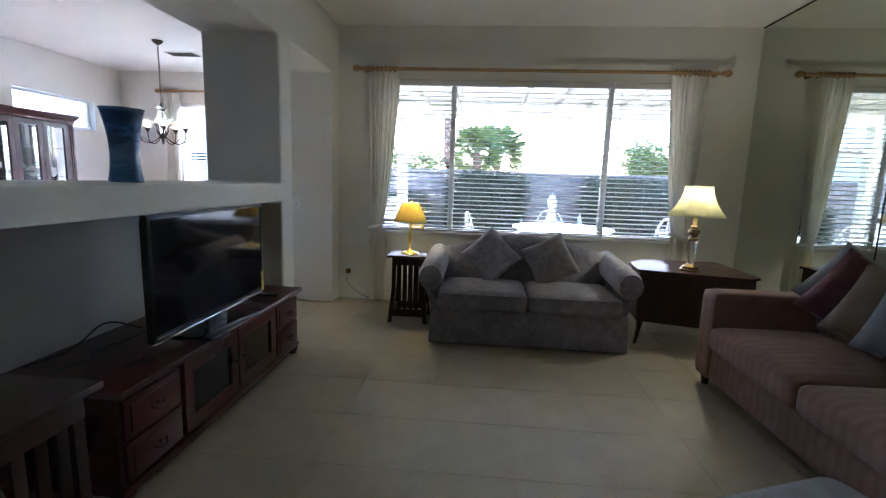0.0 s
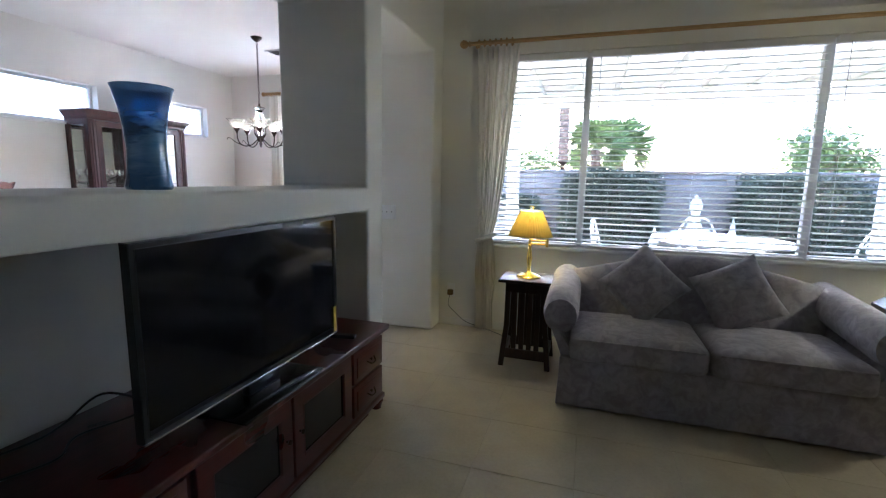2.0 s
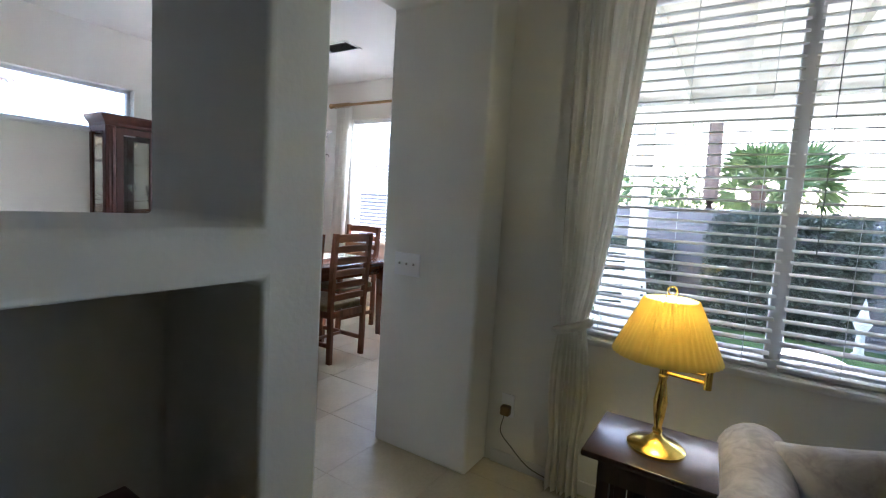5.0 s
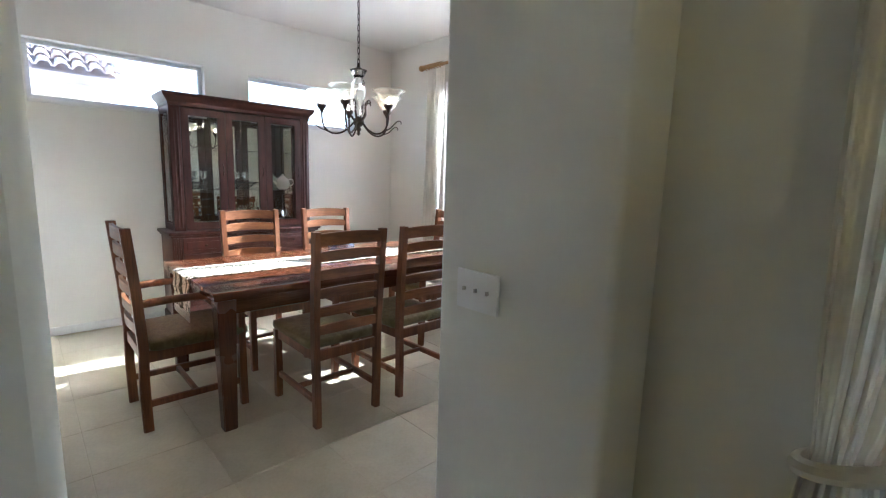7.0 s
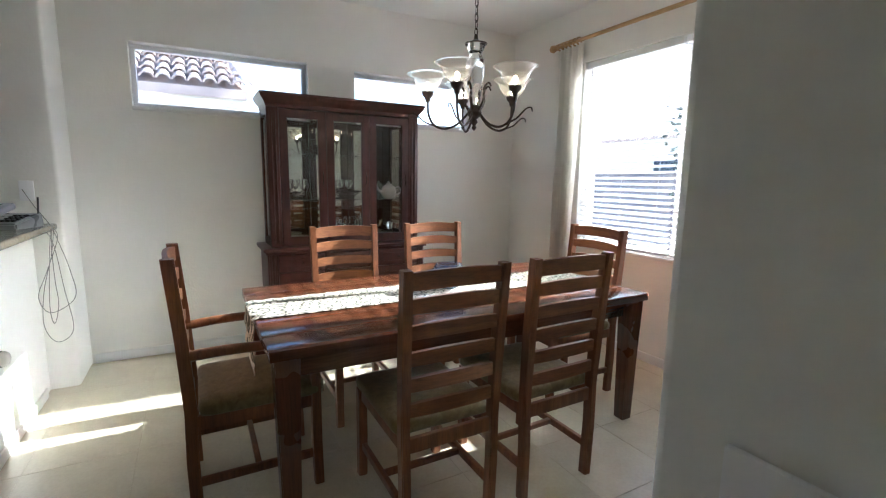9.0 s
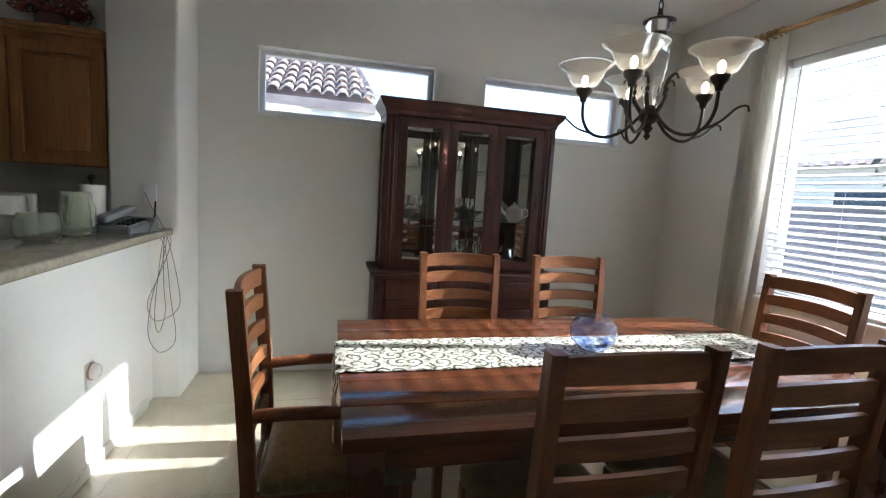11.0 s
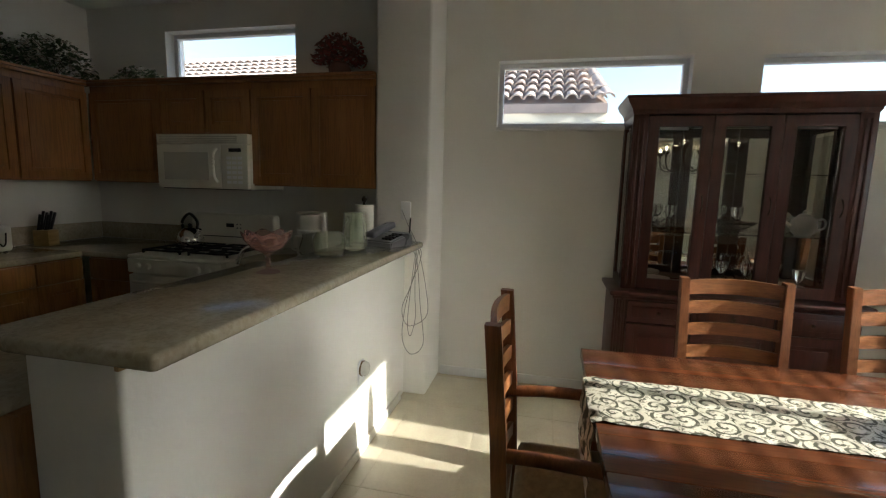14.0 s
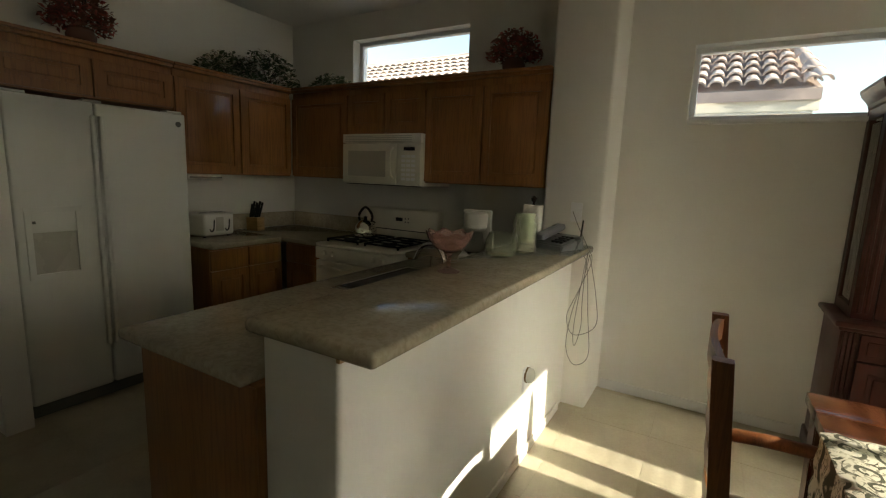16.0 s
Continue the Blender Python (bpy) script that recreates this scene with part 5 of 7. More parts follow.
def china_cabinet():
    t = empty("china_cabinet", "tall cherry wood china cabinet with three glazed doors", "cabinet", "", pose(FAR, 5.195, 0) @ Matrix.Diagonal((1.0, 0.96, 1.0, 1)))
    y0, y1, d0, d1 = -0.685, 0.685, 0.42, 0.345
    part("base_body", B((0.004, y0, 0.09), (d0 - 0.02, y1, 0.80), 0.004), CHERRY, t)
    part("plinth", B((0.004, y0 - 0.015, 0.0), (d0 + 0.01, y1 + 0.015, 0.10), 0.012, 3), CHERRY, t)
    part("counter_ledge", box(B((0.004, y0 - 0.035, 0.815), (d0 + 0.035, y1 + 0.035, 0.845), 0.012, 3), (0.004, y0 - 0.015, 0.795), (d0 + 0.012, y1 + 0.015, 0.816), 0.005), CHERRY, t)
    for a, c in ((y0 + 0.08, -0.235), (-0.225, 0.225), (0.235, y1 - 0.08)):
        d = part("drawer", box(B((d0 - 0.02, a, 0.655), (d0, c, 0.785), 0.004), (d0 - 0.001, a + 0.03, 0.685), (d0 + 0.006, c - 0.03, 0.755), 0.004), CHERRY, t)
        part("handle", knob(bmesh.new(), (d0 + 0.005, (a + c) / 2, 0.72), "+x", 0.011), BRONZE, d)
        d = panel_door("cupboard_door", (d0 - 0.02, a, 0.125), (d0, c, 0.645), 0, CHERRY, t)
        part("handle", knob(bmesh.new(), (d0, c - 0.03, 0.42), "+x", 0.011), BRONZE, d)
    for s in (-1, 1):
        for k in range(3):
            yy = s * 0.645 + (k - 1) * 0.02
            part("reeding", B((d0 - 0.022, yy - 0.007, 0.11), (d0 - 0.008, yy + 0.007, 0.79), 0.005), CHERRY, t)
    # upper case: back, sides with glass, top, shelves
    u0, u1, z0, z1 = -0.645, 0.645, 0.845, 1.93
    part("upper_back", B((0.004, u0 + 0.02, z0), (0.02, u1 - 0.02, z1)), CHERRY, t)
    part("mirror_back", B((0.021, u0 + 0.04, z0 + 0.03), (0.025, u1 - 0.04, z1 - 0.04)), MIRROR, t, "mirrored back panel")
    part("upper_floor", B((0.02, u0 + 0.02, z0 + 0.001), (d1 - 0.03, u1 - 0.02, z0 + 0.02)), CHERRY, t)
    part("upper_top", B((0.004, u0, z1 - 0.03), (d1, u1, z1), 0.003), CHERRY, t)
    for s in (-1, 1):
        a, c = sorted((s * 0.645, s * 0.622))
        bm = ring_mesh((0.004, a, z0), (d1, c, z1 - 0.03), 1, 0.055)
        sp = part("side_frame", bm, CHERRY, t)
        g = part("side_glass", B((0.06, min(a, c) + 0.008, z0 + 0.07), (d1 - 0.055, min(a, c) + 0.012, z1 - 0.11)), GLASS, sp, "clear glass")
        g.visible_shadow = False
        part("pilaster", B((d1 - 0.02, s * 0.60 - 0.045, z0), (d1 + 0.004, s * 0.60 + 0.045, z1 - 0.03), 0.004), CHERRY, t)
        for k in range(2):
            yy = s * 0.60 + (k - 0.5) * 0.03
            part("reeding", B((d1, yy - 0.009, z0 + 0.03), (d1 + 0.012, yy + 0.009, z1 - 0.06), 0.006), CHERRY, t)
    for a, c in ((-0.552, -0.188), (-0.182, 0.182), (0.188, 0.552)):
        f = 0.062
        bm = ring_mesh((d1 - 0.02, a, z0 + 0.01), (d1 + 0.004, c, z1 - 0.04), 0, f)
        d = part("glazed_door", bm, CHERRY, t)
        g = part("door_glass", B((d1 - 0.012, a + f - 0.002, z0 + 0.07), (d1 - 0.008, c - f + 0.002, z1 - 0.1)), GLASS, d, "bevelled clear glass")
        g.visible_shadow = False
        part("handle", tube(bmesh.new(), smooth_path([(d1 + 0.004, c - 0.03, 1.33), (d1 + 0.022, c - 0.03, 1.36), (d1 + 0.022, c - 0.03, 1.40), (d1 + 0.004, c - 0.03, 1.43)], 4), 0.004, 6), BRONZE, d)
    for z in (1.2, 1.56):
        g = part("glass_shelf", B((0.03, u0 + 0.025, z), (d1 - 0.05, u1 - 0.025, z + 0.006)), GLASS, t, "clear glass shelf")
        g.visible_shadow = False
    bm = bmesh.new()
    prof = [(0.0, 1.90), (0.008, 1.915), (0.008, 1.925), (0.022, 1.945), (0.04, 1.965), (0.045, 1.98), (0.05, 1.985), (0.05, 2.002)]
    rings = []
    for o, z in prof:
        rings.append([bm.verts.new(p) for p in ((0.002, u0 - o, z), (d1 + 0.005 + o, u0 - o, z), (d1 + 0.005 + o, u1 + o, z), (0.002, u1 + o, z))])
    for a, c in zip(rings, rings[1:]):
        for i in range(4):
            bm.faces.new((a[i], a[(i + 1) % 4], c[(i + 1) % 4], c[i]))
    bm.faces.new(rings[0])
    bm.faces.new(rings[-1])
    part("crown", bm, CHERRY, t, sharp=30)


china_cabinet()


# crockery behind the glass
def crock(name, prof, at, mat, label, cat, wall=0.0):
    ob = tagged(part(name, lathe(bmesh.new(), shell(prof, wall) if wall else prof, (0, 0, 0), 24), mat), label, cat)
    ob.matrix_basis = pose(*at)
    return ob


CX = FAR + 0.17
for k, (dy, z) in enumerate([(-0.46, 1.206), (-0.36, 1.206), (-0.07, 1.206), (0.03, 1.206), (0.1, 0.866), (-0.1, 0.866), (-0.02, 0.866)]):
    crock("wine_glass", [(0.03, 0.0), (0.028, 0.004), (0.005, 0.01), (0.004, 0.07), (0.022, 0.09), (0.034, 0.12), (0.032, 0.16)], (CX + 0.03 * math.sin(k * 2), 5.22 + dy, z), CRYSTAL, "clear stemmed glass on a cabinet shelf", "glass", 0.0)
crock("crystal_dish", [(0.03, 0.0), (0.05, 0.01), (0.1, 0.045), (0.115, 0.06)], (CX, 4.80, 1.206), CRYSTAL, "cut crystal dish on a cabinet shelf", "dish", 0.004)
crock("crystal_dish", [(0.03, 0.0), (0.05, 0.01), (0.1, 0.045), (0.12, 0.06)], (CX, 5.24, 1.215), CRYSTAL, "cut crystal dish on a cabinet shelf", "dish", 0.004)
tp = empty("teapot", "white ceramic teapot on a cabinet shelf", "teapot", "", pose(CX - 0.02, 5.62, 1.206))
part("pot", lathe(bmesh.new(), [(0.04, 0.0), (0.062, 0.02), (0.072, 0.06), (0.06, 0.1), (0.035, 0.118)], (0, 0, 0), 24), WHITECERAM, tp)
part("lid", lathe(bmesh.new(), [(0.036, 0.118), (0.03, 0.128), (0.01, 0.134), (0.012, 0.148), (0.001, 0.154)], (0, 0, 0), 20), WHITECERAM, tp)
part("spout", tube(bmesh.new(), smooth_path([(0, -0.06, 0.05), (0, -0.095, 0.075), (0, -0.115, 0.115)], 5), 0.014, 8, 0.008), WHITECERAM, tp)
part("handle", tube(bmesh.new(), smooth_path([(0, 0.058, 0.095), (0, 0.105, 0.1), (0, 0.11, 0.05), (0, 0.064, 0.03)], 5), 0.006, 8), WHITECERAM, tp)
for k in range(4):
    crock("plate", [(0.05, 0.0), (0.055, 0.004), (0.1, 0.012), (0.1, 0.016)], (CX, 4.8 if k < 2 else 5.55, 0.866 + 0.016 * (k % 2)), WHITECERAM, "white plate in a low stack", "plate")
crock("pitcher_jar", [(0.04, 0.0), (0.05, 0.03), (0.045, 0.12), (0.03, 0.16), (0.036, 0.19)], (CX, 5.42, 0.866), CRYSTAL, "clear glass jug in the cabinet", "jug", 0.004)
crock("goblet", [(0.03, 0.0), (0.03, 0.004), (0.006, 0.012), (0.006, 0.05), (0.03, 0.075), (0.036, 0.13)], (CX, 5.62, 0.866), CRYSTAL, "clear glass goblet in the cabinet", "glass")
wire = tagged(part("coiled_cord", tube(bmesh.new(), smooth_path([(FAR + 0.12, 5.5, 2.004), (FAR + 0.13, 5.58, 2.02), (FAR + 0.15, 5.65, 2.014), (FAR + 0.14, 5.6, 2.005), (FAR + 0.12, 5.54, 2.006)], 6), 0.004, 6), CORD), "loose coiled cord lying on the china cabinet", "cord")
# ---- kitchen ----
CREAMGREY = plain("cream_grey", (0.5, 0.49, 0.42), 0.3, var=0.03)
KX = FAR
bar = tagged(part("breakfast_bar", B((-5.388, 2.875, 1.039), (-3.24, 3.315, 1.08), 0.014, 3), GRANITE), "speckled stone breakfast bar top on the low wall", "counter")
part("edge_trim", B((-5.388, 3.192, 1.025), (-3.255, 3.205, 1.0385), 0.002), RODWOOD, bar, "thin wooden trim under the edge")
low = tagged(part("peninsula_counter", B((-5.16, 2.22, 0.88), (-3.225, 2.874, 0.92), 0.012, 3), GRANITE), "speckled stone counter at the peninsula", "counter")
sink = part("sink_rim", ring_mesh((-4.72, 2.38, 0.9205), (-4.08, 2.76, 0.925), 2, 0.02), CHROME, low, "steel sink rim")
# no hollow is cut; the basin's shade is the dark colour of this plate
part("basin_shade", B((-4.70, 2.4, 0.9203), (-4.10, 2.74, 0.9215)), BRONZE, low, "flat dark plate for the shaded sink hollow")
fc = empty("faucet", "chrome gooseneck kitchen faucet behind the bar", "faucet", "", pose(-4.4, 2.815, 0.92))
part("base", lathe(bmesh.new(), [(0.03, 0.0), (0.03, 0.012), (0.018, 0.02), (0.016, 0.07), (0.012, 0.08)], (0, 0, 0), 18), CHROME, fc)
part("spout", tube(bmesh.new(), smooth_path([(0, 0, 0.07), (0, 0.0, 0.15), (0.0, -0.05, 0.215), (0.0, -0.13, 0.2), (0.0, -0.17, 0.13)], 6), 0.011, 10), CHROME, fc)
part("lever", tube(bmesh.new(), [(0.015, 0, 0.06), (0.07, 0.01, 0.1)], 0.006, 8), CHROME, fc)
pen = empty("peninsula_cabinet", "brown wooden base cabinet under the peninsula counter", "cabinet", "", pose(-4.2, 2.6, 0))
part("body", B((-0.95, -0.26, 0.09), (0.94, 0.3, 0.879), 0.004), MAPLE, pen)
part("end_panel", B((0.941, -0.27, 0.0), (0.955, 0.3, 0.879), 0.003), MAPLE, pen)
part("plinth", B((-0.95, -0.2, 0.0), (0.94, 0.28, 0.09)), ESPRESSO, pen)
for k in range(4):
    a = -0.94 + 0.47 * k
    # doors on the kitchen side, facing -y
    part("door", box(B((a + 0.005, -0.28, 0.13), (a + 0.465, -0.262, 0.87), 0.003), (a + 0.07, -0.286, 0.2), (a + 0.4, -0.279, 0.8), 0.003), MAPLE, pen)


def wall_cabinet(y0, y1, z0, z1, doors, depth=0.40):
    """A wall unit on the window wall, facing +x."""
    t = empty("wall_cabinet", "honey-brown wooden wall cabinet with raised panel doors", "cabinet", "kitchen wall cabinets", pose(KX, y0, z0))
    h, w = z1 - z0, y1 - y0
    part("body", B((0.002, 0.001, 0.0), (depth - 0.02, w - 0.001, h), 0.002), MAPLE, t)
    for k in range(doors):
        a, c = w * k / doors + 0.006, w * (k + 1) / doors - 0.006
        panel_door("door", (depth - 0.02, a, 0.012), (depth, c, h - 0.05), 0, MAPLE, t)
    part("crown", box(B((0.002, 0.0, h), (depth + 0.012, w, h + 0.022), 0.004), (0.002, 0.0, h + 0.022), (depth + 0.026, w, h + 0.042), 0.005), MAPLE, t)
    return t


wall_cabinet(2.03, 2.965, 1.418, 2.135, 2)
wall_cabinet(1.275, 2.03, 1.778, 2.135, 2)
wall_cabinet(0.62, 1.275, 1.418, 2.135, 1)


def side_cabinet(x0, x1, z0, z1, doors, front=0.62):
    """A wall unit on the refrigerator wall, facing +y."""
    t = empty("wall_cabinet", "honey-brown wooden wall cabinet with raised panel doors", "cabinet", "kitchen wall cabinets", pose(x0, 0.2, z0))
    h, w, d = z1 - z0, x1 - x0, front - 0.2
    part("body", B((0.001, 0.002, 0.0), (w - 0.001, d - 0.02, h), 0.002), MAPLE, t)
    for k in range(doors):
        a, c = w * k / doors + 0.006, w * (k + 1) / doors - 0.006
        panel_door("door", (a, d - 0.02, 0.012), (c, d, h - 0.05), 1, MAPLE, t)
    part("crown", box(B((0.0, 0.002, h), (w, d + 0.012, h + 0.022), 0.004), (0.0, 0.002, h + 0.022), (w, d + 0.026, h + 0.042), 0.005), MAPLE, t)
    return t


side_cabinet(-5.40, -4.375, 1.418, 2.135, 2)
side_cabinet(-4.37, -3.405, 1.855, 2.135, 2)

# base units and worktops round the walls
top1 = tagged(part("worktop", B((KX + 0.002, 0.202, 0.88), (KX + 0.72, 1.265, 0.92), 0.012, 3), GRANITE), "speckled stone worktop in the kitchen corner", "counter")
top2 = tagged(part("worktop", B((KX + 0.725, 0.202, 0.88), (-4.45, 0.86, 0.92), 0.012, 3), GRANITE), "speckled stone worktop beside the refrigerator", "counter")
top3 = tagged(part("worktop", B((KX + 0.002, 2.045, 0.88), (-5.165, 2.96, 0.92), 0.012, 3), GRANITE), "speckled stone worktop beside the stove", "counter")
splash = tagged(part("backsplash", box(box(bmesh.new(), (KX + 0.001, 0.21, 0.921), (KX + 0.016, 1.25, 1.06), 0.002), (KX + 0.02, 0.2, 0.921), (-4.45, 0.215, 1.06), 0.002), GRANITE), "low stone backsplash strip along the wall", "backsplash")


def base_cabinet(m, w, d, label, doors=2):
    """Faces local +x; origin at the back corner on the floor."""
    t = empty("base_cabinet", label, "cabinet", "kitchen base cabinets", m)
    part("body", B((0, 0, 0.09), (d - 0.02, w, 0.879), 0.002), MAPLE, t)
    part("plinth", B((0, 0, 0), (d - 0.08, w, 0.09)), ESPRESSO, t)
    for k in range(doors):
        a, c = w * k / doors + 0.005, w * (k + 1) / doors - 0.005
        part("drawer", B((d - 0.02, a, 0.72), (d, c, 0.865), 0.004), MAPLE, t)
        panel_door("door", (d - 0.02, a, 0.11), (d, c, 0.71), 0, MAPLE, t)
    return t


base_cabinet(pose(KX + 0.002, 0.86, 0), 0.4, 0.69, "dark honey wooden base cabinet beside the stove", 1)
base_cabinet(pose(KX + 0.002, 2.05, 0), 0.25, 0.62, "dark honey wooden base cabinet beside the stove", 1)
base_cabinet(pose(-4.46, 0.202, 0, 0, 0, 90), 0.64, 0.62, "dark honey wooden base cabinet beside the refrigerator", 2)


def fridge():
    t = empty("refrigerator", "white side-by-side refrigerator with an ice dispenser", "refrigerator", "", pose(-3.885, 0.205, 0))
    w, f, h = 0.472, 0.56, 1.815
    part("body", B((-w, 0.0, 0.02), (w, f - 0.07, h - 0.02), 0.01), APPLIANCE, t)
    part("grille", B((-w + 0.01, f - 0.09, 0.015), (w - 0.01, f - 0.03, 0.085), 0.004), CORD, t)
    split = 0.062
    for a, c, n in ((split + 0.004, w, 1), (-w, split - 0.004, 0)):
        d = part("door", B((a, f - 0.065, 0.095), (c, f, h), 0.014, 3), APPLIANCE, t)
        hx = split + (0.02 if n else -0.02)
        part("handle", B((hx - 0.011, f - 0.002, 0.36), (hx + 0.011, f + 0.032, 1.74), 0.009, 3), APPLIANCE, d)
        if n:
            rec = part("dispenser", ring_mesh((0.17, f, 0.82), (0.43, f + 0.012, 1.22), 1, 0.03), APPLIANCE, d)
            part("dispenser_panel", B((0.2, f, 1.08), (0.4, f + 0.01, 1.19), 0.002), APPLIANCE, rec)
            part("dispenser_well", B((0.2, f - 0.001, 0.85), (0.4, f + 0.0015, 1.08)), CREAMGREY, rec, "pale grey recessed well")
            part("button", B((0.385, f + 0.012, 1.13), (0.4, f + 0.015, 1.145), 0.002), CORD, rec)
        else:
            part("badge", lathe(bmesh.new(), [(0.018, 0), (0.018, 0.003)], (-w + 0.05, f, h - 0.07), 16, Matrix.Rotation(radians(-90), 3, "X")), CORD, d)
    for x in (-w + 0.06, split, w - 0.06):
        part("hinge_cover", B((x - 0.05, f - 0.1, h + 0.001), (x + 0.05, f - 0.02, h + 0.016), 0.005), APPLIANCE, t)


fridge()


def microwave():
    t = empty("microwave", "cream over-the-range microwave under the wall cabinet", "microwave", "", pose(KX, 1.653, 1.388))
    w, d, h = 0.379, 0.45, 0.388
    part("body", B((0.002, -w, 0.0), (d - 0.035, w, h), 0.004), CREAMW, t)
    door = part("door", B((d - 0.034, -w, 0.006), (d, w * 0.42, h - 0.075), 0.006), CREAMW, t)
    part("door_window", B((d - 0.002, -w + 0.06, 0.06), (d + 0.0015, w * 0.42 - 0.1, h - 0.13), 0.001), CREAMGREY, door, "pale grey window mesh")
    part("handle", tube(bmesh.new(), smooth_path([(d, w * 0.42 - 0.03, 0.05), (d + 0.03, w * 0.42 - 0.035, 0.09), (d + 0.034, w * 0.42 - 0.035, 0.2), (d + 0.03, w * 0.42 - 0.035, 0.25), (d, w * 0.42 - 0.03, 0.285)], 5), 0.011, 8), CREAMW, door)
    cp = part("control_panel", B((d - 0.034, w * 0.42 + 0.003, 0.006), (d, w, h - 0.075), 0.004), CREAMW, t)
    part("display", B((d, w * 0.42 + 0.07, 0.262), (d + 0.0015, w - 0.05, 0.288)), BLACK, cp)
    bm = bmesh.new()
    for i in range(3):
        for j in range(6):
            box(bm, (d, w * 0.42 + 0.05 + 0.045 * i, 0.04 + 0.034 * j), (d + 0.001, w * 0.42 + 0.085 + 0.045 * i, 0.06 + 0.034 * j))
    part("keypad", bm, PLATE, cp)
    gr = part("top_grille", B((d - 0.034, -w, h - 0.07), (d - 0.002, w, h), 0.004), CREAMW, t)
    for k in range(4):
        part("louvre", B((d - 0.003, -w + 0.03, h - 0.06 + 0.013 * k), (d + 0.003, w - 0.08, h - 0.054 + 0.013 * k), 0.001), CREAMGREY, gr)
    part("underside", B((0.01, -w + 0.01, -0.006), (d - 0.04, w - 0.01, -0.001)), BLACK, t)


microwave()


def stove():
    t = empty("gas_stove", "white gas stove with black grates", "stove", "", pose(KX, 1.653, 0))
    w, d = 0.379, 0.745
    part("body", B((0.03, -w, 0.03), (d - 0.03, w, 0.90), 0.004), CREAMW, t)
    part("cooktop", B((0.03, -w, 0.90), (d + 0.01, w, 0.925), 0.01, 3), CREAMW, t)
    part("control_front", box(bmesh.new(), (d - 0.03, -w, 0.80), (d + 0.012, w, 0.897), 0.008, 2), CREAMW, t)
    for y in (-0.28, -0.2, 0.2, 0.28):
        part("knob", lathe(bmesh.new(), [(0.022, 0.0), (0.02, 0.018), (0.012, 0.024)], (d + 0.012, y, 0.85), 14, Matrix.Rotation(radians(90), 3, "Y")), CREAMW, t)
    od = part("oven_door", B((d - 0.03, -w + 0.004, 0.22), (d + 0.008, w - 0.004, 0.785), 0.006), CREAMW, t)
    part("oven_window", B((d + 0.007, -0.22, 0.38), (d + 0.0095, 0.22, 0.64)), SCREEN, od)
    part("handle", tube(bmesh.new(), [(d + 0.045, -0.3, 0.745), (d + 0.045, 0.3, 0.745)], 0.012, 10), CREAMW, od)
    part("drawer", B((d - 0.03, -w + 0.004, 0.05), (d + 0.006, w - 0.004, 0.21), 0.006), CREAMW, t)
    bg = part("backguard", B((0.06, -w, 0.90), (0.15, w, 1.185), 0.02, 3), CREAMW, t)
    part("clock", B((0.15, -0.05, 1.08), (0.1515, 0.02, 1.11)), BLACK, bg)
    bm = bmesh.new()
    for y in (0.05, 0.08):
        for z in (1.055, 1.085):
            lathe(bm, [(0.007, 0), (0.006, 0.003)], (0.15, y, z + 0.02), 10, Matrix.Rotation(radians(90), 3, "Y"))
    part("buttons", bm, CORD, bg)
    part("vent_slot", B((0.1501, -w + 0.05, 1.0), (0.1512, w - 0.05, 1.007)), BLACK, bg)
    for y in (-0.19, 0.19):
        bm = bmesh.new()
        for lo, hi in (((0.13, y - 0.16, 0.94), (0.145, y + 0.16, 0.953)), ((0.585, y - 0.16, 0.94), (0.6, y + 0.16, 0.953)), ((0.13, y - 0.16, 0.94), (0.6, y - 0.147, 0.953)), ((0.13, y + 0.147, 0.94), (0.6, y + 0.16, 0.953)), ((0.13, y - 0.006, 0.941), (0.6, y + 0.006, 0.954)), ((0.24, y - 0.16, 0.941), (0.252, y + 0.16, 0.954)), ((0.36, y - 0.16, 0.941), (0.372, y + 0.16, 0.954)), ((0.48, y - 0.16, 0.941), (0.492, y + 0.16, 0.954))):
            box(bm, lo, hi, 0.002, 1)
        for x in (0.137, 0.593):
            for q in (-0.153, 0.153):
                box(bm, (x - 0.006, y + q - 0.006, 0.924), (x + 0.006, y + q + 0.006, 0.942))
        part("grate", bm, IRON, t).location.x = 0.06
        for x in (0.25, 0.485):
            part("burner", lathe(bmesh.new(), [(0.045, 0.924), (0.045, 0.932), (0.03, 0.936), (0.001, 0.937)], (x + 0.06, y, 0), 18), IRON, t)


stove()

kt = empty("kettle", "polished steel kettle with a black handle on the stove", "kettle", "", pose(KX + 0.33, 1.42, 0.955))
part("pot", lathe(bmesh.new(), [(0.085, 0.0), (0.095, 0.01), (0.098, 0.04), (0.08, 0.09), (0.045, 0.125), (0.02, 0.13)], (0, 0, 0), 28), CHROME, kt)
part("lid_knob", lathe(bmesh.new(), [(0.02, 0.13), (0.012, 0.14), (0.016, 0.155), (0.001, 0.162)], (0, 0, 0), 14), BLACK, kt)
part("spout", tube(bmesh.new(), smooth_path([(0.03, 0.07, 0.06), (0.04, 0.105, 0.09), (0.045, 0.13, 0.125)], 5), 0.018, 10, 0.012), CHROME, kt)
part("handle", tube(bmesh.new(), smooth_path([(-0.02, -0.075, 0.1), (-0.02, -0.085, 0.17), (0, 0.0, 0.235), (0.02, 0.085, 0.18), (0.03, 0.09, 0.12)], 6), 0.011, 8), BLACK, kt)

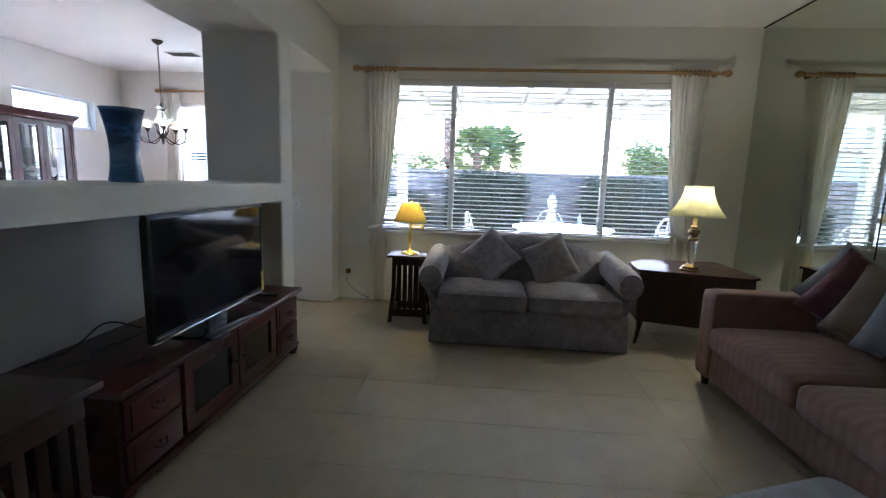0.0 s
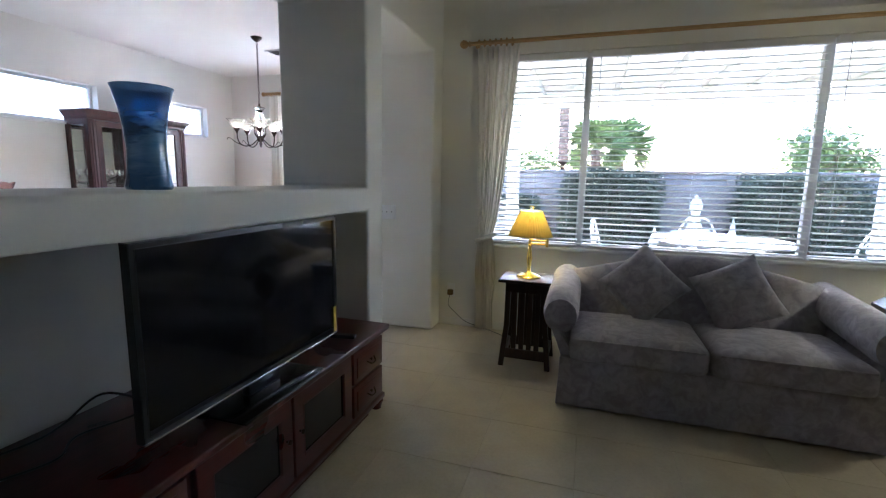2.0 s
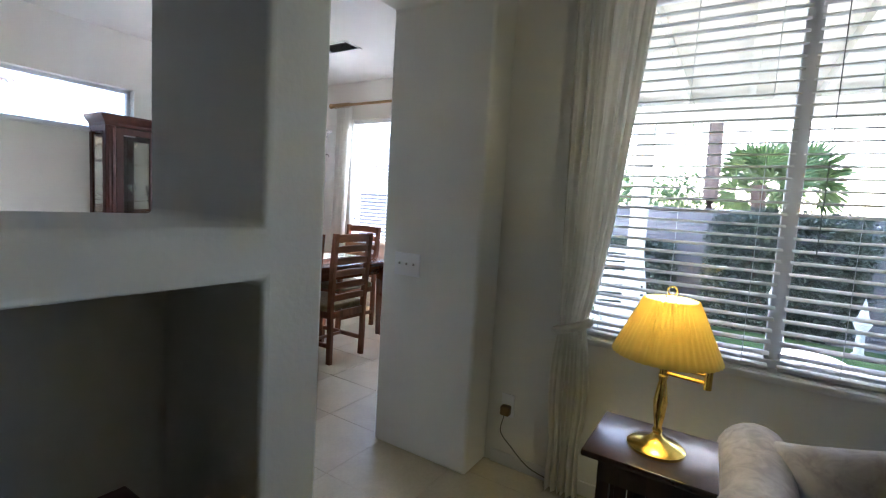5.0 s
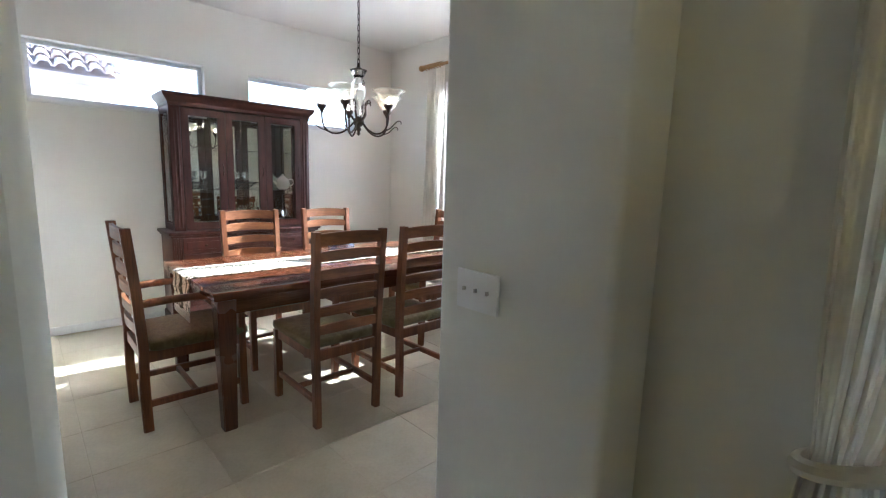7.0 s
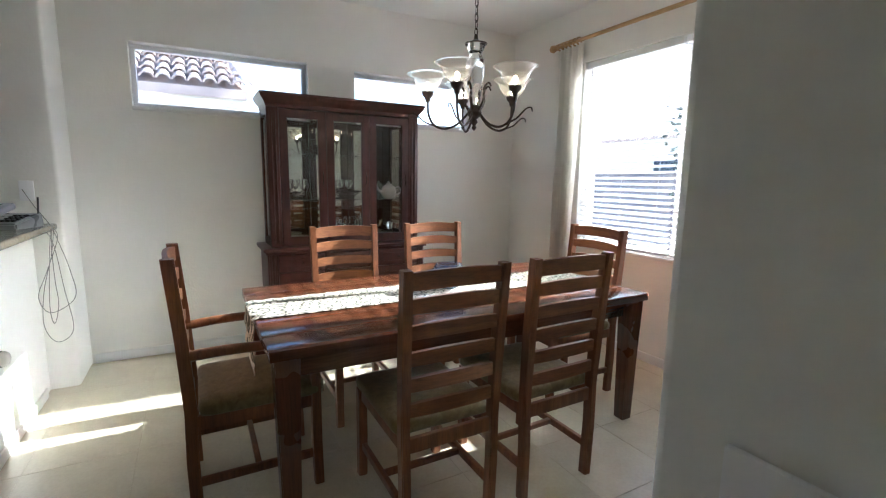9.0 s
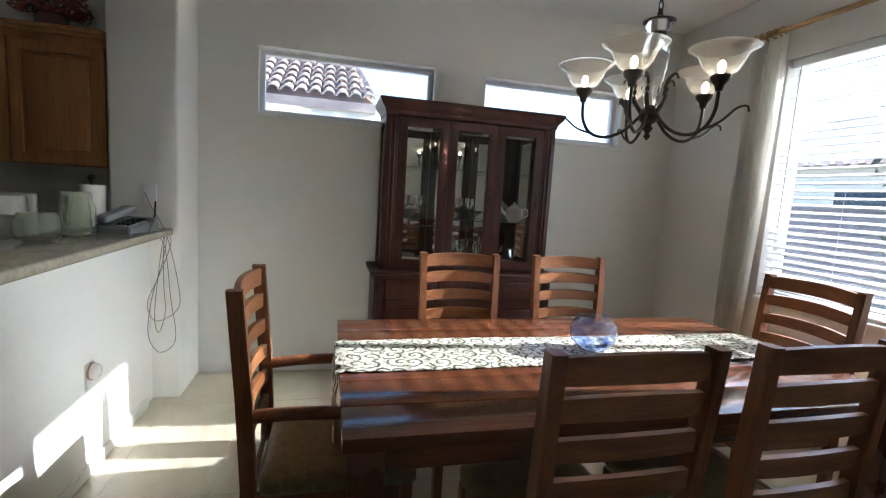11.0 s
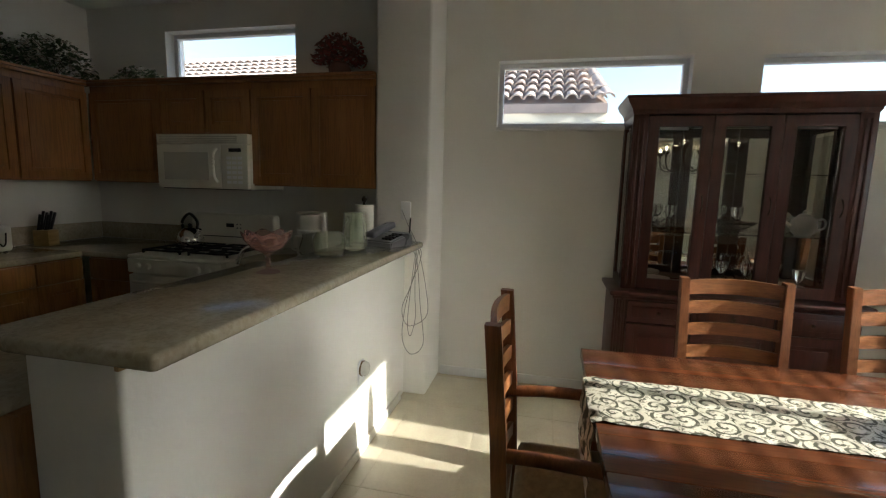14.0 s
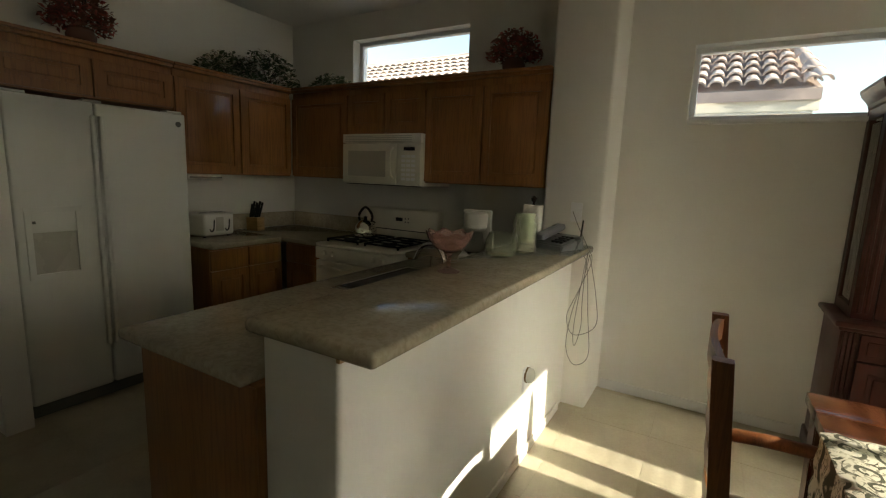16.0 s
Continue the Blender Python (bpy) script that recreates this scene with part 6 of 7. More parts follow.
ts = empty("toaster", "white four-slot toaster on the worktop", "toaster", "", pose(-4.72, 0.42, 0.92, 0, 0, 5))
part("body", B((-0.14, -0.1, 0.012), (0.14, 0.12, 0.19), 0.025, 4), APPLIANCE, ts)
for x in (-0.07, 0.07):
    part("lever", tube(bmesh.new(), smooth_path([(x - 0.02, 0.121, 0.14), (x - 0.01, 0.126, 0.07), (x + 0.01, 0.126, 0.05), (x + 0.02, 0.121, 0.07)], 4), 0.005, 6), BLACK, ts)
    part("slot", B((x - 0.05, -0.02, 0.1895), (x + 0.05, 0.0, 0.191)), BLACK, ts)
    part("slot", B((x - 0.05, 0.03, 0.1895), (x + 0.05, 0.05, 0.191)), BLACK, ts)
part("panel", B((-0.035, 0.1195, 0.05), (0.035, 0.1225, 0.16), 0.001), CREAMGREY, ts)
for x in (-0.11, 0.11):
    part("foot", lathe(bmesh.new(), [(0.012, 0), (0.012, 0.013)], (x, 0.08, 0), 10), BLACK, ts)

kb = empty("knife_block", "wooden knife block holding black-handled knives", "knife block", "", pose(-5.20, 0.36, 0.92, 0, 0, 12))
part("block", box(bmesh.new(), (-0.05, -0.06, 0.0), (0.05, 0.06, 0.12), 0.006), RODWOOD, kb)
for k in range(7):
    x, y = -0.036 + 0.024 * (k % 4), -0.03 + 0.035 * (k // 4)
    part("knife_handle", tube(bmesh.new(), [(x, y, 0.1), (x * 1.3, y + 0.04, 0.24 + 0.012 * (k % 3))], 0.0095, 6), BLACK, kb)

hood = empty("under_cabinet_light", "slim white fixture under the wall cabinet", "light fixture", "", pose(-4.62, 0.5, 1.416))
part("housing", B((-0.14, -0.06, -0.045), (0.14, 0.06, 0.0), 0.006), APPLIANCE, hood)
part("strip", B((-0.13, 0.06, -0.03), (0.13, 0.064, -0.015), 0.001), CORD, hood)

# on the bar
cm = empty("coffee_maker", "white coffee maker with a glass carafe", "coffee maker", "", pose(-5.28, 2.55, 0.92, 0, 0, 20))
part("base", B((-0.1, -0.1, 0.0), (0.12, 0.1, 0.035), 0.01, 3), APPLIANCE, cm)
part("column", B((-0.1, -0.1, 0.035), (-0.03, 0.1, 0.33), 0.012, 3), APPLIANCE, cm)
part("filter_head", lathe(bmesh.new(), [(0.06, 0.2), (0.078, 0.22), (0.08, 0.3), (0.07, 0.318), (0.02, 0.325)], (0.035, 0, 0), 24), APPLIANCE, cm)
cf = part("carafe", lathe(bmesh.new(), shell([(0.05, 0.038), (0.068, 0.06), (0.07, 0.1), (0.05, 0.16), (0.048, 0.185)], 0.003), (0.035, 0, 0), 24), CRYSTAL, cm, "clear glass carafe")
part("carafe_handle", tube(bmesh.new(), smooth_path([(0.06, -0.05, 0.175), (0.085, -0.1, 0.17), (0.09, -0.105, 0.1), (0.07, -0.06, 0.08)], 5), 0.007, 8), APPLIANCE, cf)

PINK = clear("pink_glass", (1.0, 0.74, 0.69), 0.03, 1.12)
PINK.node_tree.nodes["Principled BSDF"].inputs["Transmission Weight"].default_value = 0.86
GREENISH = clear("greenish_glass", (0.93, 0.97, 0.86), 0.04, 1.35)
GREENISH.node_tree.nodes["Principled BSDF"].inputs["Transmission Weight"].default_value = 0.93
bm = bmesh.new()
prof = [(0.055, 0.0), (0.05, 0.006), (0.012, 0.02), (0.009, 0.05), (0.013, 0.062), (0.009, 0.075), (0.02, 0.09), (0.07, 0.115), (0.098, 0.15), (0.11, 0.185)]
seg = 48
rings = []
for s in (0, 1):
    for j, (r, z) in enumerate(prof if s == 0 else list(reversed(prof[6:]))):
        row = []
        for i in range(seg):
            a = 2 * math.pi * i / seg
            k = 0.008 * math.cos(a * 8) * max(0, (r - 0.06) / 0.05)
            rr = r - (0.003 if s else 0) + k
            row.append(bm.verts.new((rr * math.cos(a), rr * math.sin(a), z + (0.003 if s else 0) + k)))
        rings.append(row)
for a, c in zip(rings, rings[1:]):
    for i in range(seg):
        bm.faces.new((a[i], a[(i + 1) % seg], c[(i + 1) % seg], c[i]))
bm.faces.new(rings[0])
bm.faces.new(rings[-1])
compote = tagged(part("glass_compote", bm, PINK, sharp=70), "pink glass footed dish with a fluted rim on the bar", "dish")
compote.matrix_basis = pose(-4.12, 3.0, 1.08) @ Matrix.Scale(0.88, 4)
crock("glass_bowl", [(0.045, 0.0), (0.07, 0.01), (0.085, 0.05), (0.08, 0.09), (0.066, 0.115), (0.068, 0.12)], (-4.62, 3.02, 1.08), GREENISH, "round greenish glass bowl on the bar", "bowl", 0.003)
pit = empty("glass_pitcher", "ribbed greenish glass pitcher on the bar", "pitcher", "", pose(-4.84, 3.06, 1.08))
part("body", lathe(bmesh.new(), shell([(0.055, 0.0), (0.062, 0.01)] + [(0.062 - 0.012 * k / 9 + 0.003 * (k % 2), 0.02 + 0.018 * k) for k in range(10)] + [(0.055, 0.2), (0.06, 0.21)], 0.003), (0, 0, 0), 28), GREENISH, pit)
part("handle", tube(bmesh.new(), smooth_path([(-0.03, -0.045, 0.18), (-0.06, -0.085, 0.17), (-0.065, -0.09, 0.09), (-0.04, -0.05, 0.05)], 5), 0.007, 8), GREENISH, pit)
pt = empty("paper_towel_holder", "white paper towel roll on a dark upright holder", "paper towels", "", pose(-5.18, 2.98, 1.08))
part("roll", lathe(bmesh.new(), [(0.058, 0.012), (0.06, 0.02), (0.06, 0.235), (0.058, 0.24), (0.018, 0.24)], (0, 0, 0), 28), WHITECERAM, pt)
part("holder", lathe(bmesh.new(), [(0.07, 0.0), (0.07, 0.01), (0.008, 0.012), (0.008, 0.255), (0.016, 0.265), (0.018, 0.28), (0.01, 0.292), (0.001, 0.295)], (0, 0, 0), 20), BRONZE, pt)
crock("glass_jar", [(0.045, 0.0), (0.055, 0.01), (0.055, 0.13), (0.04, 0.16), (0.042, 0.2)], (-4.99, 3.02, 1.08), GREENISH, "clear ribbed glass jar on the bar", "jar", 0.003)

ph = empty("telephone", "silver cordless telephone on its base", "telephone", "", pose(-5.13, 3.16, 1.08, 0, 0, 70) @ Matrix.Diagonal((1.22, 1.22, 1.3, 1)))
bm = bmesh.new()
vs = [bm.verts.new(p) for p in ((-0.09, -0.09, 0), (0.09, -0.09, 0), (0.09, 0.09, 0), (-0.09, 0.09, 0), (-0.085, -0.085, 0.025), (0.085, -0.085, 0.025), (0.085, 0.085, 0.06), (-0.085, 0.085, 0.06))]
for f in ((0, 1, 2, 3), (4, 5, 6, 7), (0, 1, 5, 4), (1, 2, 6, 5), (2, 3, 7, 6), (3, 0, 4, 7)):
    bm.faces.new([vs[i] for i in f])
bmesh.ops.bevel(bm, geom=bm.edges[:], offset=0.006, segments=2, affect="EDGES")
part("base", bm, SILVERP := plain("silver_plastic", (0.22, 0.23, 0.24), 0.3, 0.3, var=0.04), ph)
hs = part("handset", box(bmesh.new(), (-0.075, -0.09, 0.055), (-0.02, 0.09, 0.085), 0.01, 3, Matrix.Rotation(radians(14), 4, "X")), SILVERP, ph)
part("display", box(bmesh.new(), (-0.065, 0.02, 0.088), (-0.03, 0.06, 0.0945), 0, 2, Matrix.Rotation(radians(14), 4, "X")), BLACK, hs)
bm = bmesh.new()
for i in range(3):
    for j in range(4):
        box(bm, (0.005 + 0.022 * i, -0.06 + 0.026 * j, 0.03 + 0.005 * j), (0.02 + 0.022 * i, -0.043 + 0.026 * j, 0.041 + 0.005 * j), 0.002, 1)
part("keypad", bm, BLACK, ph)
part("antenna", tube(bmesh.new(), [(0.075, 0.075, 0.055), (0.078, 0.08, 0.13)], 0.004, 6), BLACK, ph)
wall_plate("wall_socket", pose(-5.39, 3.19, 1.28, 0, 0, 90), 1, "ivory wall socket on the pillar with cords plugged in", "socket")
loops = [
    [(-5.3, 3.19, 1.29), (-5.27, 3.24, 1.2), (-5.25, 3.31, 1.08), (-5.26, 3.335, 1.0), (-5.25, 3.27, 0.8), (-5.2, 3.23, 0.66), (-5.15, 3.29, 0.57), (-5.1, 3.42, 0.66), (-5.15, 3.4, 0.82), (-5.22, 3.33, 1.05)],
    [(-5.22, 3.33, 1.05), (-5.2, 3.31, 0.9), (-5.15, 3.27, 0.7), (-5.12, 3.26, 0.5), (-5.14, 3.31, 0.39), (-5.18, 3.38, 0.45), (-5.17, 3.36, 0.7), (-5.2, 3.32, 1.0), (-5.14, 3.27, 1.062), (-5.16, 3.2, 1.062)],
    [(-5.2, 3.325, 1.058), (-5.19, 3.318, 0.95), (-5.22, 3.31, 0.75), (-5.24, 3.31, 0.6), (-5.16, 3.3, 0.5), (-5.1, 3.3, 0.62), (-5.14, 3.315, 0.9), (-5.18, 3.325, 1.058)],
]
for p in loops:
    tagged(part("phone_cord", tube(bmesh.new(), smooth_path(p, 8), 0.002, 6), CORD), "thin telephone cord looped over the end of the bar", "cord")
so = wall_plate("wall_socket", pose(-4.62, 3.19, 0.47, 0, 0, 180), 1, "white socket with a round plug-in night light", "socket")
nl = empty("night_light", "round pale plug-in night light", "night light", "", pose(-4.62, 3.2, 0.49))
part("body", lathe(bmesh.new(), [(0.035, 0.0), (0.038, 0.02), (0.03, 0.035), (0.012, 0.042), (0.001, 0.043)], (0, 0, 0), 20, Matrix.Rotation(radians(-90), 3, "X")), WHITECERAM, nl)
part("rim", lathe(bmesh.new(), [(0.04, 0.0), (0.041, 0.008), (0.036, 0.009)], (0, 0, 0), 20, Matrix.Rotation(radians(-90), 3, "X")), ANTIQUE, nl)


# leafy arrangements on top of the cabinets
LEAF = plain("silk_leaf", (0.075, 0.115, 0.05), 0.6, var=0.3, coarse=30)
BERRY = plain("dried_red_flowers", (0.44, 0.11, 0.085), 0.8, var=0.3, coarse=40)
DRIED = plain("dried_brown_leaf", (0.2, 0.08, 0.055), 0.8, var=0.3, coarse=40)
PALE = plain("pale_blossom", (0.55, 0.5, 0.4), 0.8, var=0.1)
POT = plain("terracotta_pot", (0.16, 0.07, 0.05), 0.8, var=0.15)


def leaves(n, rx, ry, rz, size, rng, low=0.0):
    """Many small folded leaves within a half ellipsoid."""
    vs, fs = [], []
    for _ in range(n):
        a, b, r = rng.uniform(0, 2 * math.pi), rng.uniform(low, 1), rng.uniform(0.35, 1.0) ** 0.6
        h = math.sqrt(max(0, 1 - b * b))
        c = Vector((rx * r * h * math.cos(a), ry * r * h * math.sin(a), rz * r * b))
        s = size * rng.uniform(0.6, 1.25)
        m = Euler((rng.uniform(-0.9, 0.9), rng.uniform(-0.9, 0.9), rng.uniform(0, 6.28))).to_matrix()
        k = len(vs)
        for p in ((0, -s, 0), (0.45 * s, -0.1 * s, 0.12 * s), (0, 0.1 * s, 0), (-0.45 * s, -0.1 * s, 0.12 * s), (0, s, -0.12 * s)):
            vs.append(c + m @ Vector(p))
        fs += [(k, k + 1, k + 2), (k, k + 2, k + 3), (k + 1, k + 4, k + 2), (k + 2, k + 4, k + 3)]
    me = bpy.data.meshes.new("leaves")
    me.from_pydata(vs, [], fs)
    return me


def arrangement(at, rx, ry, rz, seed, flower, label, pot=True, n=420):
    rng = random.Random(seed)
    t = empty("flower_arrangement", label, "plant", "cabinet top plants", pose(*at))
    base = 0.0
    if pot:
        part("pot", lathe(bmesh.new(), [(0.05, 0.0), (0.075, 0.03), (0.08, 0.07), (0.065, 0.1), (0.07, 0.11)], (0, 0, 0), 18), POT, t)
        base = 0.1
    for name, mat, k, size in (("foliage", DRIED if flower is BERRY else LEAF, n, 0.026), ("blossoms", flower, n * 3 // 4, 0.022 if flower is BERRY else 0.017)):
        me = leaves(k, rx, ry, rz, size, rng, -0.1)
        me.materials.append(mat)
        ob = new(name, me)
        ob.parent = t
        ob.location = (0, 0, base + 0.02)
        tagged(ob, kind="stuff")
    bm = bmesh.new()
    for k in range(14):
        a = rng.uniform(0, 6.28)
        e = Vector((rx * 0.8 * math.cos(a), ry * 0.8 * math.sin(a), base + rz * rng.uniform(0.3, 0.9)))
        tube(bm, smooth_path([(0, 0, base * 0.8), (e.x * 0.4, e.y * 0.4, e.z * 0.7), tuple(e)], 3), 0.0025, 4)
    tagged(part("stems", bm, BRONZE, t), kind="stuff")
    return t


CT = 2.178
arrangement((KX + 0.2, 2.62, CT), 0.15, 0.2, 0.2, 3, BERRY, "dried red and brown flower arrangement on the cabinets")
arrangement((-3.93, 0.42, CT), 0.2, 0.15, 0.24, 5, BERRY, "dried red flower arrangement above the refrigerator", n=480)
arrangement((-4.95, 0.42, CT), 0.3, 0.16, 0.2, 7, PALE, "trailing green silk plant with pale blossoms", False, 500)
arrangement((-5.3, 0.45, CT), 0.34, 0.2, 0.29, 9, PALE, "trailing green silk plant with pale blossoms", False, 620)
arrangement((-5.6, 0.9, CT), 0.16, 0.22, 0.12, 11, PALE, "trailing green silk plant with pale blossoms", False, 300)
# ---- outdoors ----
CONCRETE = plain("patio_concrete", (0.62, 0.6, 0.57), 0.85, var=0.08, coarse=0.8, fine=60, bump=0.3, dist=0.004)
GRAVEL = plain("desert_gravel", (0.42, 0.38, 0.34), 0.95, var=0.2, coarse=6, fine=45, bump=1.0, dist=0.02)
BLOCK = plain("block_wall", (0.23, 0.215, 0.225), 0.9, var=0.08, coarse=1.5, fine=70, bump=0.4, dist=0.004)
STUCCO = plain("cream_stucco", (0.7, 0.66, 0.56), 0.9, var=0.05, coarse=1, fine=80, bump=0.4, dist=0.004)
PATIOWHITE = plain("white_metal", (0.8, 0.8, 0.78), 0.4, var=0.04)
CLAY = plain("roof_tile", (0.6, 0.5, 0.45), 0.9, var=0.35, coarse=2.2, fine=50, bump=0.3, dist=0.004)
nt = CLAY.node_tree
tile_info = nt.nodes.new("ShaderNodeObjectInfo")
bsdf = nt.nodes["Principled BSDF"]
nt.links.new(mixed(nt, bsdf.inputs["Base Color"].links[0].from_socket, ramp(nt, tile_info.outputs["Random"], [(0.0, (0.62, 0.56, 0.53)), (1.0, (1.1, 1.08, 1.05))]), 1.0, "MULTIPLY"), bsdf.inputs["Base Color"])
HEDGE = plain("hedge_leaf", (0.07, 0.085, 0.06), 0.8, var=0.3, coarse=12)
PALMLEAF = plain("palm_leaf", (0.14, 0.19, 0.05), 0.55, var=0.3, coarse=10)
TRUNK = plain("palm_trunk", (0.2, 0.13, 0.09), 0.95, var=0.25, coarse=14, fine=60, bump=0.8, dist=0.01)
GRASS = plain("lawn", (0.1, 0.16, 0.035), 0.9, var=0.25, coarse=5, fine=120, bump=0.8, dist=0.01)

bm = bmesh.new()
bmesh.ops.create_grid(bm, x_segments=2, y_segments=2, size=600, matrix=pose(0, 0, -0.16))
tagged(part("ground", bm, GRAVEL), "pale desert gravel ground", "ground", kind="structure")
tagged(part("patio_slab", B((-1.92, 5.05, -0.16), (6.5, 9.0, -0.06), 0.01), CONCRETE), "sunlit concrete patio slab", "patio", kind="structure")
tagged(part("lawn", B((-3.0, 9.05, -0.16), (5.0, 10.1, -0.1), 0.01), GRASS), "narrow strip of green lawn", "lawn", kind="structure")

# patio roof on posts
cover = empty("patio_cover", "cream patio roof on square posts", "patio cover", "", pose(1.8, 7.2, 0))
part("roof", B((-3.6, -2.1, 2.78), (4.6, 2.0, 2.86), 0.01), STUCCO, cover)
for k in range(14):
    x = -3.5 + 0.6 * k
    part("rafter", B((x - 0.03, -2.1, 2.66), (x + 0.03, 1.95, 2.779), 0.004), STUCCO, cover)
part("beam", B((-3.6, 1.35, 2.46), (4.6, 1.5, 2.659), 0.01), STUCCO, cover)
for x in (-3.3, 1.75, 4.4):
    part("post", B((x - 0.09, 1.34, -0.06), (x + 0.09, 1.52, 2.46), 0.012), STUCCO, cover)

# block wall with courses
gw = tagged(part("garden_wall", B((-14.0, 11.0, -0.16), (14.0, 11.19, 1.50)), BLOCK), "grey-pink concrete block garden wall", "wall", kind="structure")
tagged(part("wall_cap", B((-14.0, 10.97, 1.501), (14.0, 11.22, 1.56), 0.008), BLOCK), "flat cap on the garden wall", "wall", kind="structure")
blk_bm = box(bmesh.new(), (-0.196, -0.008, -0.096), (0.196, 0.008, 0.096), 0.004, 1)
blk = bpy.data.meshes.new("block")
blk_bm.to_mesh(blk)
blk_bm.free()
blk.materials.append(BLOCK)
for r in range(8):
    for c in range(24):
        b = new("block", blk)
        b.parent = gw
        b.location = (-3.4 + 0.4 * c + (0.2 if r % 2 else 0), 10.994, -0.02 + 0.2 * r)


def bush(name, at, rx, ry, rz, n, size, seed, mat, label, cat="bush", core=0.72):
    rng = random.Random(seed)
    t = empty(name, label, cat, "garden hedges" if cat == "hedge" else "", pose(*at))
    vs, fs = [], []
    for _ in range(n):
        # boxy clump with an uneven surface
        d = Vector((rng.gauss(0, 1), rng.gauss(0, 1), rng.gauss(0, 1)))
        d.normalize()
        k = max(abs(d.x), abs(d.y), abs(d.z))
        d = d / (k ** 0.75)
        r = rng.uniform(core, 1.0) * (1 + 0.16 * noise.noise(d * 2.3 + Vector((seed, 0, 0))))
        c = Vector((d.x * rx * r, d.y * ry * r, rz + d.z * rz * r))
        s = size * rng.uniform(0.6, 1.3)
        m = Euler((rng.uniform(-1.2, 1.2), rng.uniform(-1.2, 1.2), rng.uniform(0, 6.28))).to_matrix()
        q = len(vs)
        for p in ((0, -s, 0), (0.5 * s, 0, 0.15 * s), (0, s, 0), (-0.5 * s, 0, 0.15 * s)):
            vs.append(c + m @ Vector(p))
        fs += [(q, q + 1, q + 2), (q, q + 2, q + 3)]
    me = bpy.data.meshes.new("foliage")
    me.from_pydata(vs, [], fs)
    me.materials.append(mat)
    ob = new("foliage", me)
    ob.parent = t
    tagged(ob, kind="stuff")
    bm = bmesh.new()
    for k in range(9):
        a = rng.uniform(0, 6.28)
        tube(bm, smooth_path([(0.1 * math.cos(a), 0.1 * math.sin(a), -0.02), (0.3 * rx * math.cos(a), 0.3 * ry * math.sin(a), rz * 0.7), (0.6 * rx * math.cos(a), 0.6 * ry * math.sin(a), rz * 1.4)], 3), 0.02, 5, 0.006)
    part("branches", bm, TRUNK, t)
    return t


bush("hedge", (0.1, 10.45, -0.16), 0.95, 0.42, 0.86, 15000, 0.036, 21, HEDGE, "clipped dark green hedge against the garden wall", "hedge")
bush("hedge", (3.25, 10.45, -0.16), 1.05, 0.42, 0.83, 15000, 0.036, 22, HEDGE, "clipped dark green hedge against the garden wall", "hedge")
bush("hedge", (-1.75, 10.5, -0.16), 0.55, 0.38, 0.6, 8000, 0.036, 23, HEDGE, "clipped dark green hedge against the garden wall", "hedge")


def broad_tree(at, h, r, seed, label, n=5200, mat=None):
    rng = random.Random(seed)
    t = empty("tree", label, "tree", "", pose(*at))
    bm = bmesh.new()
    tube(bm, smooth_path([(0, 0, -0.1), (0.05, 0.03, h * 0.25), (0.02, -0.04, h * 0.5), (0.06, 0.02, h * 0.8)], 5), 0.11, 10, 0.03)
    ends = []
    for k in range(12):
        a, z0 = k * 2.4, h * rng.uniform(0.3, 0.65)
        e = Vector((r * 0.75 * math.cos(a), r * 0.75 * math.sin(a), z0 + h * rng.uniform(0.1, 0.35)))
        tube(bm, smooth_path([(0.03, 0, z0), (e.x * 0.5, e.y * 0.5, z0 + (e.z - z0) * 0.4), tuple(e)], 4), 0.035, 6, 0.008)
        ends.append(e)
    part("trunk", bm, TRUNK, t)
    vs, fs = [], []
    for _ in range(n):
        e = rng.choice(ends)
        d = Vector((rng.gauss(0, 0.3), rng.gauss(0, 0.3), rng.gauss(0, 0.24))) * r
        c = e + d
        s = 0.06 * rng.uniform(0.6, 1.4)
        m = Euler((rng.uniform(-1.3, 1.3), rng.uniform(-1.3, 1.3), rng.uniform(0, 6.28))).to_matrix()
        q = len(vs)
        for p in ((0, -s, 0), (0.45 * s, 0, 0.1 * s), (0, s, 0), (-0.45 * s, 0, 0.1 * s)):
            vs.append(c + m @ Vector(p))
        fs += [(q, q + 1, q + 2), (q, q + 2, q + 3)]
    me = bpy.data.meshes.new("crown")
    me.from_pydata(vs, [], fs)
    me.materials.append(mat or HEDGE)
    ob = new("crown", me)
    ob.parent = t
    tagged(ob, kind="stuff")
    return t


broad_tree((4.5, 12.6, -0.1), 2.8, 0.68, 31, "leafy green tree behind the garden wall", 4200, PALMLEAF)
broad_tree((-5.0, 10.2, -0.1), 2.5, 0.7, 33, "leafy green tree outside the dining window", 3600)
broad_tree((-2.4, 14.5, -0.1), 2.6, 1.2, 35, "leafy green tree behind the garden wall", 3600, PALMLEAF)


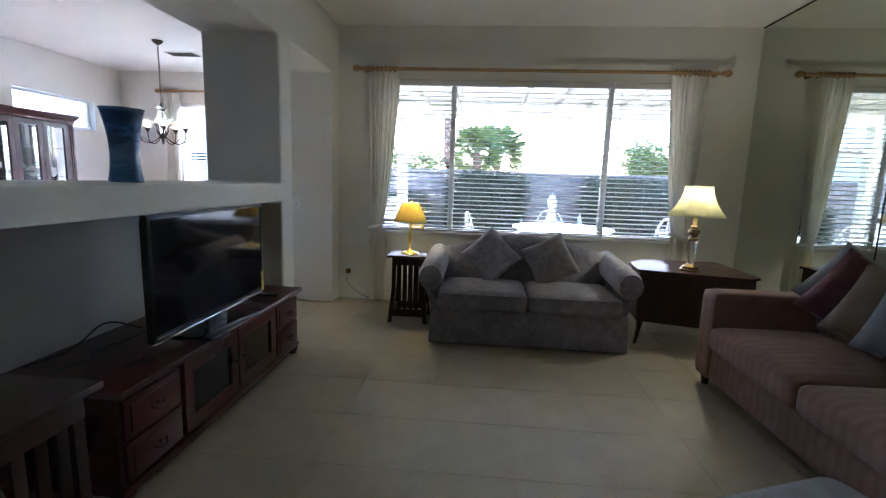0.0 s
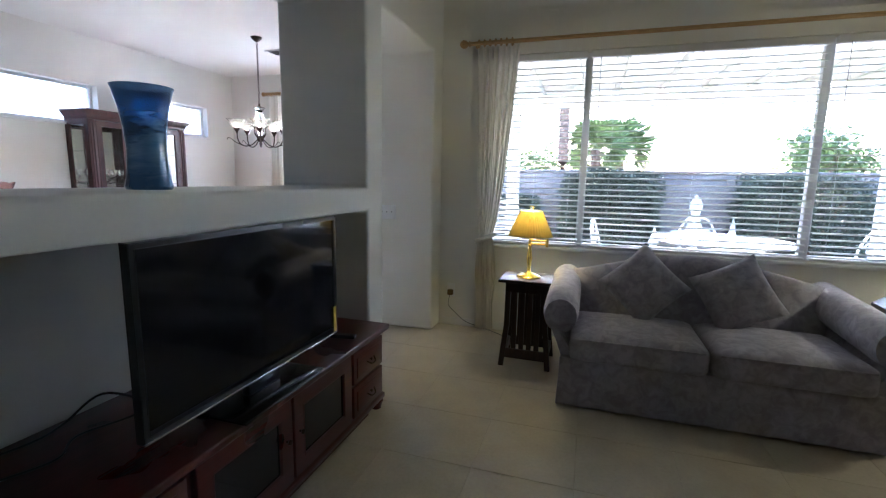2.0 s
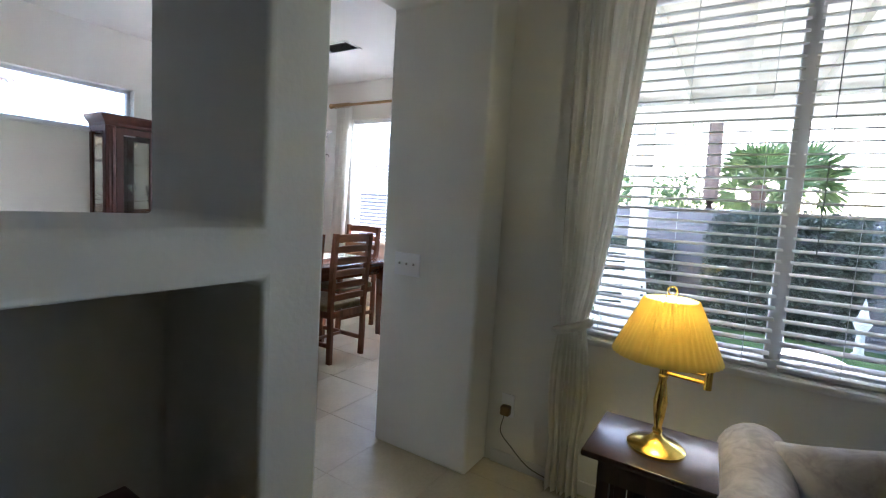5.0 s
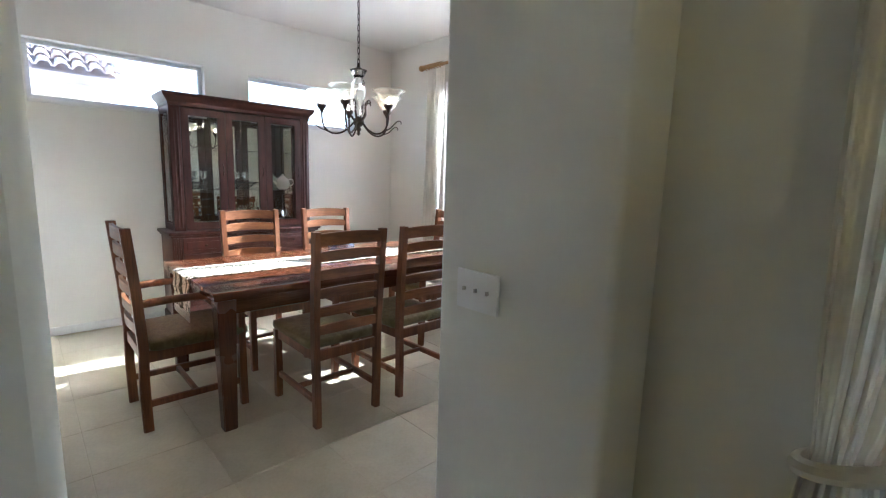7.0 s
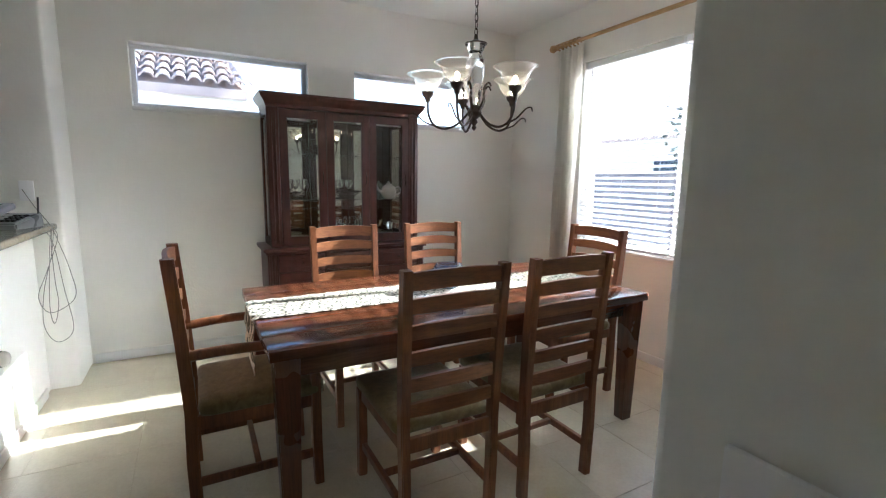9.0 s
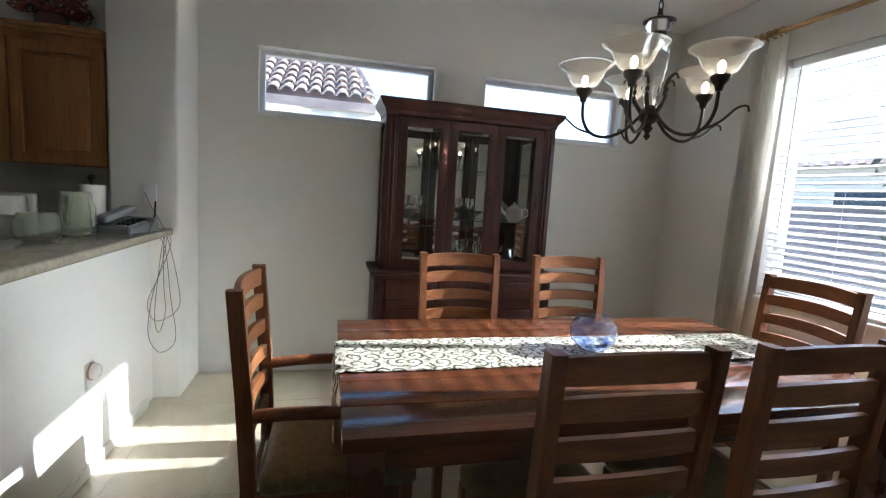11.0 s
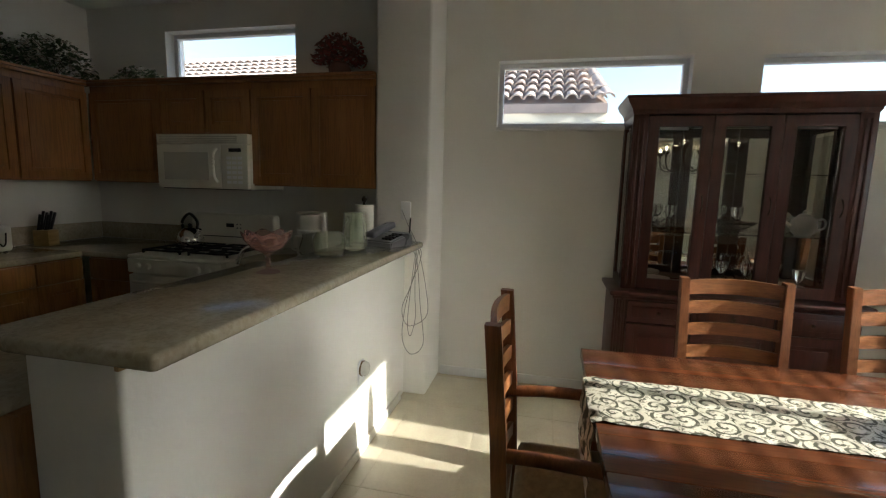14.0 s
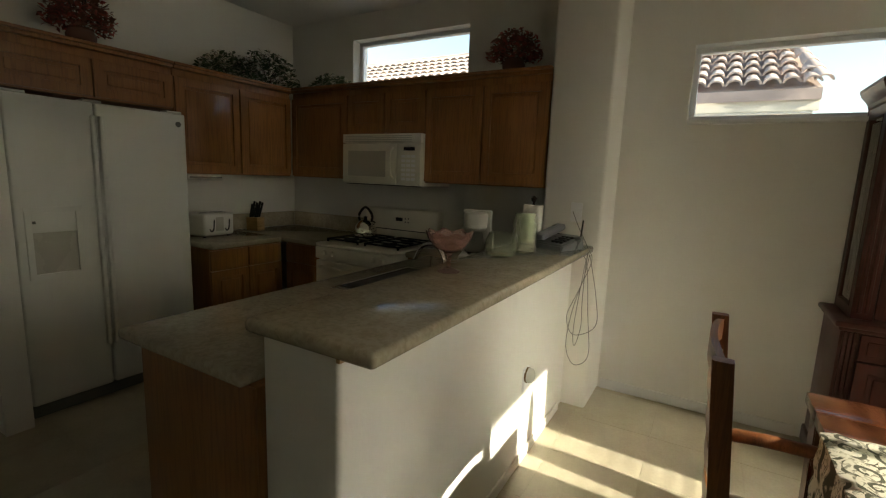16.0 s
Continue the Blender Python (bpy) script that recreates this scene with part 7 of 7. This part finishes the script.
def fan_palm(at, h, r, seed, label):
    rng = random.Random(seed)
    t = empty("palm_tree", label, "tree", "garden palms", pose(*at))
    bm = bmesh.new()
    n = 16
    tube(bm, [(0.05 * math.sin(k * 0.2), 0, -0.1 + (h + 0.1) * k / n) for k in range(n + 1)], 0.14, 10, 0.12)
    for k in range(66):
        a, z = k * 2.399, h * k / 60
        tube(bm, [(0.12 * math.cos(a), 0.12 * math.sin(a), z), (0.155 * math.cos(a), 0.155 * math.sin(a), z + 0.05)], 0.012, 4, 0.006)
    part("trunk", bm, TRUNK, t)
    vs, fs = [], []
    for f in range(30):
        a, el = f * 2.399, radians(rng.uniform(-35, 70))
        d = Vector((math.cos(a) * math.cos(el), math.sin(a) * math.cos(el), math.sin(el)))
        side = Matrix.Rotation(rng.uniform(-1.1, 1.1), 3, d) @ d.cross(Vector((0, 0, 1))).normalized()
        up = side.cross(d)
        c0 = Vector((0, 0, h)) + d * r * 0.45
        for k in range(17):
            b = radians(-85 + 170 * k / 16)
            w = (d * math.cos(b) + side * math.sin(b))
            tip = c0 + w * r * 0.6 - Vector((0, 0, 0.12 * r * rng.random()))
            base = w.cross(up).normalized() * 0.026
            q = len(vs)
            midp = (c0 + tip) / 2 + up * 0.02
            vs += [c0, midp + base * 1.3, tip, midp - base * 1.3]
            fs += [(q, q + 1, q + 2), (q, q + 2, q + 3)]
        q = len(vs)
        s = side * 0.012
        vs += [Vector((0, 0, h)) + s, Vector((0, 0, h)) - s, c0 - s, c0 + s]
        fs.append((q, q + 1, q + 2, q + 3))
    me = bpy.data.meshes.new("crown")
    me.from_pydata(vs, [], fs)
    me.materials.append(PALMLEAF)
    ob = new("crown", me)
    ob.parent = t
    tagged(ob, kind="stuff")
    return t


fan_palm((-1.0, 12.6, -0.1), 3.9, 0.9, 41, "tall fan palm with a thick brown trunk")
fan_palm((-0.2, 13.2, -0.1), 2.2, 0.95, 42, "low bushy fan palm behind the garden wall")
fan_palm((0.4, 14.2, -0.1), 2.3, 1.1, 43, "low bushy fan palm behind the garden wall")


# white garden furniture
def patio_chair(m):
    t = empty("patio_chair", "ornate white metal patio chair with a scrolled back", "chair", "patio chairs", m)
    part("seat", lathe(bmesh.new(), [(0.02, 0.42), (0.22, 0.42), (0.225, 0.43), (0.22, 0.44), (0.02, 0.442)], (0, 0, 0), 24), PATIOWHITE, t)
    for a in (45, 135, 225, 315):
        c, s = math.cos(radians(a)), math.sin(radians(a))
        part("leg", tube(bmesh.new(), smooth_path([(0.19 * c, 0.19 * s, 0.42), (0.17 * c, 0.17 * s, 0.2), (0.23 * c, 0.23 * s, 0.0)], 5), 0.012, 6), PATIOWHITE, t)
    part("back_hoop", tube(bmesh.new(), smooth_path([(-0.2, 0.17, 0.43), (-0.24, 0.22, 0.65), (-0.14, 0.26, 0.86), (0, 0.27, 0.9), (0.14, 0.26, 0.86), (0.24, 0.22, 0.65), (0.2, 0.17, 0.43)], 6), 0.013, 6), PATIOWHITE, t)
    for s in (-1, 1):
        sp = []
        for k in range(26):
            a, r = k * 0.42, 0.085 - 0.0028 * k
            sp.append((s * (0.1 + r * math.cos(a)), 0.235, 0.66 + r * math.sin(a)))
        part("scroll", tube(bmesh.new(), sp, 0.009, 6), PATIOWHITE, t)
    part("back_bar", tube(bmesh.new(), [(0, 0.2, 0.44), (0, 0.24, 0.66), (0, 0.268, 0.89)], 0.009, 6), PATIOWHITE, t)
    return t


pc = patio_chair(pose(1.22, 8.0, -0.06))
copy_thing(pc, pose(0.05, 7.0, -0.06, 0, 0, 80))
copy_thing(pc, pose(2.6, 7.2, -0.06, 0, 0, -80))
pt2 = empty("patio_table", "round white patio table in the sun", "table", "", pose(1.25, 7.1, -0.06))
part("tabletop", lathe(bmesh.new(), [(0.02, 0.70), (0.74, 0.70), (0.76, 0.71), (0.75, 0.725), (0.02, 0.727)], (0, 0, 0), 48), PATIOWHITE, pt2)
part("pedestal", lathe(bmesh.new(), [(0.28, 0.0), (0.28, 0.02), (0.08, 0.06), (0.045, 0.2), (0.06, 0.4), (0.045, 0.6), (0.1, 0.7)], (0, 0, 0), 20), PATIOWHITE, pt2)

ch = empty("chaise_longue", "white reclining patio lounge chair", "lounge chair", "", pose(-1.35, 7.6, -0.06, 0, 0, 25))
part("seat_frame", box(box(bmesh.new(), (-0.3, -1.0, 0.32), (-0.27, 0.35, 0.37), 0.01), (0.27, -1.0, 0.32), (0.3, 0.35, 0.37), 0.01), PATIOWHITE, ch)
part("pad", roundbox(bmesh.new(), (-0.27, -0.98, 0.363), (0.27, 0.34, 0.43), 0.03, 8), PATIOWHITE, ch, "white seat pad", sharp=85)
for k in range(12):
    y = -0.98 + 0.11 * k
    part("strap", B((-0.28, y, 0.35), (0.28, y + 0.07, 0.362), 0.003), PATIOWHITE, ch)
for k in range(8):
    y, z = 0.35 + 0.045 * k, 0.4 + 0.085 * k
    part("back_strap", box(bmesh.new(), (-0.28, y, z), (0.28, y + 0.02, z + 0.065), 0.003, 2, Matrix.Rotation(radians(-28), 4, "X")), PATIOWHITE, ch)
for s in (-1, 1):
    part("back_rail", tube(bmesh.new(), [(s * 0.29, 0.33, 0.34), (s * 0.29, 0.74, 1.12)], 0.018, 8), PATIOWHITE, ch)
    for y in (-0.8, 0.3):
        part("leg", tube(bmesh.new(), [(s * 0.285, y, 0.34), (s * 0.3, y + 0.05, 0.0)], 0.016, 8), PATIOWHITE, ch)
    part("armrest", tube(bmesh.new(), smooth_path([(s * 0.33, 0.42, 0.52), (s * 0.34, 0.1, 0.58), (s * 0.33, -0.2, 0.5), (s * 0.3, -0.25, 0.35)], 5), 0.016, 8), PATIOWHITE, ch)

ft = empty("garden_fountain", "white tiered garden fountain with a slim finial", "fountain", "", pose(1.45, 9.6, -0.16))
part("column", lathe(bmesh.new(), [(0.2, 0.0), (0.22, 0.1), (0.09, 0.2), (0.07, 0.5), (0.1, 0.62), (0.12, 0.75), (0.06, 0.95), (0.09, 1.05), (0.1, 1.15), (0.04, 1.25), (0.001, 1.3)], (0, 0, 0), 20), PATIOWHITE, ft)
part("basin", lathe(bmesh.new(), shell([(0.08, 0.52), (0.3, 0.6), (0.36, 0.66)], 0.02), (0, 0, 0), 28), PATIOWHITE, ft)
for x, h in ((0.85, 0.75), (2.05, 0.95)):
    orn = tagged(part("garden_finial", lathe(bmesh.new(), [(0.1, 0.0), (0.1, 0.05), (0.05, 0.1), (0.04, h * 0.45), (0.09, h * 0.6), (0.05, h * 0.72), (0.03, h * 0.85), (0.001, h)], (0, 0, 0), 16), PATIOWHITE), "slim white garden ornament on the gravel", "ornament")
    orn.location = (x, 9.7, -0.16)


# the neighbour's house, with a barrel tile roof, outside the west windows
EAVE_X, EAVE_Z, RISE, RAKE = -8.9, 2.585, 0.5, 0.12
RUN, YN, YS = 3.6, 4.80, -5.0
house = empty("neighbour_house", "cream stucco neighbouring house with a clay barrel tile roof", "house", "", pose(0, 0, 0))
part("wall", B((-13.5, YS + 0.5, -0.16), (EAVE_X - 0.45, YN - 0.45, EAVE_Z - 0.18), 0.01), STUCCO, house)
part("fascia", B((EAVE_X - 0.10, YS, EAVE_Z - 0.25), (EAVE_X - 0.04, YN, EAVE_Z - 0.015), 0.006), STUCCO, house)
part("soffit", B((EAVE_X - 0.5, YS, EAVE_Z - 0.28), (EAVE_X - 0.05, YN - 0.05, EAVE_Z - 0.251)), STUCCO, house)
bm = bmesh.new()
a = [bm.verts.new(p) for p in ((EAVE_X, YS, EAVE_Z - 0.02), (EAVE_X, YN, EAVE_Z - 0.02), (EAVE_X - RUN, YN - RAKE * RUN, EAVE_Z - 0.02 + RISE * RUN), (EAVE_X - RUN, YS, EAVE_Z - 0.02 + RISE * RUN))]
b = [bm.verts.new(v.co - Vector((0.0, 0, 0.12))) for v in a]
n = [bm.verts.new(p) for p in ((EAVE_X - RUN * 2, YN, EAVE_Z - 0.02), (EAVE_X - RUN * 2, YN, EAVE_Z - 0.14))]
bm.faces.new(a)
bm.faces.new(b)
for i in range(4):
    bm.faces.new((a[i], a[(i + 1) % 4], b[(i + 1) % 4], b[i]))
bm.faces.new((a[1], n[0], a[2]))
bm.faces.new((b[1], n[1], b[2]))
bm.faces.new((a[1], n[0], n[1], b[1]))
roof = part("roof", bm, CLAY, house, "weathered clay barrel tiles")
# one barrel tile: a tapered half pipe lying along the slope
slope = math.atan(RISE)
tl = bmesh.new()
rows = []
for j, (x, k) in enumerate(((0.0, 1.0), (-0.4, 0.6))):
    for t_ in (0, 0.02):
        rows.append([tl.verts.new((x, (0.088 * k - t_) * math.cos(math.pi * i / 8), (0.07 * k - t_) * math.sin(math.pi * i / 8))) for i in range(9)])
for p, q in ((0, 2), (1, 3), (0, 1), (2, 3)):
    for i in range(8):
        tl.faces.new((rows[p][i], rows[p][i + 1], rows[q][i + 1], rows[q][i]))
bmesh.ops.recalc_face_normals(tl, faces=tl.faces)
tile2 = bpy.data.meshes.new("roof_tile")
tl.to_mesh(tile2)
tl.free()
tile2.materials.append(CLAY)
tile2.shade_smooth()
tile2.set_sharp_from_angle(angle=radians(40))
count, far_tiles = 0, []
course = 0.33
for r in range(11):
    for c in range(66):
        d = course * r
        y = YN - 0.10 - 0.18 * c
        x = EAVE_X + 0.04 - d * math.cos(slope)
        if y > YN - RAKE * (EAVE_X - x) - 0.05 or y < (0.6 if r > 2 else -0.4) or count >= 300:
            if y < YN - RAKE * (EAVE_X - x) - 0.05 and y > -5 and r < 10:
                far_tiles.append(pose(x, y, EAVE_Z + d * math.sin(slope) + 0.035, 0, math.degrees(slope) - 4.0, 0.8 * math.sin(r * 5 + c * 3)))
            continue
        o = new("roof_tile", tile2)
        o.parent = roof
        o.matrix_basis = pose(x, y, EAVE_Z + d * math.sin(slope) + 0.035, 0, math.degrees(slope) - 4.0, 0.8 * math.sin(r * 5 + c * 3))
        count += 1
vs, fs = [], []
for m in far_tiles:
    k = len(vs)
    vs += [m @ v.co for v in tile2.vertices]
    fs += [[k + i for i in p.vertices] for p in tile2.polygons]
me = bpy.data.meshes.new("tile_rest")
me.from_pydata(vs, [], fs)
me.materials.append(CLAY)
rest_tiles = tagged(new("tile_rest", me), kind="stuff")
rest_tiles.parent = roof
# hip ridge tiles
for r in range(13):
    o = new("ridge_tile", tile2)
    o.parent = roof
    k = 0.3 * r
    o.matrix_basis = pose(EAVE_X - k, YN - RAKE * k, EAVE_Z + RISE * k + 0.05, 0, math.degrees(slope) + 3, 7)

# houses and a tree line far off
def far_house(m, w, d, label):
    t = empty("far_house", label, "house", "far houses", m)
    part("wall", B((-w / 2, -d / 2, -0.16), (w / 2, d / 2, 2.7), 0.01), STUCCO, t)
    bm = bmesh.new()
    o = 0.5
    e = [bm.verts.new(p) for p in ((-w / 2 - o, -d / 2 - o, 2.7), (w / 2 + o, -d / 2 - o, 2.7), (w / 2 + o, d / 2 + o, 2.7), (-w / 2 - o, d / 2 + o, 2.7))]
    r = [bm.verts.new(p) for p in ((-w / 2 + d / 2, 0, 2.7 + d * 0.22), (w / 2 - d / 2, 0, 2.7 + d * 0.22))]
    bm.faces.new((e[0], e[1], r[1], r[0]))
    bm.faces.new((e[1], e[2], r[1]))
    bm.faces.new((e[2], e[3], r[0], r[1]))
    bm.faces.new((e[3], e[0], r[0]))
    bm.faces.new(e)
    rf = part("roof", bm, CLAY, t)
    bm = bmesh.new()
    n = int((w + 1) / 0.32)
    for i in range(n):
        x = -w / 2 - o + 0.32 * i
        top = min(1.0, (x + w / 2 + o) / (d / 2 + o), (w / 2 + o - x) / (d / 2 + o))
        if top > 0.05:
            tube(bm, [(x, -d / 2 - o, 2.72), (x, -d / 2 - o + (d / 2 + o) * top, 2.72 + d * 0.22 * top)], 0.1, 6)
    tagged(part("tile_rows", bm, CLAY, rf), kind="stuff")
    for x in (-w * 0.3, w * 0.1):
        part("window", B((x, -d / 2 - 0.03, 0.9), (x + 1.2, -d / 2 + 0.02, 2.1), 0.02), DARKGLASS, t)


far_house(pose(-12.5, 21.0, 0), 13.0, 9.0, "cream neighbouring house with a clay tile roof behind the garden")
# ---- floor tiles ----
PITCH = 0.457
tile_bm = box(bmesh.new(), (-PITCH / 2 + 0.0012, -PITCH / 2 + 0.0012, -0.0035), (PITCH / 2 - 0.0012, PITCH / 2 - 0.0012, 0.0), 0.001, 1)
tile_me = bpy.data.meshes.new("tile")
tile_bm.to_mesh(tile_me)
tile_bm.free()
tile_me.materials.append(TILE)
rest, laid = bmesh.new(), 0
for i in range(-14, 6):
    for j in range(-11, 13):
        x, y = 0.2 + PITCH * (i + 0.5), 1.925 + PITCH * (j + 0.5)
        if not (FAR - 0.15 < x < EAST + 0.15 and -2.7 < y < NORTH + 0.15):
            continue
        if laid < 300 and y > 0.9 and (y < LIVING_N + 0.3 or x < -1.9):
            t = new("tile", tile_me)
            t.parent = floor
            t.location = (x, y, 0)
            laid += 1
        else:
            box(rest, (x - PITCH / 2 + 0.0012, y - PITCH / 2 + 0.0012, -0.0035), (x + PITCH / 2 - 0.0012, y + PITCH / 2 - 0.0012, 0))
tagged(part("tile_rest", rest, TILE, floor), "beige ceramic tiles", kind="stuff")
